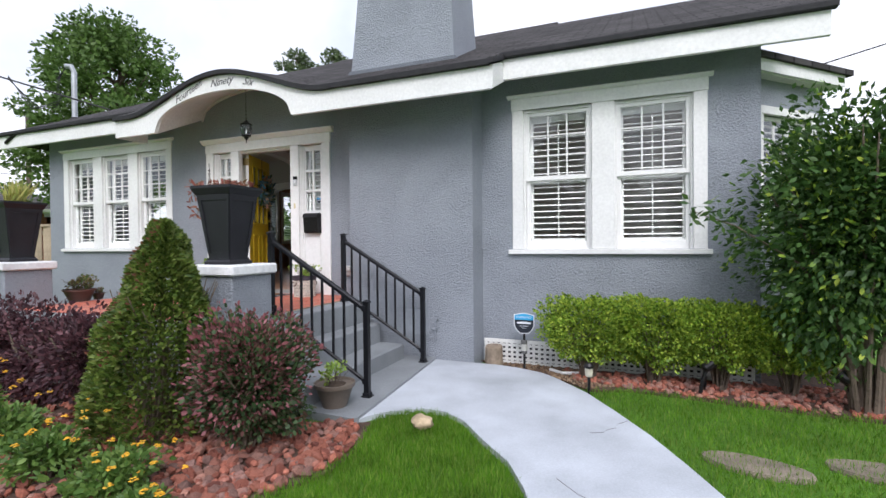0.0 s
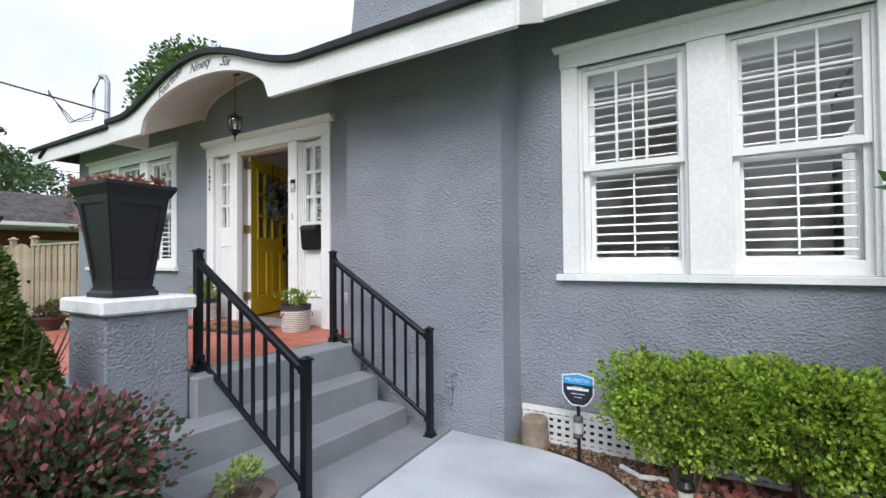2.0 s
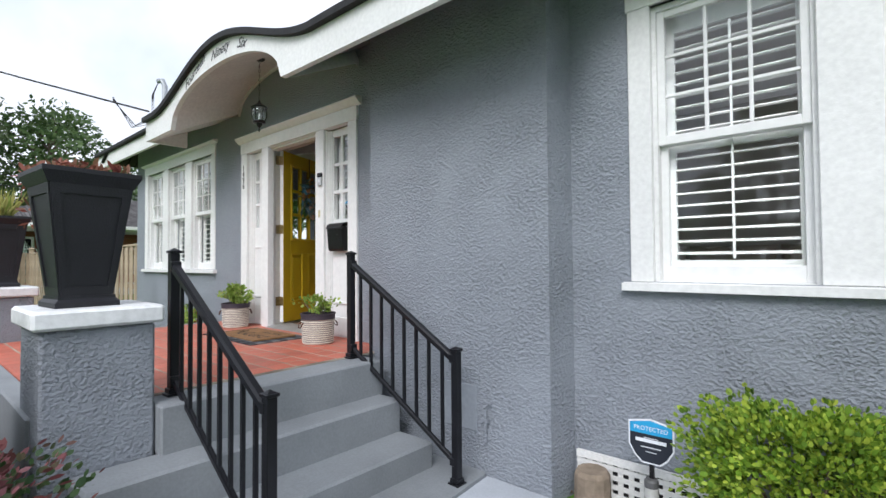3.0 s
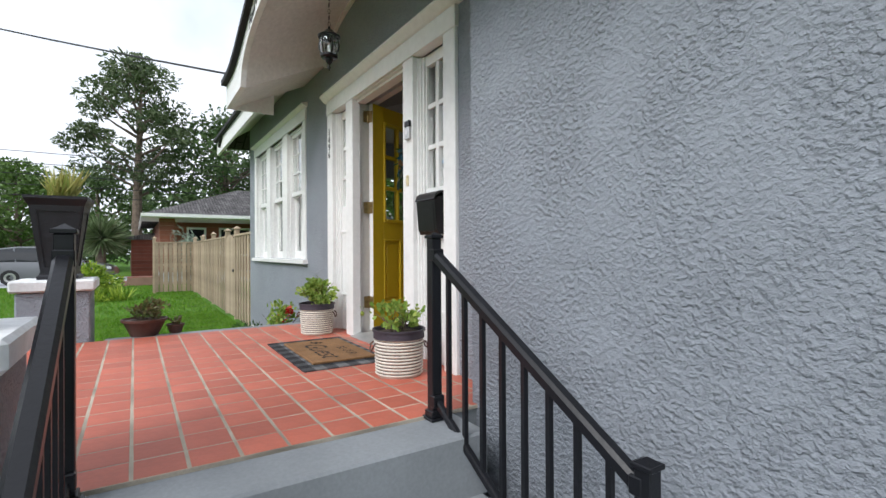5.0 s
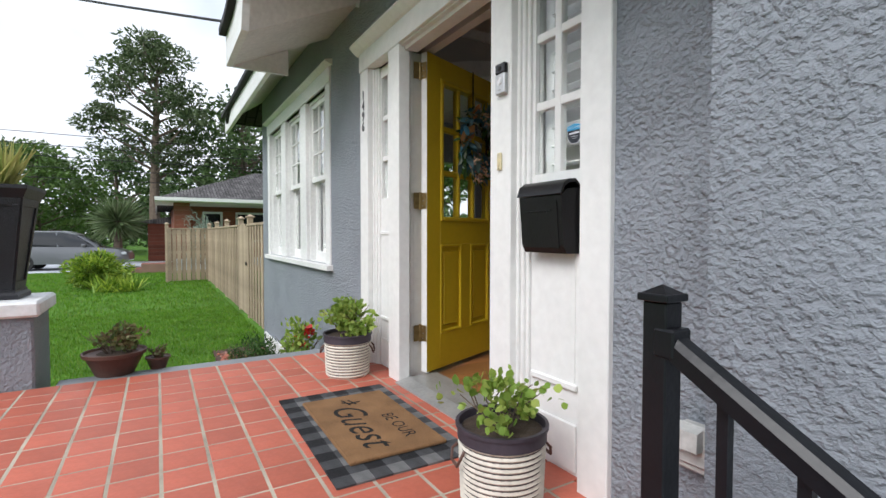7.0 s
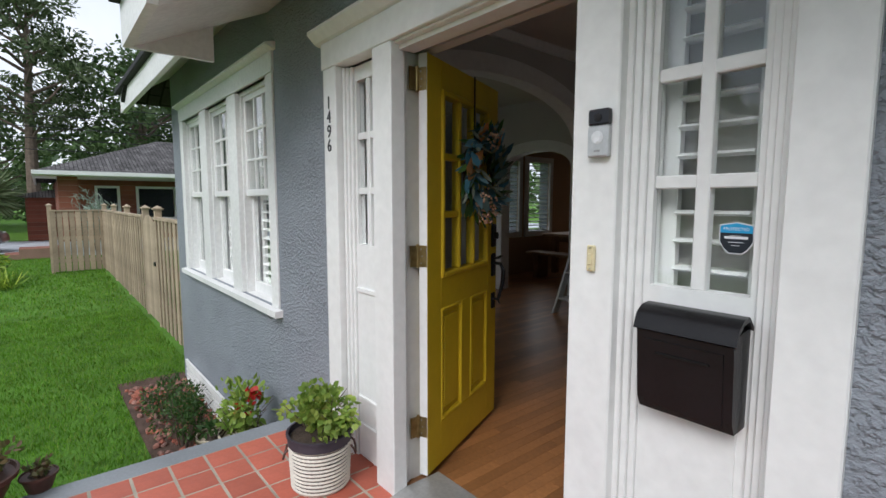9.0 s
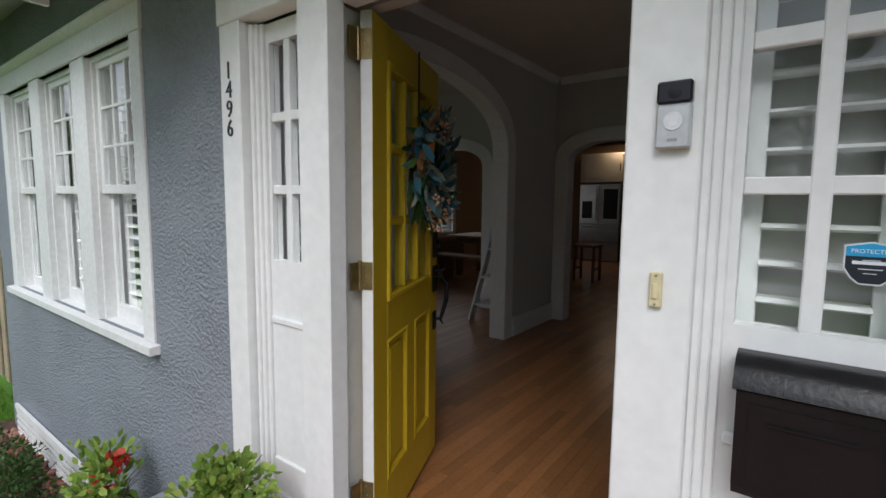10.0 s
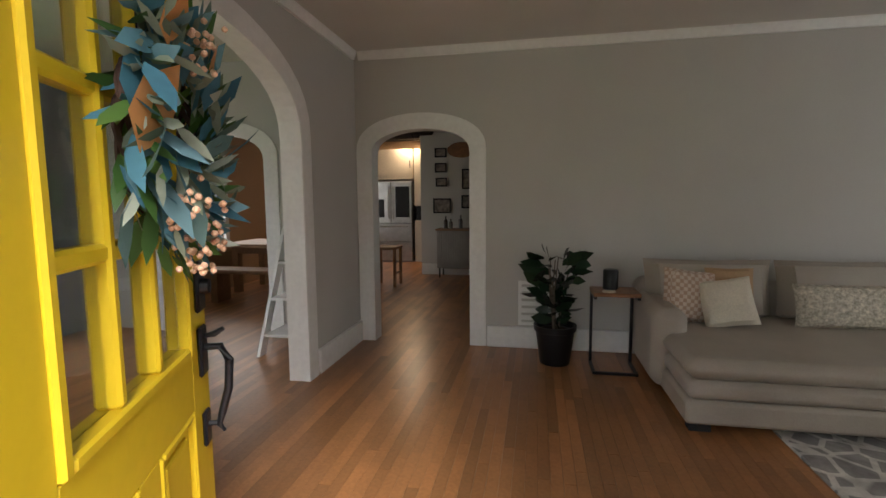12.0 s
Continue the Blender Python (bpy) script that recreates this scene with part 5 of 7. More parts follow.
def spot_lamp(x, y, turn):
    s = thing("garden_spotlight", "black tilted garden spotlight on a stake", "lamp", pose(x, y, 0, 0, 0, turn), "garden spotlights")
    part("stake", G().tube([(0, 0, -0.03), (0.02, 0, 0.1), (0.06, 0, 0.24)], 0.017, 8), BLACK, s)
    part("head", G().lathe([(0.02, -0.05), (0.042, -0.03), (0.05, 0.05), (0.044, 0.05), (0.03, 0.0)], 14, Matrix.Translation((0.07, 0, 0.27)) @ Matrix.Rotation(radians(55), 4, "Y")), BLACK, s)


tagged(part("garden_stake", G().lathe([(0.016, -0.05), (0.019, 0.0), (0.019, 0.3), (0.022, 0.305), (0.022, 0.34), (0.0, 0.345)], 14), BLACK, at=pose(-6.62, 4.66, 0.0), smooth=True), "black round garden lamp stake in red stones", "lamp")

spot_lamp(0.85, 4.77, 20)
spot_lamp(1.95, 4.7, 160)


def stone(name, x, y, z, r, squash, material, label, seed):
    g = G()
    noise_at = Vector((seed * 3.1, seed, 0))
    n, m = 14, 9
    for i in range(m + 1):
        th = math.pi * i / m
        for k in range(n):
            d = Vector((math.sin(th) * math.cos(2 * math.pi * k / n), math.sin(th) * math.sin(2 * math.pi * k / n), math.cos(th)))
            q = d * r * (1 + 0.28 * noise.noise(d * 1.6 + noise_at) + 0.1 * noise.noise(d * 4 + noise_at))
            g.v.append((q.x * 1.15, q.y, q.z * squash))
    for i in range(m):
        for k in range(n):
            g.f.append((i * n + k, i * n + (k + 1) % n, (i + 1) * n + (k + 1) % n, (i + 1) * n + k))
    return tagged(part(name, g, material, smooth=True, at=pose(x, y, z)), label, "stone")


SANDSTONE = mat("sandstone", (0.45, 0.35, 0.23), 0.85, var=0.25, scale=12, bump=0.006, bscale=45)
AGG = mat("exposed_aggregate", (0.22, 0.185, 0.14), 0.9, var=0.3, scale=5, bump=0.008, bscale=110, fine=0.35)
stone("garden_stone", -1.15, 3.21, 0.055, 0.075, 0.7, SANDSTONE, "tan sandstone lump at the lawn's tip", 3)
for x, y, rx, ry, t in ((1.0, 3.38, 0.30, 0.13, -12), (1.75, 3.52, 0.36, 0.14, -8)):
    tagged(part("stepping_stone", G().lathe([(0.94, -0.05), (1.0, 0.0), (0.97, 0.022), (0.0, 0.026)], 22, None, rx, ry), AGG, at=pose(x, y, 0.0, 0, 0, t)), "flat exposed-aggregate stepping stone sunk in grass", "stepping stone", "stepping stones")

box = thing("outlet_box", "weathered grey outdoor outlet box beside the stucco breast", "outlet box", pose(-3.14, WY - 0.02, 1.04))
GREYBOX = mat("grey_outlet", (0.5, 0.5, 0.48), 0.5, var=0.15, scale=20)
part("box", G().box(-0.04, 0.05, -0.05, 0, -0.07, 0.05, 0.006), GREYBOX, box)
part("cover", G().box(-0.05, 0.06, -0.062, -0.05, -0.05, 0.06, 0.006), GREYBOX, box)
part("hood", G().prism([(-0.05, 0.06), (-0.09, 0.05), (-0.092, 0.0), (-0.062, 0.0)], "x", -0.035, 0.045), GREYBOX, box)
tagged(part("wall_patch", G().box(-2.24, -1.92, 5.117, 5.13, 0.30, 0.60, 0.003), mat("smooth_grey_render", (0.26, 0.285, 0.315), 0.6, var=0.08, scale=3, bump=0.001, bscale=40)), "smooth grey painted patch panel on the stucco", "panel")
tap = thing("wall_pipe", "grey painted pipe clip on the stucco", "pipe", pose(-1.84, 5.127, 0.34))
part("pipe", G().tube([(0, -0.02, -0.1), (0, -0.02, 0.14), (0.05, -0.02, 0.16)], 0.011, 8), STUCCO, tap)
part("clip", G().box(-0.03, 0.03, -0.034, 0, 0.04, 0.06), STUCCO, tap)

# ---- the wreath ----
BLUELEAF = leafy("blue_leaf", [(0.04, 0.12, 0.17), (0.06, 0.18, 0.24), (0.14, 0.25, 0.29), (0.09, 0.14, 0.1)], 0.6)
SAGE = leafy("sage_leaf", [(0.1, 0.13, 0.09), (0.2, 0.23, 0.17), (0.33, 0.36, 0.3)], 0.6)
ORANGELEAF = leafy("orange_leaf", [(0.55, 0.2, 0.06), (0.6, 0.3, 0.12)], 0.55)
BERRY = mat("blush_berry", (0.55, 0.33, 0.22), 0.5, var=0.15, scale=30)
TWIG = mat("dark_twig", (0.045, 0.022, 0.016), 0.8, var=0.3, scale=30)
wr = thing("wreath", "wreath of blue and sage leaves with pale berries on the door", "wreath", door.matrix_basis @ pose(LEAF / 2 + 0.06, -0.065, 1.475, 90, 0, 0))
RW_ = 0.16
tw = G()
for k in range(7):
    ph = RNG.uniform(0, 6.28)
    tw.tube([((RW_ + 0.022 * math.cos(3 * t + ph)) * math.cos(t), (RW_ + 0.022 * math.cos(3 * t + ph)) * math.sin(t), 0.016 * math.sin(3 * t + ph)) for t in [i * 2 * math.pi / 40 for i in range(41)]], 0.006, 5)
tagged(part("twig_ring", tw, TWIG, wr), kind="stuff")


def wreath_leaves(nm, n, L, W, material, zlo, zhi, spread, lab=""):
    t = RNG.uniform(0, 6.28, n)
    r = RW_ + RNG.normal(0.01, 0.035, n)
    P = np.stack([r * np.cos(t), r * np.sin(t), RNG.uniform(zlo, zhi, n)], 1)
    out = np.stack([np.cos(t) * 0.5 - np.sin(t) * 0.8, np.sin(t) * 0.5 + np.cos(t) * 0.8, RNG.uniform(-0.1, 0.7, n)], 1)
    A, Bv = leaves(RNG, P, out, L, W, spread)
    P = P + A * 0.8
    quads(nm, P, A, Bv, material, wr, lab, fold=0.25)


wreath_leaves("blue_leaves", 125, 0.12, 0.044, BLUELEAF, 0.0, 0.07, 0.5, "blue-green leaves")
wreath_leaves("sage_leaves", 150, 0.085, 0.022, SAGE, 0.0, 0.08, 0.6, "sage leaves")
wreath_leaves("dark_leaves", 130, 0.11, 0.03, DARKLEAF, -0.01, 0.04, 0.6)
P = np.array([[-0.2, 0.03, 0.07], [-0.12, 0.2, 0.08], [0.1, 0.19, 0.08]])
A = np.array([[0.045, 0.08, 0.02], [0.0, 0.05, 0.02], [0.04, 0.03, 0.0]])
Bv = np.array([[0.045, -0.025, 0.012], [0.03, 0.0, 0.012], [-0.02, 0.03, 0.01]])
quads("orange_leaves", P, A, Bv, ORANGELEAF, wr, "peach-orange leaves", fold=0.2)
for cx, cy, cz in ((-0.02, 0.2, 0.1), (-0.16, -0.12, 0.085), (-0.05, -0.16, 0.1), (-0.1, -0.2, 0.08)):
    bg = G()
    for k in range(26):
        p = Vector((cx, cy, cz)) + Vector(RNG.normal(0, 0.02, 3)) + Vector((0, -0.02 * (k % 3), 0))
        bg.lathe([(0.0, -0.007), (0.005, -0.004), (0.007, 0.0), (0.005, 0.004), (0.0, 0.007)], 7, Matrix.Translation(p))
    tagged(part("berries", bg, BERRY, wr, "pale blush berries"), kind="stuff")
hang = part("hanger", G().box(-0.006, 0.006, -0.002, 0.002, 0.14, 0.51), BLACK, wr, "black wreath strap")
hang.matrix_basis = pose(0, 0, -0.03, -90, 0, 0) @ pose(0, 0, 0)


# ---- garden plants ----
def shrub(name, label, x, y, n, rx, ry, rz, cz, L, W, material, seed, lumps=16, spread=0.7, trunk=0.0, flat=0.0, category="shrub", droop=0.0, group="", extra=None):
    rng = np.random.default_rng(seed)
    s = thing(name, label, category, pose(x, y, 0), group)
    part("branches", stems(14, rx * 0.7, cz + rz * 0.5, rng, 0.012 if rz > 0.3 else 0.006), BARK, s)
    P, A, Bv = bush_leaves(n, rx, ry, rz, cz, L, W, rng, lumps, spread, 0.25, flat, droop)
    quads("leaves", P, A, Bv, material, s, fold=0.15)
    if extra:
        mat2, m2, L2, W2 = extra
        k = np.argsort(-(P[:, 2] / (2 * rz) - 0.5 * P[:, 1] / ry * 0.4 + rng.normal(0, 0.22, len(P))))[:m2]
        out = P[k] - np.array([0, 0, cz])
        out /= np.linalg.norm(out, axis=1, keepdims=True)
        A2, B2 = leaves(rng, P[k], out, L2, W2, 0.5)
        quads("tips", P[k] + out * 0.03, A2, B2, mat2, s, "new growth at the tips", kind="stuff")
    return s


# clipped cone: leaves over a steep rounded cone
rng = np.random.default_rng(21)
cone = thing("clipped_shrub", "clipped cone-shaped evergreen shrub with rusty tips", "shrub", pose(-2.93, 2.46, 0))
n = 21000
t = rng.uniform(0.0, 1.0, n) ** 0.8
ang = rng.uniform(0, 6.28, n)
bump = np.array([0.09 * noise.noise(Vector((math.cos(a) * 2.2, math.sin(a) * 2.2, q * 5))) for a, q in zip(ang, t)])
rad = (0.53 * np.clip(1 - t ** 1.25, 0, 1) ** 0.8 * (0.78 + 0.22 * np.minimum(1, t * 5)) + bump) * (1 - 0.22 * rng.uniform(0, 1, n) ** 2.2)
P = np.stack([rad * np.cos(ang) + 0.09 * t, rad * np.sin(ang), 0.05 + 1.52 * t], 1)
A, Bv = leaves(rng, P, np.stack([np.cos(ang), np.sin(ang), np.full(n, 0.35)], 1), 0.05, 0.024, 0.75)
quads("leaves", P, A, Bv, CONELEAF, cone, fold=0.15)
k = np.where((t > 0.35) & (ang > 2.5) & (ang < 5.2))[0][:420]
A, Bv = leaves(rng, P[k], np.stack([np.cos(ang[k]), np.sin(ang[k]), np.full(len(k), 0.6)], 1), 0.045, 0.018, 0.6)
quads("rusty_leaves", P[k] + A * 0.6, A, Bv, REDDRY, cone, "rusty new leaves")
part("trunk", G().tube([(0, 0, -0.02), (0.03, 0, 0.6), (0.08, 0, 1.3)], [0.035, 0.025, 0.008], 8), BARK, cone)
part("twigs", stems(40, 0.42, 1.1, rng, 0.006, 0.05), BARK, cone)

shrub("pink_shrub", "loose shrub with dusty pink and green leaves beside the steps", -2.12, 2.50, 13500, 0.55, 0.48, 0.47, 0.46, 0.036, 0.025, GREENPINK, 5, 46, 0.75, flat=0.25, extra=(PINKLEAF, 5200, 0.04, 0.02))
for i, (x, y) in enumerate(((-3.85, 2.55), (-4.5, 2.6), (-5.2, 2.6), (-5.9, 2.6))):
    shrub("purple_shrub", "dark purple-leaved shrub in front of the porch", x, y, 3900, 0.48, 0.42, 0.47, 0.45, 0.045, 0.026, PURPLELEAF, 40 + i, 18, 0.7, group="purple hedge")
for i, (x, y, rx, h) in enumerate(((-0.12, 5.0, 0.40, 0.30), (0.48, 5.02, 0.38, 0.31), (1.06, 5.04, 0.38, 0.29), (1.6, 5.02, 0.34, 0.29))):
    rng = np.random.default_rng(60 + i)
    hd = thing("hedge_shrub", "lime-green clipped boxy shrub along the house wall", "shrub", pose(x, y, 0), "lime hedge")
    part("branches", stems(16, 0.22, 0.6, rng, 0.012), BARK, hd)
    n = 13500
    dd = unit(n, rng)
    q = (np.abs(dd) ** 3.2).sum(1) ** (-1 / 3.2)
    lump = np.array([noise.noise(Vector(v) * 3.4 + Vector((i * 7.0, 0, 0))) + 0.5 * noise.noise(Vector(v) * 8 + Vector((i * 7.0, 5, 0))) for v in dd])
    dd = dd * (q * (1 + 0.5 * lump) * (1 - 0.3 * rng.uniform(0, 1, n) ** 2.5))[:, None]
    P = dd * np.array([rx, 0.27, h * 0.9]) + np.array([0, 0, 0.52])
    A, Bv = leaves(rng, P, dd + np.array([0, 0, 0.3]), 0.028, 0.021, 0.85)
    quads("leaves", P, A, Bv, LIMELEAF, hd, fold=0.15)
FLOWER = leafy("yellow_flower", [(0.75, 0.38, 0.02), (0.8, 0.5, 0.04)])
for i, (x, y, r, h) in enumerate(((-3.65, 1.85, 0.42, 0.2), (-2.95, 1.75, 0.3, 0.17), (-2.3, 1.72, 0.36, 0.14), (-1.95, 1.6, 0.26, 0.1), (-4.4, 1.9, 0.4, 0.22))):
    la = shrub("lantana", "low green lantana with small orange-yellow flowers", x, y, 1500, r, r * 0.9, h, h * 0.9, 0.045, 0.024, LANTLEAF, 80 + i, 16, 0.8, category="flower", group="lantana")
    rng = np.random.default_rng(90 + i)
    g = G()
    for _ in range(11):
        a, q = rng.uniform(0, 6.28), rng.uniform(0.2, 1.0) * r
        fx, fy, fz = q * math.cos(a), q * math.sin(a), h * rng.uniform(1.6, 2.3)
        for _k in range(9):
            d = Vector(unit(1, rng)[0]) * 0.016
            g.lathe([(0.0, -0.004), (0.009, 0.0), (0.0, 0.005)], 6, Matrix.Translation((fx + d.x, fy + d.y, fz + abs(d.z))))
    tagged(part("flowers", g, FLOWER, la, "orange-yellow flower heads"), kind="stuff")

rng = np.random.default_rng(33)
big = thing("large_shrub", "tall dark green shrub at the corner of the house", "shrub", pose(2.02, 4.72, 0))
tg = G()
tips = []
for k in range(13):
    a = rng.uniform(0, 6.28)
    h = rng.uniform(1.2, 2.4)
    e = Vector((0.75 * math.cos(a) * rng.uniform(0.4, 1), 0.6 * math.sin(a) * rng.uniform(0.4, 1), h))
    tg.tube([(0.08 * math.cos(a), 0.08 * math.sin(a), -0.02), (0.25 * e.x, 0.25 * e.y, 0.5), (0.7 * e.x, 0.7 * e.y, 0.75 * h), tuple(e)], [0.022, 0.017, 0.011, 0.005], 6)
    tips.append(e)
tg.tube([(0.0, 0, 0.5), (-0.5, -0.2, 1.2), (-0.95, -0.3, 1.5), (-1.25, -0.35, 1.62)], [0.014, 0.01, 0.006, 0.003], 6)
part("stems", tg, BARK, big)
P, A, Bv = bush_leaves(27000, 1.02, 0.74, 1.3, 1.5, 0.068, 0.034, rng, 90, 0.8, 0.1, 0.0, 0.2)
Q = np.stack([np.linspace(-0.6, -1.3, 90), np.linspace(-0.2, -0.36, 90), np.linspace(1.3, 1.64, 90)], 1) + rng.normal(0, 0.05, (90, 3))
A2, B2 = leaves(rng, Q, np.tile([-0.7, -0.2, 0.3], (90, 1)), 0.085, 0.036, 0.8)
quads("leaves", np.concatenate([P, Q]), np.concatenate([A, A2]), np.concatenate([Bv, B2]), DARKLEAF, big, fold=0.2)
quads("young_leaves", P[:2600] + A[:2600], A[:2600] * 0.9, Bv[:2600] * 0.9, LIMELEAF, big, "brighter young leaves")

shrub("small_shrub", "small wispy green shrub in the side bed", -7.6, 4.98, 1500, 0.34, 0.26, 0.27, 0.3, 0.035, 0.014, DARKLEAF, 12, 12)
shrub("small_shrub", "small wispy green shrub in the side bed", -8.2, 4.95, 1100, 0.28, 0.24, 0.25, 0.28, 0.035, 0.014, DARKLEAF, 13, 12)
shrub("lawn_shrub", "rounded bright green shrub on the neighbouring lawn", -19.5, 2.55, 3600, 1.15, 0.95, 0.72, 0.55, 0.16, 0.05, LIMELEAF, 14, 18, 0.7)
n = 260
rng = np.random.default_rng(15)
strap = thing("strap_plant", "arching strap-leaved plant at the foot of the round shrub", "plant", pose(-18.4, 3.1, 0))
ang, lean = rng.uniform(0, 6.28, n), rng.uniform(0.3, 1.1, n)
d = np.stack([np.cos(ang) * np.sin(lean), np.sin(ang) * np.sin(lean), np.cos(lean)], 1)
L = rng.uniform(0.3, 0.65, (n, 1))
s = np.cross(d, unit(n, rng))
quads("blades", d * L / 2 + np.stack([rng.uniform(-0.4, 0.4, n), rng.uniform(-0.5, 0.5, n), np.zeros(n)], 1), d * L / 2, s / np.linalg.norm(s, axis=1, keepdims=True) * 0.02, LIMELEAF, strap, kind="stuff")

# ---- fence ----
FENCEWOOD = mat("weathered_cedar", (0.36, 0.285, 0.2), 0.85, var=0.25, scale=2.5, rand=0.18, bump=0.002, bscale=30, fine=0.12)
fence = thing("wood_fence", "weathered cedar board fence with capped posts", "fence")
BOARD = G().box(-0.062, 0.062, -0.01, 0.01, 0.0, 1.72, 0.004).mesh("board", FENCEWOOD)
POST = G().box(-0.05, 0.05, -0.05, 0.05, -0.05, 1.92, 0.004).mesh("post", FENCEWOOD)
CAP = G().box(-0.075, 0.075, -0.075, 0.075, 1.92, 1.945, 0.004).add([(-0.06, -0.06, 1.945), (0.06, -0.06, 1.945), (0.06, 0.06, 1.945), (-0.06, 0.06, 1.945), (0, 0, 1.99)], [(0, 1, 4), (1, 2, 4), (2, 3, 4), (3, 0, 4), (3, 2, 1, 0)]).mesh("post_cap", FENCEWOOD)


def fence_run(x0, y0, x1, y1, posts):
    L = math.hypot(x1 - x0, y1 - y0)
    turn = math.degrees(math.atan2(y1 - y0, x1 - x0))
    m = pose(x0, y0, 0, 0, 0, turn)
    for i in range(posts + 1):
        p = part("post", POST, FENCEWOOD, fence, at=m @ pose(L * i / posts, 0, 0))
        part("post_cap", CAP, FENCEWOOD, p)
    k = int(L / 0.14)
    for i in range(k):
        part("board", BOARD, FENCEWOOD, fence, at=m @ pose(0.07 + L * i / k, -0.05 + 0.02 * (i % 2), 0.04, 0, 0, 0))
    for z in (0.3, 0.95, 1.6):
        part("rail", G().box(0, L, -0.035, 0.03, z, z + 0.085), FENCEWOOD, fence, at=m)
    part("top_rail", G().box(0, L, -0.075, 0.04, 1.76, 1.80), FENCEWOOD, fence, at=m)


fence_run(-20.6, 5.62, -13.4, 5.62, 3)
fence_run(-12.2, 5.62, -9.5, 5.62, 1)
fence_run(-20.7, 4.35, -20.7, 5.62, 1)
gate = thing("fence_gate", "weathered cedar fence gate with an arched top", "gate", pose(-13.35, 5.60, 0))
for i in range(8):
    part("board", G().box(-0.066, 0.066, -0.01, 0.01, 0.05, 1.70 + 0.12 * math.sin(math.pi * (i + 0.5) / 8), 0.004), FENCEWOOD, gate, at=pose(0.1 + 0.138 * i, -0.03, 0))
part("brace", G().box(0.03, 1.12, -0.02, 0.02, 0.35, 0.44).box(0.03, 1.12, -0.02, 0.02, 1.4, 1.49), FENCEWOOD, gate)
part("latch", G().box(1.0, 1.12, -0.06, -0.04, 1.0, 1.06), IRON, gate, "black latch")

# ---- neighbouring brick house ----
BRICK = mat("red_brick", (0.24, 0.085, 0.055), 0.85, var=0.12, scale=2, bump=0.002, bscale=60)
bn, bl = BRICK.node_tree.nodes, BRICK.node_tree.links
btex, bco, bmp = bn.new("ShaderNodeTexBrick"), bn.new("ShaderNodeTexCoord"), bn.new("ShaderNodeMapping")
bmp.inputs["Rotation"].default_value = (radians(90), 0, radians(90))
btex.inputs["Scale"].default_value, btex.inputs["Brick Width"].default_value, btex.inputs["Row Height"].default_value, btex.inputs["Mortar Size"].default_value = 1.0, 0.21, 0.075, 0.008
btex.inputs["Color1"].default_value, btex.inputs["Color2"].default_value, btex.inputs["Mortar"].default_value = (0.8, 0.8, 0.8, 1), (1.2, 1.15, 1.1, 1), (1.1, 1.9, 2.2, 1)
vm = bn.new("ShaderNodeVectorMath")
vm.operation = "MULTIPLY"
bp_ = bn["Principled BSDF"]
bl.new(bco.outputs["Object"], bmp.inputs["Vector"])
bl.new(bmp.outputs[0], btex.inputs["Vector"])
bl.new(bp_.inputs["Base Color"].links[0].from_socket, vm.inputs[0])
bl.new(btex.outputs["Color"], vm.inputs[1])
bl.new(vm.outputs[0], bp_.inputs["Base Color"])

nh = thing("brick_house", "low red brick house with a grey hip roof and porch", "house")
part("wall", slab(G(), 5.0, 16.0, 0, 2.95, -28.9, -28.7, [(6.1, 6.8, 1.5, 2.6), (7.6, 9.0, 1.3, 2.6), (11, 13, 0.9, 2.4)], True).box(-40, -28.7, 4.8, 5.0, 0, 2.95).box(-40, -28.7, 15.8, 16, 0, 2.95), BRICK, nh)
part("pier", G().box(-26.3, -25.75, 4.7, 5.3, 0, 2.95), BRICK, nh, "red brick porch pier")
part("pier", G().box(-26.3, -25.75, 13.5, 14.1, 0, 2.95), BRICK, nh, "red brick porch pier")
part("porch_wall", G().box(-26.2, -25.9, 5.3, 13.5, 0, 0.95).box(-28.7, -26.3, 4.75, 5.0, 0, 0.95), BRICK, nh)
part("porch_floor", G().box(-28.7, -25.7, 4.7, 14.1, 0, 0.55), CONCRETE, nh)
part("porch_step", G().box(-26.6, -25.5, 3.5, 4.7, 0, 0.36), BRICK, nh)
part("porch_step", G().box(-26.6, -25.5, 3.1, 3.5, 0, 0.18), BRICK, nh)
part("roof", G().add([(-25.1, 4.05, 3.1), (-25.1, 16.8, 3.1), (-40.8, 16.8, 3.1), (-40.8, 4.05, 3.1), (-29.7, 8.6, 4.85), (-29.7, 12.2, 4.85), (-36, 12.2, 4.85), (-36, 8.6, 4.85)],
     [(0, 1, 5, 4), (1, 2, 6, 5), (2, 3, 7, 6), (3, 0, 4, 7), (4, 5, 6, 7), (3, 2, 1, 0)]), ROOF_FAR, nh)
part("fascia", G().box(-25.14, -25.06, 4.0, 16.85, 2.98, 3.12).box(-40.8, -25.14, 4.0, 4.08, 2.98, 3.12), WHITE, nh)
part("soffit", G().box(-28.7, -25.14, 4.08, 16.0, 2.95, 2.98), WHITE, nh)
for y0, y1, z0, z1 in ((6.1, 6.8, 1.5, 2.6), (7.6, 9.0, 1.3, 2.6), (11, 13, 0.9, 2.4)):
    wnd = part("window", G().box(-28.75, -28.62, y0 - 0.1, y0, z0 - 0.1, z1 + 0.1).box(-28.75, -28.62, y1, y1 + 0.1, z0 - 0.1, z1 + 0.1).box(-28.75, -28.62, y0, y1, z1, z1 + 0.1).box(-28.75, -28.62, y0, y1, z0 - 0.1, z0), WHITE, nh, "white framed window")
    part("pane", G().box(-28.8, -28.79, y0, y1, z0, z1), mat("dark_pane", (0.015, 0.017, 0.02), 0.08, spec=0.6, var=0.02), wnd)
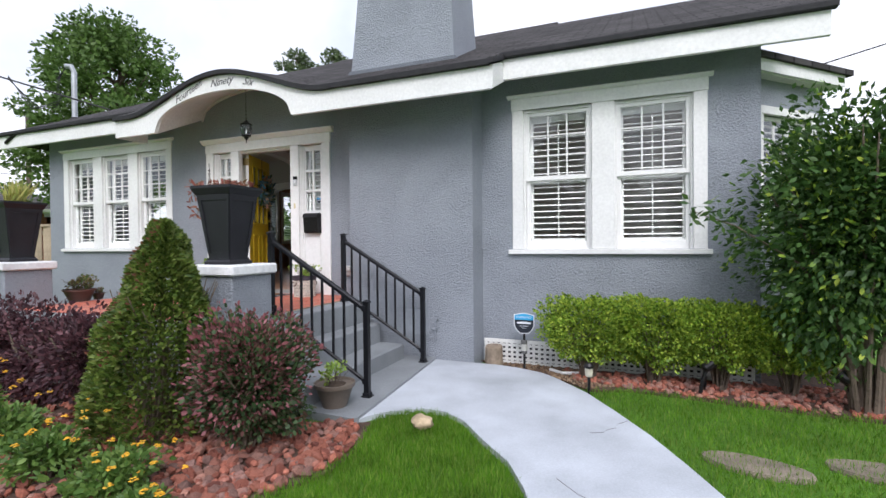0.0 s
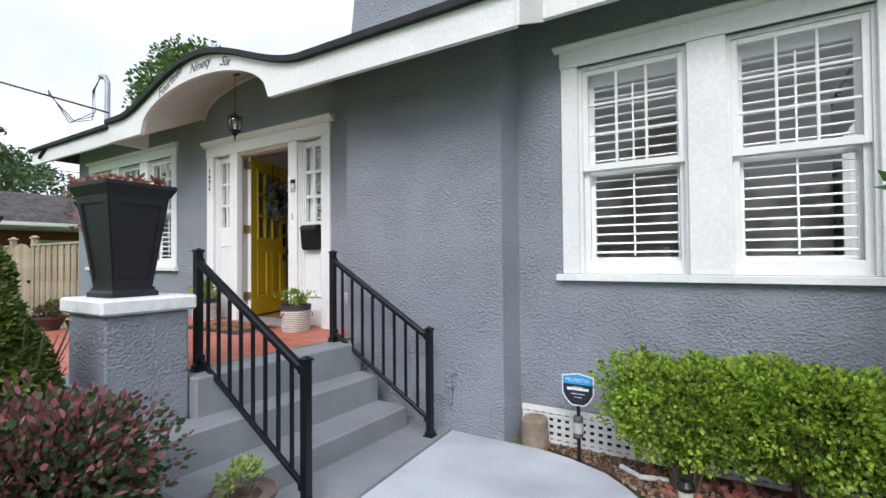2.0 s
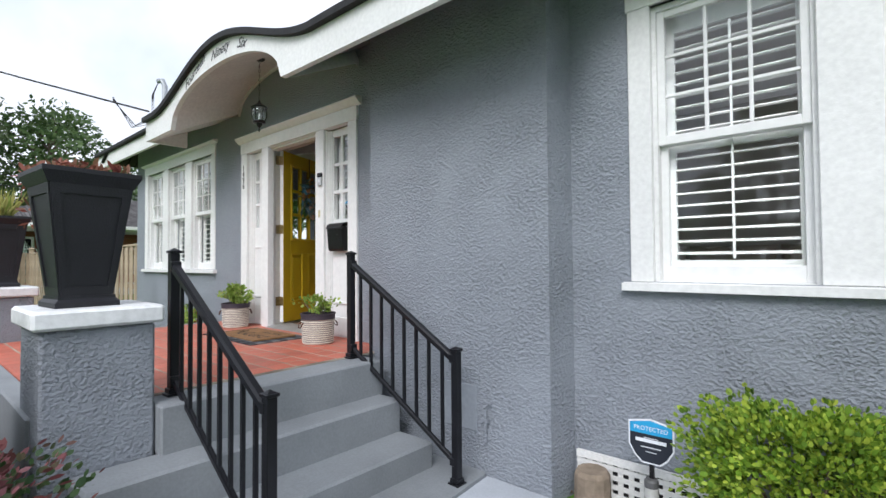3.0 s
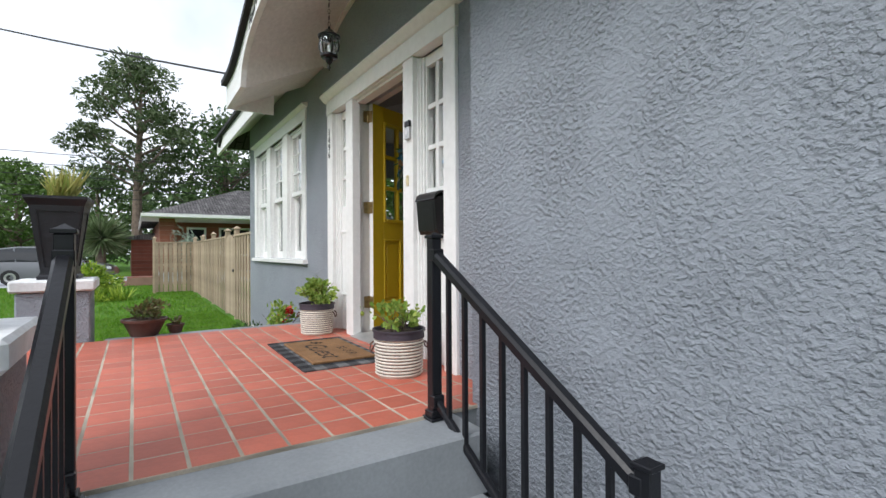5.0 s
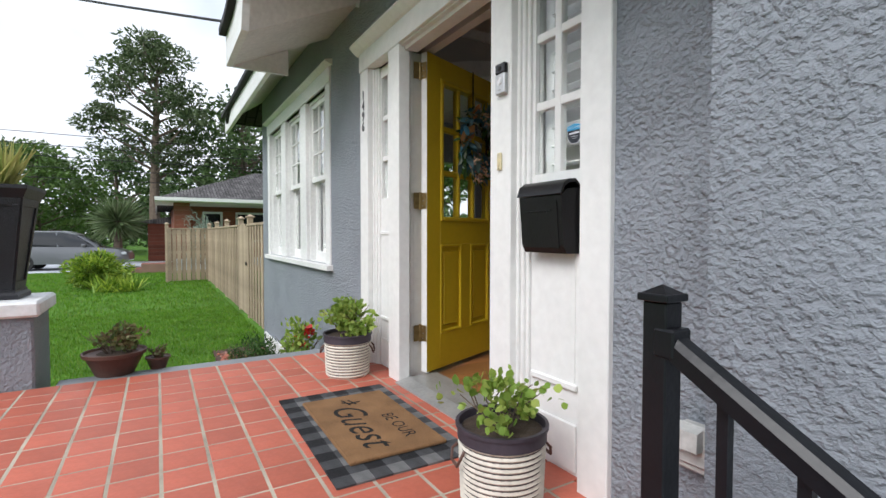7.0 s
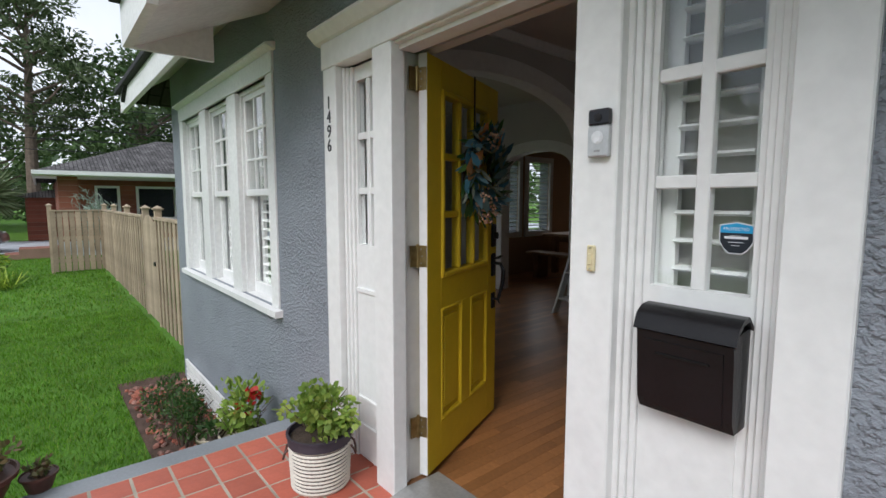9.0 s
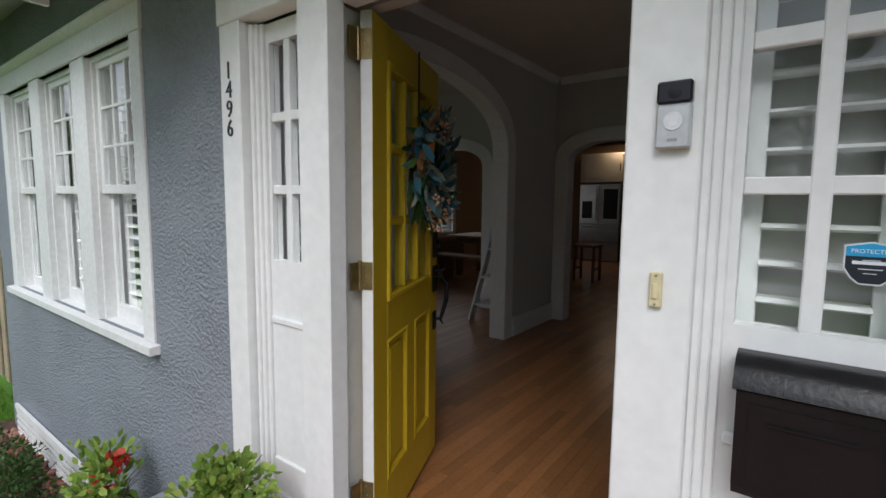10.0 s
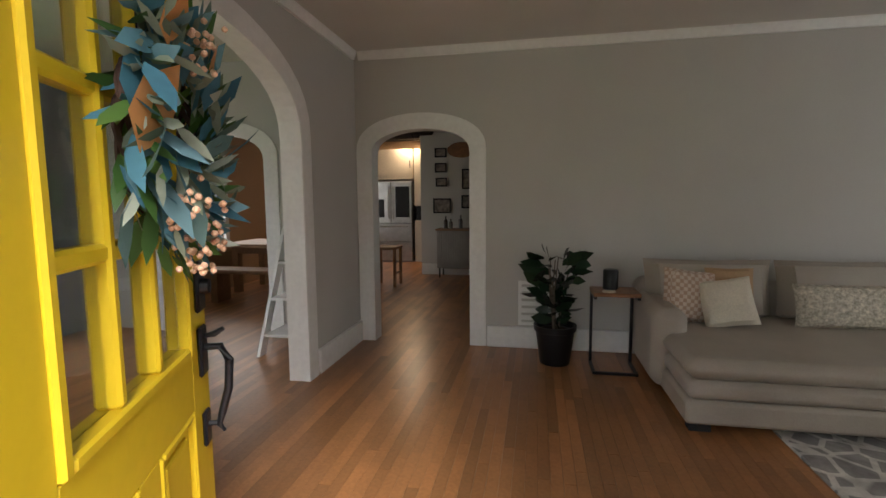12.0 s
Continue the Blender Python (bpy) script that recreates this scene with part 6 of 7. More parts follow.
wing = thing("brick_house", "red brick house wing with a low grey roof", "house")
part("wall", G().box(-44, -35.5, 3.6, 7.0, 0, 2.2), BRICK, wing)
part("roof", G().prism([(3.1, 2.2), (3.1, 2.32), (5.2, 2.7), (7.2, 2.7), (7.2, 2.2)], "x", -44.2, -35.2), ROOF_FAR, wing)
shrub("silver_shrub", "pale silvery-green shrub beside the brick porch", -22.4, 5.6, 900, 0.9, 0.9, 1.1, 1.25, 0.25, 0.03, leafy("silver_leaf", [(0.2, 0.26, 0.2), (0.32, 0.38, 0.32)]), 16, 12, 0.9)

# ---- parked car ----
SILVER = mat("grey_car_paint", (0.2, 0.205, 0.22), 0.28, 0.6, var=0.03, scale=1, fine=0.02, coat=0.6)
CARGLASS = mat("tinted_car_glass", (0.02, 0.022, 0.025), 0.05, var=0.02, spec=0.7)
TYRE = mat("tyre_rubber", (0.02, 0.02, 0.02), 0.85)
car = thing("parked_car", "grey parked sport utility car on the driveway", "car", pose(-29.7, 0.7, 0, 0, 0, 84))


def hull(stations, half, tuck):
    """A shell from side outline stations (x, low z, high z), narrowed towards the top."""
    g = G()
    for x, z0, z1, w in stations:
        g.v += [(x, -w, z0), (x, -w, (z0 + z1) / 2), (x, -w * tuck, z1), (x, w * tuck, z1), (x, w, (z0 + z1) / 2), (x, w, z0)]
    for i in range(len(stations) - 1):
        g.f += [(6 * i + k, 6 * i + (k + 1) % 6, 6 * i + 6 + (k + 1) % 6, 6 * i + 6 + k) for k in range(6)]
    e = 6 * (len(stations) - 1)
    g.f += [(5, 4, 3, 2, 1, 0), (e, e + 1, e + 2, e + 3, e + 4, e + 5)]
    return g


part("body", hull([(-2.32, 0.45, 0.92, 0.78), (-2.2, 0.32, 1.02, 0.86), (-1.4, 0.28, 1.04, 0.92), (0.0, 0.27, 1.02, 0.93), (1.1, 0.27, 1.0, 0.92), (1.9, 0.3, 0.9, 0.88), (2.28, 0.36, 0.74, 0.76), (2.36, 0.42, 0.62, 0.66)], 0.9, 0.94), SILVER, car, smooth=True)
part("cabin", hull([(-2.2, 1.0, 1.08, 0.78), (-1.95, 1.0, 1.58, 0.8), (-1.2, 1.0, 1.68, 0.82), (-0.1, 1.0, 1.68, 0.82), (0.55, 1.0, 1.5, 0.82), (1.2, 0.98, 1.03, 0.8)], 0.8, 0.78), CARGLASS, car, "tinted windows", True)
part("roof", hull([(-2.02, 1.56, 1.62, 0.64), (-1.2, 1.64, 1.72, 0.66), (-0.1, 1.64, 1.72, 0.66), (0.4, 1.53, 1.58, 0.64)], 0.7, 0.92), SILVER, car, smooth=True)
for s in (-1, 1):
    for x0, x1, a in ((0.42, 1.15, 0.0), (-0.35, -0.27, 0), (-1.35, -1.24, 0)):
        z1 = 1.5 if a == 0 and x0 > 0 else 1.66
        part("pillar", G().tube([(x1, s * 0.82, 1.0), (x0, s * 0.655, z1)], 0.035, 6), SILVER, car)
    for x in (-1.42, 1.42):
        wh = part("wheel", G().lathe([(0.2, -0.1), (0.33, -0.11), (0.35, -0.07), (0.35, 0.07), (0.33, 0.11), (0.2, 0.1)], 28, Matrix.Translation((x, s * 0.82, 0.35)) @ Matrix.Rotation(radians(90), 4, "X")), TYRE, car, "black tyre")
        part("rim", G().lathe([(0.21, -0.102), (0.21, 0.102), (0.06, 0.08), (0.03, 0.09)] if s < 0 else [(0.03, -0.09), (0.06, -0.08), (0.21, -0.102), (0.21, 0.102)], 20, Matrix.Translation((x, s * 0.83, 0.35)) @ Matrix.Rotation(radians(90), 4, "X")), STEEL, wh, "metal rim")
    part("tail_light", G().box(-2.3, -2.12, s * 0.78 - 0.1, s * 0.78 + 0.1, 0.86, 1.0, 0.02), mat("red_lens", (0.35, 0.01, 0.01), 0.2), car, "red tail light")
    part("headlight", G().box(2.05, 2.25, s * 0.72 - 0.1, s * 0.72 + 0.1, 0.66, 0.78, 0.02), mat("clear_lens", (0.6, 0.62, 0.65), 0.1), car, "clear headlight")
    part("mirror", G().box(0.6, 0.75, s * 0.98 - 0.09, s * 0.98 + 0.09, 1.02, 1.15, 0.03), SILVER, car)

# ---- trees ----
def tree(name, label, x, y, h, trunk_r, clumps, leaf, nleaf, L, W, seed, bark=BARK, crown=(0.35, 1.0), spread=3.0, drop=0.0):
    rng = np.random.default_rng(seed)
    tr = thing(name, label, "tree", pose(x, y, -0.05))
    top = Vector((rng.uniform(-0.4, 0.4), rng.uniform(-0.4, 0.4), h * 0.93))
    pts = [Vector((0, 0, 0)), Vector((0.1, 0.05, h * 0.3)), Vector((top.x * 0.5, top.y * 0.5, h * 0.6)), top]
    part("trunk", G().tube(pts, [trunk_r, trunk_r * 0.8, trunk_r * 0.5, trunk_r * 0.1], 10), bark, tr)
    limbs, P, out = G(), [], []
    for k in range(clumps):
        f = crown[0] + (crown[1] - crown[0]) * (k + rng.uniform(0, 1)) / clumps
        a = k * 2.4 + rng.uniform(-0.5, 0.5)
        shape = math.sin(math.pi * min(1, max(0.06, (f - crown[0] + 0.12) / (1.12 - crown[0])))) ** 0.7
        r = spread * shape * rng.uniform(0.45, 1.0)
        c = Vector((r * math.cos(a), r * math.sin(a), h * f))
        b = Vector((0.08, 0.05, max(h * 0.2, h * f - r * 0.45 - 0.5)))
        limbs.tube([b, b.lerp(c, 0.55) + Vector((0, 0, -0.1 * r * 0.4)), c], [trunk_r * 0.3, trunk_r * 0.18, trunk_r * 0.05], 6)
        m = nleaf // clumps
        cr = spread * rng.uniform(0.24, 0.42)
        d = unit(m, rng) * (cr * rng.uniform(0.2, 1, (m, 1)) ** 0.5) * np.array([1, 1, 0.55])
        P.append(np.array(c) + d)
        out.append(d / (np.linalg.norm(d, axis=1, keepdims=True) + 1e-6))
    tagged(part("limbs", limbs, bark, tr), kind="stuff")
    P, out = np.concatenate(P), np.concatenate(out)
    A, Bv = leaves(rng, P, out, L, W, 0.9, drop)
    quads("crown", P, A, Bv, leaf, tr)
    return tr


OAKLEAF = leafy("oak_leaf", [(0.045, 0.085, 0.03), (0.08, 0.14, 0.045), (0.13, 0.19, 0.07)])
PINELEAF = leafy("pine_needles", [(0.05, 0.085, 0.035), (0.09, 0.13, 0.05), (0.13, 0.165, 0.08)])
MIDLEAF = leafy("mid_green_leaf", [(0.05, 0.1, 0.02), (0.085, 0.16, 0.03), (0.13, 0.21, 0.05)])
tree("pine_tree", "tall open-crowned pine beyond the brick house", -45, 3.9, 16.2, 0.42, 30, PINELEAF, 9000, 0.4, 0.14, 1, PINEBARK, (0.45, 1.0), 4.8)
tree("oak_tree", "broad dark green tree beyond the brick house", -46, 10.5, 12.8, 0.45, 40, OAKLEAF, 8000, 0.4, 0.2, 2, BARK, (0.25, 1.0), 5.6)
tree("oak_tree", "broad dark green tree beyond the brick house", -52, 15.5, 10.5, 0.45, 36, OAKLEAF, 7000, 0.42, 0.2, 3, BARK, (0.3, 1.0), 6.0)
tree("street_tree", "green street tree beside the road", -46, -3.2, 7.6, 0.26, 34, MIDLEAF, 7000, 0.32, 0.16, 4, BARK, (0.22, 1.0), 4.2)
tree("street_tree", "green street tree beside the road", -40, -10.5, 8.6, 0.3, 34, MIDLEAF, 7000, 0.32, 0.16, 5, BARK, (0.22, 1.0), 4.4)
tree("street_tree", "green tree among others beyond the driveway", -55, 1.0, 8.8, 0.3, 34, OAKLEAF, 6500, 0.4, 0.2, 6, BARK, (0.12, 1.0), 5.4)
tree("street_tree", "green tree among others beyond the driveway", -60, -7.5, 9.5, 0.3, 34, OAKLEAF, 6500, 0.42, 0.2, 17, BARK, (0.12, 1.0), 6.0)
tree("garden_tree", "leafy green tree behind the house", -21.8, 14.8, 11.3, 0.32, 60, MIDLEAF, 24000, 0.24, 0.13, 7, BARK, (0.3, 1.0), 3.9)
tree("pine_tree", "distant pine rising over the roof", -30.5, 39, 20.3, 0.4, 26, PINELEAF, 5000, 0.4, 0.14, 8, PINEBARK, (0.6, 1.0), 3.4)
tree("pine_tree", "distant pine rising over the roof", -26.5, 39, 19.6, 0.4, 26, PINELEAF, 5000, 0.4, 0.14, 18, PINEBARK, (0.6, 1.0), 3.0)
tree("garden_tree", "leafy green tree behind the tall shrub", 6.2, 9.0, 5.0, 0.15, 30, MIDLEAF, 7000, 0.16, 0.08, 9, BARK, (0.2, 1.0), 2.0)
# across the street, behind the walker
for i, (x, y, h) in enumerate(((-16, -24, 9), (-4, -27, 11), (8, -25, 8), (20, -22, 10), (-30, -23, 10))):
    tree("street_tree", "green tree across the street", x, y, h, 0.3, 24, OAKLEAF, 2600, 0.6, 0.3, 200 + i, BARK, (0.2, 1.0), 4.5)

rng = np.random.default_rng(19)
palm = thing("palm", "small shaggy fan palm beyond the car", "palm", pose(-34.5, 2.2, 0))
part("trunk", G().tube([(0, 0, 0), (0.05, 0, 1.2), (0.0, 0, 2.3)], [0.24, 0.2, 0.22], 10), BARK, palm)
n = 900
ang, el = rng.uniform(0, 6.28, n), rng.uniform(-0.9, 1.2, n)
d = np.stack([np.cos(ang) * np.cos(el), np.sin(ang) * np.cos(el), np.sin(el)], 1)
s = np.cross(d, unit(n, rng))
L = rng.uniform(0.5, 1.0, (n, 1))
quads("fronds", np.array([0, 0, 2.3]) + d * L * 1.0, d * L * 0.75, s / np.linalg.norm(s, axis=1, keepdims=True) * 0.04, leafy("palm_frond", [(0.08, 0.13, 0.05), (0.15, 0.21, 0.09), (0.2, 0.24, 0.13)]), palm)
# far belt of woods
rng = np.random.default_rng(29)
n = 16000
a = rng.uniform(0, 6.28, n)
R = rng.uniform(68, 95, n)
hh = 6.5 + 2.5 * np.sin(a * 7) + 2.0 * np.sin(a * 17 + 1)
P = np.stack([R * np.cos(a), R * np.sin(a), rng.uniform(0, 1, n) ** 0.8 * hh], 1)
A, Bv = leaves(rng, P, unit(n, rng), 1.7, 1.0, 0.5)
quads("far_woods", P, A, Bv, OAKLEAF, label="distant belt of dark green trees", kind="stuff", category="woods")

# ---- wires and mast ----
GALV = mat("galvanised", (0.42, 0.44, 0.46), 0.45, 0.6, var=0.12, scale=8)
WIRE = mat("black_wire", (0.02, 0.02, 0.022), 0.6)
mast = thing("service_mast", "galvanised electric service mast on the roof with looped cables", "mast", pose(-9.35, 5.75, 0))
part("pipe", G().tube([(0, 0, 3.2), (0, 0, 4.62), (-0.03, -0.03, 4.72), (-0.13, -0.06, 4.73)], 0.045, 12), GALV, mast)
part("boot", G().lathe([(0.13, 3.62), (0.07, 3.75), (0.05, 3.78)], 14), DRIP, mast)
for k in range(3):
    part("cable", G().tube([(-0.13, -0.06, 4.72), (-0.25 - 0.04 * k, -0.1, 4.5), (-0.22 - 0.06 * k, -0.1, 4.1 - 0.06 * k), (-0.55 - 0.1 * k, -0.3, 3.95), (-0.95, -0.55, 4.45 + 0.03 * k)], 0.008, 5), WIRE, mast)


def wire(name, label, a, b, sag, r):
    a, b = Vector(a), Vector(b)
    pts = [a.lerp(b, t / 14) - Vector((0, 0, sag * 4 * (t / 14) * (1 - t / 14))) for t in range(15)]
    return tagged(part(name, G().tube(pts, r, 5), WIRE), label, "cable")


wire("service_cable", "black overhead service cable running to the roof", (-6.75, 4.68, 3.36), (-26, -8.6, 11.4), 0.35, 0.012)
for k in range(5):
    wire("power_line", "thin overhead power line", (-37 - k * 0.5, -40, 7.6 - 0.55 * k), (-34 - k * 0.5, 45, 7.4 - 0.55 * k), 0.5, 0.02)
wire("power_line", "thin overhead cable past the corner of the house", (2.2, 9.5, 4.0), (16, 14, 9.0), 0.2, 0.012)
pole = thing("utility_pole", "weathered wooden utility pole with a street lamp arm", "pole", pose(-31.5, 16.5, 0))
part("pole", G().tube([(0, 0, 0), (0, 0, 9.4)], [0.16, 0.11], 10), BARK, pole)
part("arm", G().tube([(0, 0, 8.6), (-0.8, -0.6, 9.4), (-1.6, -1.2, 9.5)], 0.035, 6), GALV, pole)
part("lamp_head", G().lathe([(0.05, 0.1), (0.16, 0.05), (0.14, -0.06)], 12, Matrix.Translation((-1.7, -1.3, 9.46))), GALV, pole)

# ---- stones in the beds ----
LAVA = tint(mat("red_lava_rock", (0.3, 0.1, 0.07), 0.95, var=0.2, scale=30, bump=0.006, bscale=90, fine=0.2), [(0.17, 0.06, 0.045), (0.3, 0.1, 0.065), (0.4, 0.15, 0.1), (0.22, 0.13, 0.11), (0.38, 0.19, 0.14)], "object")
LAVA_I = tint(mat("red_lava_gravel", (0.3, 0.1, 0.07), 0.95, var=0.2, scale=30, bump=0.006, bscale=90, fine=0.2), [(0.17, 0.06, 0.045), (0.3, 0.1, 0.065), (0.4, 0.15, 0.1), (0.22, 0.13, 0.11), (0.38, 0.19, 0.14)])


def rock(rng):
    """A rough lump: a small sphere of few faces, pushed about."""
    v = [(0, 0, 1), (0, 0, -1)] + [(math.cos(a) * math.cos(e), math.sin(a) * math.cos(e), math.sin(e)) for e in (-0.5, 0.5) for a in [i * math.pi / 3 + (0.5 if e > 0 else 0) for i in range(6)]]
    v = [tuple(c * rng.uniform(0.7, 1.2) * s for c, s in zip(p, (1, 0.8, 0.6))) for p in v]
    f = [(0, 8 + i, 8 + (i + 1) % 6) for i in range(6)] + [(1, 2 + (i + 1) % 6, 2 + i) for i in range(6)]
    f += [(2 + i, 2 + (i + 1) % 6, 8 + i) for i in range(6)] + [(2 + (i + 1) % 6, 8 + (i + 1) % 6, 8 + i) for i in range(6)]
    return v, f


def inside(poly, x, y):
    c = np.zeros(len(x), bool)
    for (x0, y0), (x1, y1) in zip(poly, poly[1:] + poly[:1]):
        hit = ((y0 > y) != (y1 > y)) & (x < (x1 - x0) * (y - y0) / (y1 - y0 + 1e-12) + x0)
        c ^= hit
    return c


def scatter(poly, n, rng):
    xs_, ys_ = [p[0] for p in poly], [p[1] for p in poly]
    x, y = rng.uniform(min(xs_), max(xs_), n * 4), rng.uniform(min(ys_), max(ys_), n * 4)
    k = np.where(inside(poly, x, y))[0][:n]
    return x[k], y[k]


rng = np.random.default_rng(51)
forms = []
for k in range(8):
    g = G()
    g.add(*rock(rng))
    forms.append(g)
rock_meshes = [g.mesh("rock", LAVA) for g in forms]
NEAR = [(-2.5, 3.0), (-1.95, 2.98), (-1.62, 3.1), (-1.45, 2.75), (-1.43, 2.4), (-1.62, 1.95), (-2.2, 1.45), (-2.6, 1.9)]
bed = thing("rock_bed", "loose bed of red lava stones round the shrubs", "stones", kind="structure")
px_, py_ = scatter(NEAR, 300, rng)
for x, y in zip(px_, py_):
    r = rng.uniform(0.028, 0.06)
    part("rock", rock_meshes[rng.integers(0, 8)], LAVA, bed, at=pose(x, y, 0.006 + r * 0.45, rng.uniform(0, 40), rng.uniform(0, 40), rng.uniform(0, 360)) @ Matrix.Scale(r, 4))


def gravel(poly, n, lo, hi, label, material, rng):
    g = G()
    for x, y in zip(*scatter(poly, n, rng)):
        f = forms[rng.integers(0, 8)]
        r = rng.uniform(lo, hi)
        g.add(f.v, f.f, pose(x, y, 0.006 + r * 0.4, rng.uniform(0, 40), rng.uniform(0, 40), rng.uniform(0, 360)) @ Matrix.Scale(r, 4))
    tagged(part("stones", g, material, closed=False), label, "stones", kind="stuff")


gravel(NEAR, 700, 0.02, 0.045, "small red lava stones between larger ones", LAVA_I, rng)
gravel([(-5.2, 2.9), (-2.5, 2.95), (-2.5, 1.5), (-3.2, 1.0), (-5.2, 1.0)], 1100, 0.025, 0.05, "red lava stones under the shrubs", LAVA_I, rng)
gravel([(-0.25, 4.85), (0.25, 4.75), (1.3, 4.63), (2.9, 4.5), (2.9, 5.3), (1.3, 5.3), (-0.4, 5.2)], 800, 0.02, 0.048, "dark red stones along the house wall", LAVA_I, rng)
gravel([(-9.3, 5.33), (-9.3, 4.75), (-6.4, 4.8), (-6.4, 5.33)], 500, 0.022, 0.045, "red stones in the side bed", LAVA_I, rng)
CHIP = tint(mat("wood_chip", (0.2, 0.13, 0.08), 0.95, var=0.2, scale=20), [(0.1, 0.06, 0.035), (0.22, 0.14, 0.085), (0.32, 0.24, 0.16)])
gravel([(-1.4, 5.33), (-0.62, 5.06), (-0.1, 4.62), (0.2, 4.8), (-0.1, 5.3)], 700, 0.008, 0.02, "brown leaf litter and chips by the wall", CHIP, rng)

# ---- grass ----
BLADE = leafy("grass_blade", [(0.06, 0.16, 0.01), (0.095, 0.23, 0.014), (0.14, 0.29, 0.022), (0.21, 0.28, 0.06)], 0.6, 0.15, 0.3)


def grass(name, poly, n, lo, hi, w, seed, label):
    rng = np.random.default_rng(seed)
    x, y = scatter(poly, n, rng)
    n = len(x)
    h = rng.uniform(lo, hi, (n, 1))
    d = np.stack([rng.normal(0, 0.35, n), rng.normal(0, 0.35, n), np.ones(n)], 1)
    d /= np.linalg.norm(d, axis=1, keepdims=True)
    s = np.cross(d, unit(n, rng))
    s /= np.linalg.norm(s, axis=1, keepdims=True)
    quads(name, np.stack([x, y, np.full(n, -0.012)], 1) + d * h / 2, d * h / 2, s * w, BLADE, label=label, kind="stuff", category="grass")


TIP = [(-1.58, 3.28), (-1.45, 3.43), (-1.30, 3.53), (-1.11, 3.525), (-0.91, 3.40), (-0.68, 3.12), (-0.42, 2.84), (-0.26, 2.56), (-0.21, 2.4), (-0.18, 1.2), (-2.2, 1.2), (-1.62, 1.9), (-1.42, 2.4), (-1.44, 2.75)]
RIGHT = [(-0.12, 4.56), (0.22, 3.98), (0.44, 3.60), (0.64, 3.18), (0.78, 2.86), (0.97, 2.2), (1.07, 1.2), (4.5, 1.2), (4.5, 4.4), (2.9, 4.5), (1.3, 4.63), (0.3, 4.74)]
grass("grass", TIP, 30000, 0.035, 0.085, 0.0022, 61, "bright green lawn grass")
grass("grass", RIGHT, 42000, 0.03, 0.085, 0.0025, 62, "bright green lawn grass")
grass("grass", [(-14, 5.5), (-9.5, 5.5), (-9.5, 4.7), (-6.4, 4.72), (-6.4, 3.7), (-6.7, 2.8), (-9, 1.0), (-14, -1)], 60000, 0.03, 0.07, 0.004, 63, "bright green lawn grass")
grass("grass", [(-27, 5.5), (-14, 5.5), (-14, -1), (-27, -6)], 40000, 0.04, 0.09, 0.008, 64, "bright green lawn grass")


# ---- added fill lamps indoors near the windows, and the lit kitchen ----
def fill_lamp(name, m, w, h, power):
    lamp = new(name, bpy.data.lights.new(name, "AREA"))
    lamp.data.shape, lamp.data.size, lamp.data.size_y, lamp.data.energy, lamp.data.color = "RECTANGLE", w, h, power, (1.0, 0.98, 0.95)
    lamp.matrix_world = m
    return lamp


# unseen area lamps that brighten the rooms beyond the daylight through the shutters
fill_lamp("fill_lamp_bay", look((1.145, 7.9, 2.05), (-3, 7.9, 2.05)), 1.6, 1.4, 2.7)
fill_lamp("fill_lamp_front", look((-0.02, 5.72, 2.1), (-0.02, 9, 1.2)), 2.2, 1.5, 2.0)
fill_lamp("fill_lamp_dining", look((-7.7, 5.68, 2.1), (-7.7, 9, 1.2)), 2.4, 1.4, 1.6)
fill_lamp("fill_lamp_kitchen", look((-9.1, 12.4, 2.1), (-5, 12.4, 1.5)), 2.2, 1.3, 2.0)

shell = thing("kitchen_window", "white shuttered kitchen window", "window", kind="structure")
for y0, y1 in ((10.35, 10.95), (11.22, 11.85)):
    part("casing", G().box(-9.2, -9.16, y0 - 0.09, y0, 1.4, 2.9).box(-9.2, -9.16, y1, y1 + 0.09, 1.4, 2.9).box(-9.2, -9.16, y0, y1, 2.8, 2.9).box(-9.2, -9.16, y0, y1, 1.4, 1.5), WHITE, shell)
    z = 1.53
    while z < 2.8:
        part("louvre", LOUVRE_MESH, WHITE, shell, at=Matrix.Translation((-9.24, (y0 + y1) / 2, z)) @ Matrix.Rotation(radians(90), 4, "Z") @ Matrix.Diagonal((y1 - y0, 1, 1, 1)))
        z += 0.075

down = thing("ceiling_light", "round recessed kitchen ceiling light, switched on", "ceiling light", pose(-7.1, 15.38, CEIL - 0.012))
part("ring", G().lathe([(0.06, 0.0), (0.085, 0.004), (0.09, 0.012), (0.06, 0.012)], 24), WHITE, down)
GLOW = bpy.data.materials.new("lit_lens")
GLOW.use_nodes = True
GLOW.node_tree.nodes["Principled BSDF"].inputs["Emission Color"].default_value = (1, 0.72, 0.42, 1)
GLOW.node_tree.nodes["Principled BSDF"].inputs["Emission Strength"].default_value = 4
part("lens", G().lathe([(0.06, 0.004), (0.0, 0.003)], 24), GLOW, down, "glowing lens")
kl = new("kitchen_lamp", bpy.data.lights.new("kitchen_lamp", "AREA"))
kl.data.shape, kl.data.size, kl.data.energy, kl.data.color = "DISK", 0.12, 4.5, (1, 0.72, 0.45)
kl.matrix_world = look((-7.1, 15.38, CEIL - 0.03), (-7.1, 15.38, 0))

# ---- living room ----
LEATHER = mat("taupe_leather", (0.36, 0.32, 0.27), 0.42, var=0.1, scale=3, bump=0.0015, bscale=120, fine=0.04)


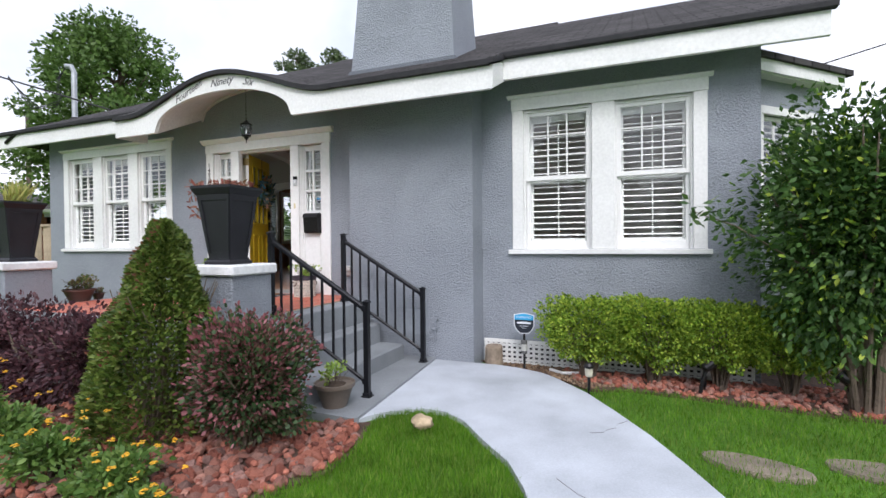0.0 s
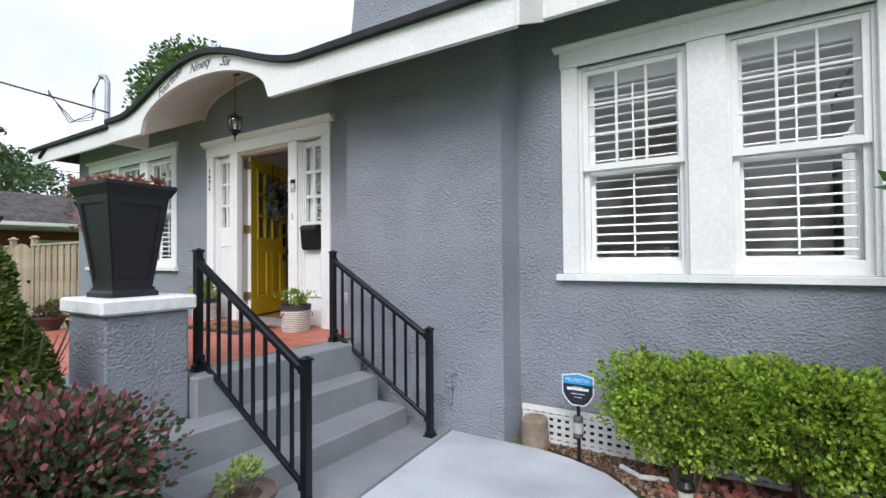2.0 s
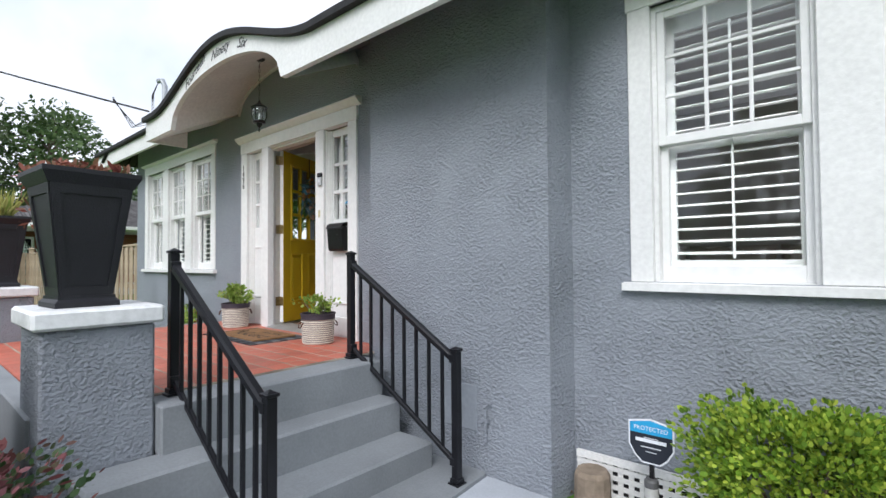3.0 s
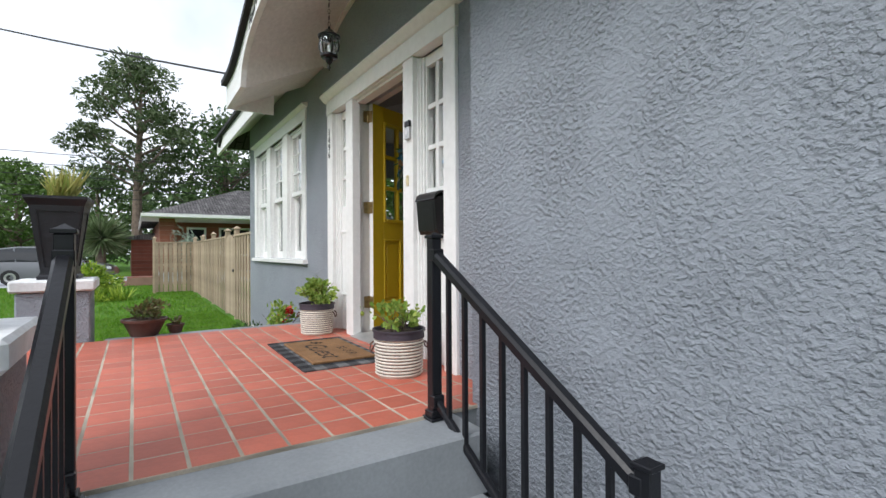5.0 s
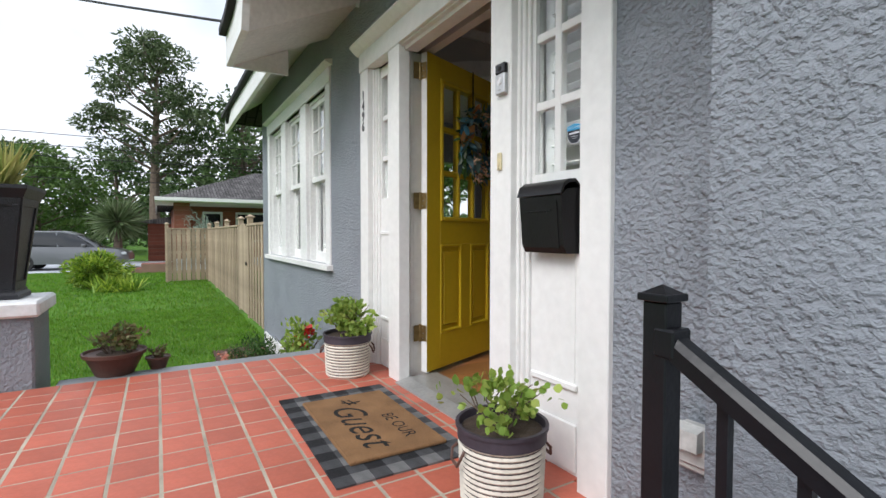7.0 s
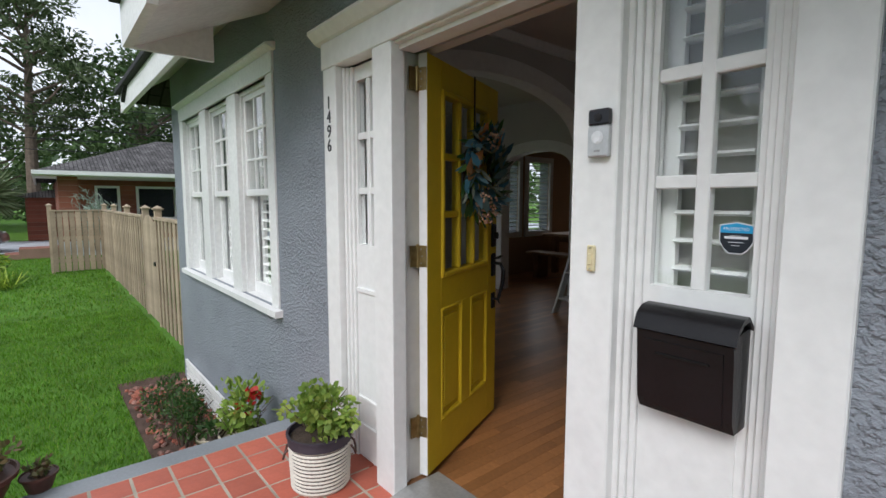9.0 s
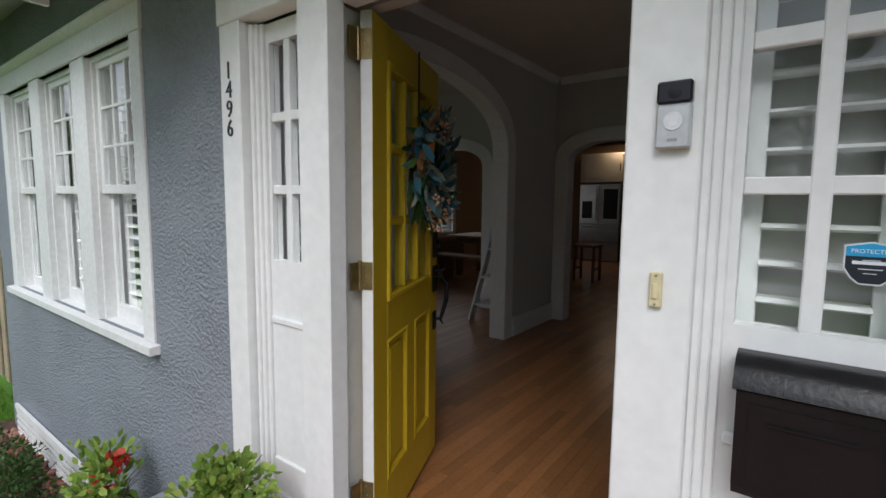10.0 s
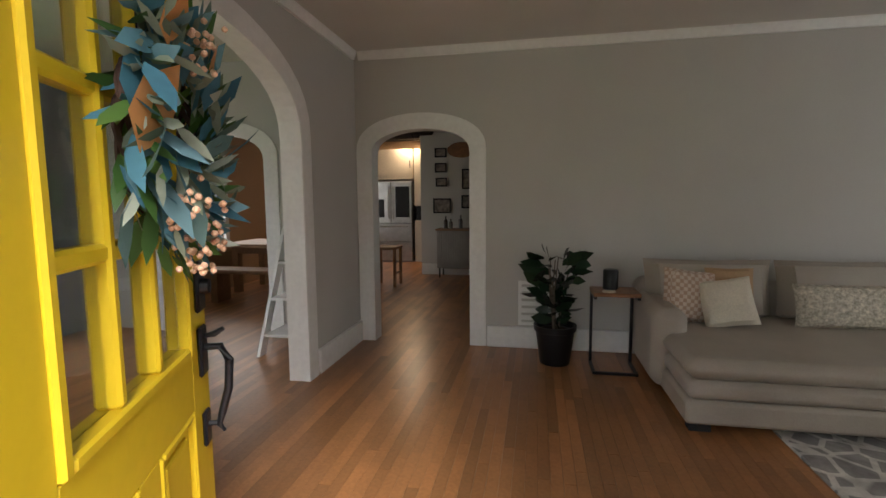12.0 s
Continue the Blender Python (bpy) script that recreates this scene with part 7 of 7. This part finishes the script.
def pillow(g, w, h, d, m, n=10, fat=0.5):
    """A soft cushion: a square grid, swollen between its edges."""
    for s in (-1, 1):
        base = len(g.v)
        for i in range(n + 1):
            for j in range(n + 1):
                u, v = -1 + 2 * i / n, -1 + 2 * j / n
                th = d * (max(0, (1 - u ** 4) * (1 - v ** 4))) ** fat
                k = 1 - 0.05 * (1 - abs(u)) * abs(v) ** 3
                g.v.append(tuple(m @ Vector((u * w * (1 - 0.04 * (1 - v * v)), s * th, v * h * k))))
        for i in range(n):
            for j in range(n):
                q = (base + i * (n + 1) + j, base + (i + 1) * (n + 1) + j, base + (i + 1) * (n + 1) + j + 1, base + i * (n + 1) + j + 1)
                g.f.append(q if s < 0 else q[::-1])
    return g


def soft(x0, x1, y0, y1, z0, z1, r, material, parent, name, label=""):
    ob = part(name, G().box(x0, x1, y0, y1, z0, z1, r), material, parent, label, True)
    b = ob.modifiers.new("round", "BEVEL")
    b.width, b.segments, b.limit_method, b.angle_limit = r * 0.6, 3, "ANGLE", radians(20)
    return ob


F = FLOOR
sofa = thing("sectional_sofa", "taupe leather sectional sofa with a chaise against the wall", "sofa", pose(0.03, -0.06, 0))
soft(-3.55, -1.95, 8.08, 9.5, F + 0.06, F + 0.21, 0.02, LEATHER, sofa, "base")
soft(-3.54, -1.95, 8.08, 9.4, F + 0.21, F + 0.33, 0.03, LEATHER, sofa, "chaise_side")
soft(-3.55, -1.98, 8.06, 9.3, F + 0.33, F + 0.46, 0.045, LEATHER, sofa, "chaise_cushion")
soft(-1.95, 0.2, 8.55, 9.5, F + 0.06, F + 0.33, 0.03, LEATHER, sofa, "base")
soft(-1.94, -0.9, 8.5, 9.3, F + 0.33, F + 0.47, 0.045, LEATHER, sofa, "seat_cushion")
soft(-0.88, 0.2, 8.5, 9.3, F + 0.33, F + 0.47, 0.045, LEATHER, sofa, "seat_cushion")
soft(-3.62, -3.38, 8.62, 9.52, F + 0.06, F + 0.62, 0.06, LEATHER, sofa, "arm")
soft(-3.6, 0.2, 9.3, 9.57, F + 0.06, F + 0.72, 0.06, LEATHER, sofa, "back")
for a, b in ((-3.56, -2.62), (-2.6, -1.66), (-1.64, -0.7), (-0.68, 0.2)):
    g = pillow(G(), (b - a) / 2, 0.235, 0.13, pose((a + b) / 2, 9.27, F + 0.66, -10, 0, 0), 10, 0.3)
    part("back_cushion", g, LEATHER, sofa, "plump leather back cushion", True)
for x, y in ((-3.45, 8.18), (-2.1, 8.18), (-3.45, 9.4), (0.1, 8.65)):
    part("leg", G().box(x - 0.06, x + 0.06, y - 0.04, y + 0.04, F, F + 0.06), DARK, sofa, "dark block leg")
PLAIDC = mat("plaid_cushion", (0.5, 0.36, 0.27), 0.95, var=0.1, scale=6)
pn, pl = PLAIDC.node_tree.nodes, PLAIDC.node_tree.links
chk, pco = pn.new("ShaderNodeTexChecker"), pn.new("ShaderNodeTexCoord")
chk.inputs["Scale"].default_value = 36
chk.inputs["Color1"].default_value, chk.inputs["Color2"].default_value = (0.62, 0.52, 0.42, 1), (0.45, 0.32, 0.24, 1)
pl.new(pco.outputs["Object"], chk.inputs["Vector"])
pl.new(chk.outputs["Color"], [x for x in pn if x.type == "VECT_MATH"][0].inputs[0])
CREAM = mat("cream_cushion", (0.68, 0.63, 0.52), 0.95, var=0.06, scale=5, bump=0.003, bscale=90)
KNIT = mat("knit_cushion", (0.5, 0.46, 0.38), 0.95, var=0.35, scale=38, bump=0.006, bscale=70, fine=0.25)
RUSTC = mat("rust_cushion", (0.42, 0.27, 0.15), 0.9, var=0.08)
for w, h, d, m, mm, lab in ((0.2, 0.2, 0.08, pose(-3.29, 9.0, F + 0.645, -14, 8, 12), PLAIDC, "tan and cream plaid throw cushion"), (0.175, 0.175, 0.075, pose(-3.06, 8.9, F + 0.625, -22, -10, -6), CREAM, "cream fringed throw cushion"),
                            (0.17, 0.15, 0.06, pose(-2.98, 9.1, F + 0.7, -12, 0, 0), RUSTC, "rust-brown throw cushion"), (0.38, 0.16, 0.09, pose(-2.22, 8.98, F + 0.6, -14, 0, 0), KNIT, "long woven throw cushion")):
    c = tagged(part("throw_cushion", pillow(G(), w, h, d, Matrix.Identity(4), 12, 0.45), mm, smooth=True, at=pose(0.03, -0.06, 0) @ m), lab + " on the sofa", "cushion", "throw cushions")
BLACKMETAL = mat("black_steel", (0.02, 0.02, 0.022), 0.4, 0.5)
WALNUT = mat("brown_wood_top", (0.22, 0.1, 0.045), 0.45, var=0.25, scale=6, fine=0.15, bscale=30)
st_ = thing("side_table", "C-shaped side table with wooden top and black frame", "side table", pose(0.03, -0.06, 0))
part("top", G().box(-3.97, -3.62, 9.0, 9.3, F + 0.62, F + 0.65, 0.003), WALNUT, st_)
for x in (-3.955, -3.635):
    part("post", G().box(x - 0.011, x + 0.011, 9.28, 9.302, F, F + 0.62), BLACKMETAL, st_)
    part("runner", G().box(x - 0.011, x + 0.011, 9.0, 9.28, F, F + 0.022), BLACKMETAL, st_)
    part("arm", G().box(x - 0.011, x + 0.011, 9.0, 9.28, F + 0.6, F + 0.62), BLACKMETAL, st_)
part("runner", G().box(-3.944, -3.646, 9.0, 9.022, F, F + 0.022), BLACKMETAL, st_)
tagged(part("speaker", G().lathe([(0.055, 0), (0.06, 0.005), (0.06, 0.15), (0.052, 0.16), (0.0, 0.16)], 24), BLACK, at=pose(-3.79, 9.14, F + 0.65), smooth=True), "small black cylindrical speaker on the side table", "speaker")
tagged(part("coaster", G().lathe([(0.05, 0), (0.05, 0.008), (0.0, 0.008)], 20), CREAM, at=pose(-3.82, 9.0, F + 0.65)), "round cream coaster on the side table", "coaster")
fig = thing("rubber_plant", "dark rubber plant in a black pot on the floor", "plant", pose(-4.22, 9.18, F))
part("pot", G().lathe([(0.12, 0), (0.125, 0.01), (0.16, 0.28), (0.175, 0.285), (0.178, 0.33), (0.16, 0.33), (0.155, 0.28)], 28), BLACK, fig, smooth=True)
part("soil", G().lathe([(0.155, 0.27), (0.1, 0.29), (0.0, 0.295)], 18), SOIL, fig)
rng = np.random.default_rng(71)
part("stems", stems(6, 0.14, 0.62, rng, 0.008, 0.28), BARK, fig)
n = 72
t = np.linspace(0.08, 1, n)
ang = np.arange(n) * 2.4
P = np.stack([0.12 * t * np.cos(ang), 0.12 * t * np.sin(ang), 0.3 + 0.62 * t], 1)
out = np.stack([np.cos(ang), np.sin(ang), rng.uniform(-0.3, 0.9, n)], 1)
A, Bv = leaves(rng, P, out, 0.2, 0.105, 0.3)
quads("leaves", P + A, A, Bv, leafy("rubber_leaf", [(0.012, 0.028, 0.015), (0.025, 0.05, 0.025)], 0.25, 0.5), fig, fold=0.2)
vent = thing("wall_vent", "white wall heater grille low on the wall", "vent", pose(-4.40, 9.54, F + 0.22))
part("frame", G().box(-0.14, 0.14, -0.012, 0.02, 0, 0.03).box(-0.14, 0.14, -0.012, 0.02, 0.38, 0.41).box(-0.14, -0.11, -0.012, 0.02, 0.03, 0.38).box(0.11, 0.14, -0.012, 0.02, 0.03, 0.38), WHITE, vent)
for k in range(5):
    part("slat", G().box(-0.11, 0.11, -0.006, 0.018, 0.05 + 0.066 * k, 0.09 + 0.066 * k), WHITE, vent)
rugm = mat("pattern_rug", (0.45, 0.42, 0.38), 0.98, var=0.3, scale=9, bump=0.004, bscale=200)
tint(rugm, [(0.5, 0.48, 0.45), (0.5, 0.48, 0.45)])
rn, rl = rugm.node_tree.nodes, rugm.node_tree.links
vor, rr, rco = rn.new("ShaderNodeTexVoronoi"), rn.new("ShaderNodeValToRGB"), rn.new("ShaderNodeTexCoord")
vor.feature, vor.inputs["Scale"].default_value = "DISTANCE_TO_EDGE", 7
rr.color_ramp.elements[0].position, rr.color_ramp.elements[0].color = 0.08, (0.62, 0.6, 0.56, 1)
rr.color_ramp.elements[1].position, rr.color_ramp.elements[1].color = 0.1, (0.3, 0.29, 0.28, 1)
rl.new(rco.outputs["Object"], vor.inputs["Vector"])
rl.new(vor.outputs["Distance"], rr.inputs["Fac"])
rl.new(rr.outputs["Color"], [x for x in rn if x.type == "VECT_MATH"][0].inputs[0])
tagged(part("area_rug", G().box(-3.0, -0.2, 6.4, 8.5, F, F + 0.01, 0.003), rugm), "grey patterned area rug in front of the sofa", "rug")
tagged(part("rug_runner", G().box(-2.98, -2.86, 6.42, 7.9, F + 0.0102, F + 0.013), rugm), "pale rug border strip", "rug")

# ---- dining room and kitchen ----
lad = thing("ladder_shelf", "white leaning ladder shelf with a few small things", "shelf", pose(0.06, -0.05, 0))
for x in (-6.86, -6.42):
    part("side", G().add([(x - 0.015, 8.93, F), (x + 0.015, 8.93, F), (x + 0.015, 9.03, F), (x - 0.015, 9.03, F), (x - 0.015, 9.46, F + 1.12), (x + 0.015, 9.46, F + 1.12), (x + 0.015, 9.56, F + 1.12), (x - 0.015, 9.56, F + 1.12)],
         [(0, 1, 2, 3), (7, 6, 5, 4), (0, 4, 5, 1), (1, 5, 6, 2), (2, 6, 7, 3), (3, 7, 4, 0)]), WHITE, lad)
for z, y in ((0.16, 9.02), (0.47, 9.14), (0.79, 9.28), (1.11, 9.42)):
    part("shelf", G().box(-6.845, -6.435, y, 9.58, F + z, F + z + 0.022), WHITE, lad)
tagged(part("toy", G().box(-6.69, -6.54, 9.25, 9.37, F + 0.492, F + 0.6, 0.02), mat("red_white_cloth", (0.5, 0.06, 0.06), 0.8, var=0.5, scale=25)), "small red and white cloth bundle on the shelf", "toy")
TABLEWOOD = mat("brown_table_wood", (0.26, 0.15, 0.08), 0.5, var=0.2, scale=4, fine=0.12, bscale=30)
tb = thing("dining_table", "long brown wooden dining table", "table")
part("tabletop", G().box(-9.05, -7.2, 11.5, 12.5, F + 0.70, F + 0.75, 0.004), TABLEWOOD, tb)
part("apron", G().box(-8.9, -7.35, 11.6, 12.4, F + 0.6, F + 0.70), TABLEWOOD, tb)
for x in (-8.85, -7.4):
    for y in (11.65, 12.35):
        part("leg", G().box(x - 0.05, x + 0.05, y - 0.05, y + 0.05, F, F + 0.6), TABLEWOOD, tb)
bench = thing("dining_bench", "brown wooden bench beside the dining table", "bench")
part("seat", G().box(-8.9, -7.35, 10.85, 11.2, F + 0.41, F + 0.46, 0.004), TABLEWOOD, bench)
for x in (-8.7, -7.55):
    part("leg", G().box(x - 0.05, x + 0.05, 10.88, 11.17, F, F + 0.41), TABLEWOOD, bench)
ch = thing("dining_chair", "dark upholstered dining chair beyond the table", "chair", pose(-7.9, 12.9, F))
part("backrest", G().box(-0.24, 0.24, 0.2, 0.27, 0.45, 1.02, 0.02), mat("dark_fabric", (0.03, 0.032, 0.036), 0.9), ch)
part("seat", G().box(-0.24, 0.24, -0.24, 0.24, 0.4, 0.47, 0.02), DARK, ch)
for x in (-0.2, 0.2):
    for y in (-0.2, 0.2):
        part("leg", G().box(x - 0.02, x + 0.02, y - 0.02, y + 0.02, 0, 0.4), TABLEWOOD, ch)
stool = thing("counter_stool", "brown wooden counter stool in the kitchen", "stool", pose(-6.75, 12.55, F))
part("seat", G().box(-0.2, 0.2, -0.2, 0.2, 0.6, 0.64, 0.01), TABLEWOOD, stool)
for x in (-0.17, 0.17):
    for y in (-0.17, 0.17):
        part("leg", G().box(x - 0.02, x + 0.02, y - 0.02, y + 0.02, 0, 0.6), TABLEWOOD, stool)
    part("stretcher", G().box(x - 0.01, x + 0.01, -0.15, 0.15, 0.2, 0.23), TABLEWOOD, stool)
CAB = mat("cream_cabinet", (0.66, 0.6, 0.5), 0.45, var=0.03)
fr = thing("refrigerator", "stainless steel french-door refrigerator with a dark screen", "refrigerator", pose(-7.55, 15.45, F))
part("body", G().box(-0.47, 0.47, 0.0, 0.7, 0, 1.8), mat("grey_metal", (0.3, 0.3, 0.3), 0.4, 0.5), fr)
for x0, x1, z0, z1 in ((-0.465, -0.003, 0.87, 1.79), (0.003, 0.465, 0.87, 1.79), (-0.465, 0.465, 0.46, 0.86), (-0.465, 0.465, 0.03, 0.45)):
    dr = part("door", G().box(x0, x1, -0.04, 0.0, z0, z1, 0.008), STEEL, fr)
    if z0 > 0.8:
        hx = -0.05 if x0 < -0.1 else 0.05
        part("handle", G().tube([(hx, -0.05, z0 + 0.1), (hx, -0.085, z0 + 0.14), (hx, -0.085, z1 - 0.14), (hx, -0.05, z1 - 0.1)], 0.012, 8), STEEL, dr)
    else:
        part("handle", G().tube([(-0.38, -0.05, z1 - 0.06), (-0.36, -0.085, z1 - 0.06), (0.36, -0.085, z1 - 0.06), (0.38, -0.05, z1 - 0.06)], 0.012, 8), STEEL, dr)
part("screen", G().box(0.1, 0.42, -0.046, -0.041, 1.0, 1.68), BLACK, fr, "black glass screen")
part("dispenser", G().box(-0.4, -0.16, -0.046, -0.041, 1.0, 1.4), BLACK, fr, "black water dispenser")
for x0, x1, z0, z1, nm, lab in ((-8.05, -7.06, 1.84, 2.5, "wall_cabinet", "cream wall cabinet above the refrigerator"), (-7.04, -6.5, 1.25, 2.5, "wall_cabinet", "cream tall wall cabinet"), (-7.04, -6.5, 0.0, 0.93, "base_cabinet", "cream kitchen base cabinet")):
    cb = thing(nm, lab, "cabinet", pose(0, 0, F))
    part("body", G().box(x0, x1, 15.5, 16.15, z0, z1), CAB, cb)
    dd = part("door", G().box(x0 + 0.01, x1 - 0.01, 15.478, 15.498, z0 + 0.01, z1 - 0.01, 0.004), CAB, cb)
    part("panel", G().box(x0 + 0.09, x1 - 0.09, 15.474, 15.477, z0 + 0.09, z1 - 0.09), CAB, dd)
    part("handle", G().box(x1 - 0.07, x1 - 0.055, 15.45, 15.474, (z0 + z1) / 2 - 0.08, (z0 + z1) / 2 + 0.08), BLACKMETAL, dd)
tagged(part("oven", G().box(-7.0, -6.54, 15.5, 15.9, F + 0.935, F + 1.245, 0.01), BLACK), "black countertop oven on the kitchen counter", "oven")


def picture(x, z, w, h, lab):
    p = thing("picture_frame", lab, "picture", pose(x, 13.798, z), "small framed pictures")
    part("frame", G().box(-w / 2, w / 2, -0.02, 0, -h / 2, -h / 2 + 0.025).box(-w / 2, w / 2, -0.02, 0, h / 2 - 0.025, h / 2).box(-w / 2, -w / 2 + 0.025, -0.02, 0, -h / 2 + 0.025, h / 2 - 0.025).box(w / 2 - 0.025, w / 2, -0.02, 0, -h / 2 + 0.025, h / 2 - 0.025), BLACKMETAL, p)
    part("picture", G().box(-w / 2 + 0.025, w / 2 - 0.025, -0.008, 0, -h / 2 + 0.025, h / 2 - 0.025), mat("print", (0.2, 0.17, 0.15), 0.5, var=0.6, scale=14), p, "muted print")


for x, z, w, h in ((-6.1, 2.94, 0.22, 0.17), (-6.1, 2.67, 0.22, 0.17), (-6.09, 2.41, 0.21, 0.16), (-6.08, 1.98, 0.33, 0.27), (-5.62, 2.46, 0.18, 0.36), (-5.62, 2.05, 0.2, 0.24)):
    picture(x, z, w, h, "small dark framed picture on the kitchen wall")
tagged(part("wall_ornament", G().lathe([(0.19, 0), (0.2, 0.012), (0.17, 0.02), (0.0, 0.02)], 18, Matrix.Rotation(radians(90), 4, "X"), 1.3, 0.7), WALNUT, at=pose(-5.72, 13.798, 2.98)), "brown wooden wall ornament", "ornament")
bf = thing("sideboard", "grey fluted sideboard on thin legs against the wall", "sideboard", pose(-5.72, 13.58, F))
part("body", G().box(-0.38, 0.38, -0.2, 0.2, 0.17, 0.84), mat("grey_wood", (0.3, 0.28, 0.26), 0.55, var=0.15, scale=6), bf)
for k in range(18):
    part("flute", G().box(-0.37 + 0.0415 * k, -0.34 + 0.0415 * k, -0.212, -0.2, 0.19, 0.81), mat("grey_flute", (0.32, 0.3, 0.28), 0.55), bf)
part("top", G().box(-0.4, 0.4, -0.22, 0.21, 0.84, 0.87), TABLEWOOD, bf)
for x in (-0.34, 0.34):
    for y in (-0.17, 0.17):
        part("leg", G().box(x - 0.012, x + 0.012, y - 0.012, y + 0.012, 0, 0.17), BLACKMETAL, bf)
for x, h, c in ((-5.97, 0.22, (0.05, 0.04, 0.03)), (-5.88, 0.17, (0.2, 0.18, 0.15)), (-5.7, 0.24, (0.1, 0.1, 0.1))):
    tagged(part("bottle", G().lathe([(0.035, 0), (0.036, h * 0.6), (0.014, h * 0.75), (0.014, h), (0.0, h)], 14), mat("bottle_glass", c, 0.15), at=pose(x, 13.55, F + 0.87), smooth=True), "dark bottle on the sideboard", "bottle", "bottles")


# ---- porch tiles ----
tile_floor = thing("porch_tiles", "red quarry tiles with pale grout on the porch floor", "tiles", kind="structure")
part("grout", G().box(-5.96, -2.95, 3.10, WY, 0.689, PORCH + 0.0053), GROUT, tile_floor)
PX, PY = 0.1672, 0.1665
TILE_MESH = G().box(-PX / 2 + 0.0046, PX / 2 - 0.0046, -PY / 2 + 0.0062, PY / 2 - 0.0062, -0.01, 0.005, 0.0012).mesh("tile", TILE)
rng = np.random.default_rng(5)
for i in range(18):
    for j in range(14):
        x, y = -2.95 - PX * (i + 0.5), 3.093 + PY * (j + 0.5) - 0.004
        if y + PY / 2 < WY + 0.06:
            part("tile", TILE_MESH, TILE, tile_floor, at=pose(x, y, PORCH + 0.001 + rng.uniform(-0.0004, 0.0006), rng.uniform(-0.12, 0.12), rng.uniform(-0.12, 0.12), rng.uniform(-0.5, 0.5)))

# ---- oak strips ----
oak = thing("oak_floor", "varnished narrow oak strip floor", "floor", kind="structure")
W_ = 0.062
PLANKS = [G().box(-W_ / 2 + 0.0006, W_ / 2 - 0.0006, 0, L - 0.001, -0.012, 0).mesh("plank", OAK) for L in (0.9, 1.2, 1.5)]
rest = G()
for i in range(150):
    x = -9.2 + W_ * (i + 0.5)
    if x > 0.9:
        break
    y = 5.44
    first = True
    while y < 15.9:
        k = rng.integers(0, 3)
        L = (0.9, 1.2, 1.5)[k]
        if first:
            L = rng.uniform(0.3, 0.9)
            k = -1
            first = False
        if k >= 0 and -6.2 < x < -2.9 and y < 9.0:
            part("plank", PLANKS[k], OAK, oak, at=pose(x, y, FLOOR))
        else:
            rest.box(x - W_ / 2 + 0.0006, x + W_ / 2 - 0.0006, y, min(y + L - 0.001, 16.1), FLOOR - 0.012, FLOOR)
        y += L
OAK_I = mat("oak_floor_rest", (0.33, 0.146, 0.054), 0.3, var=0.18, scale=3, island=0.28, fine=0.12, bscale=45, spec=0.5)
tagged(part("plank_field", rest, OAK_I, oak, closed=False), kind="stuff")
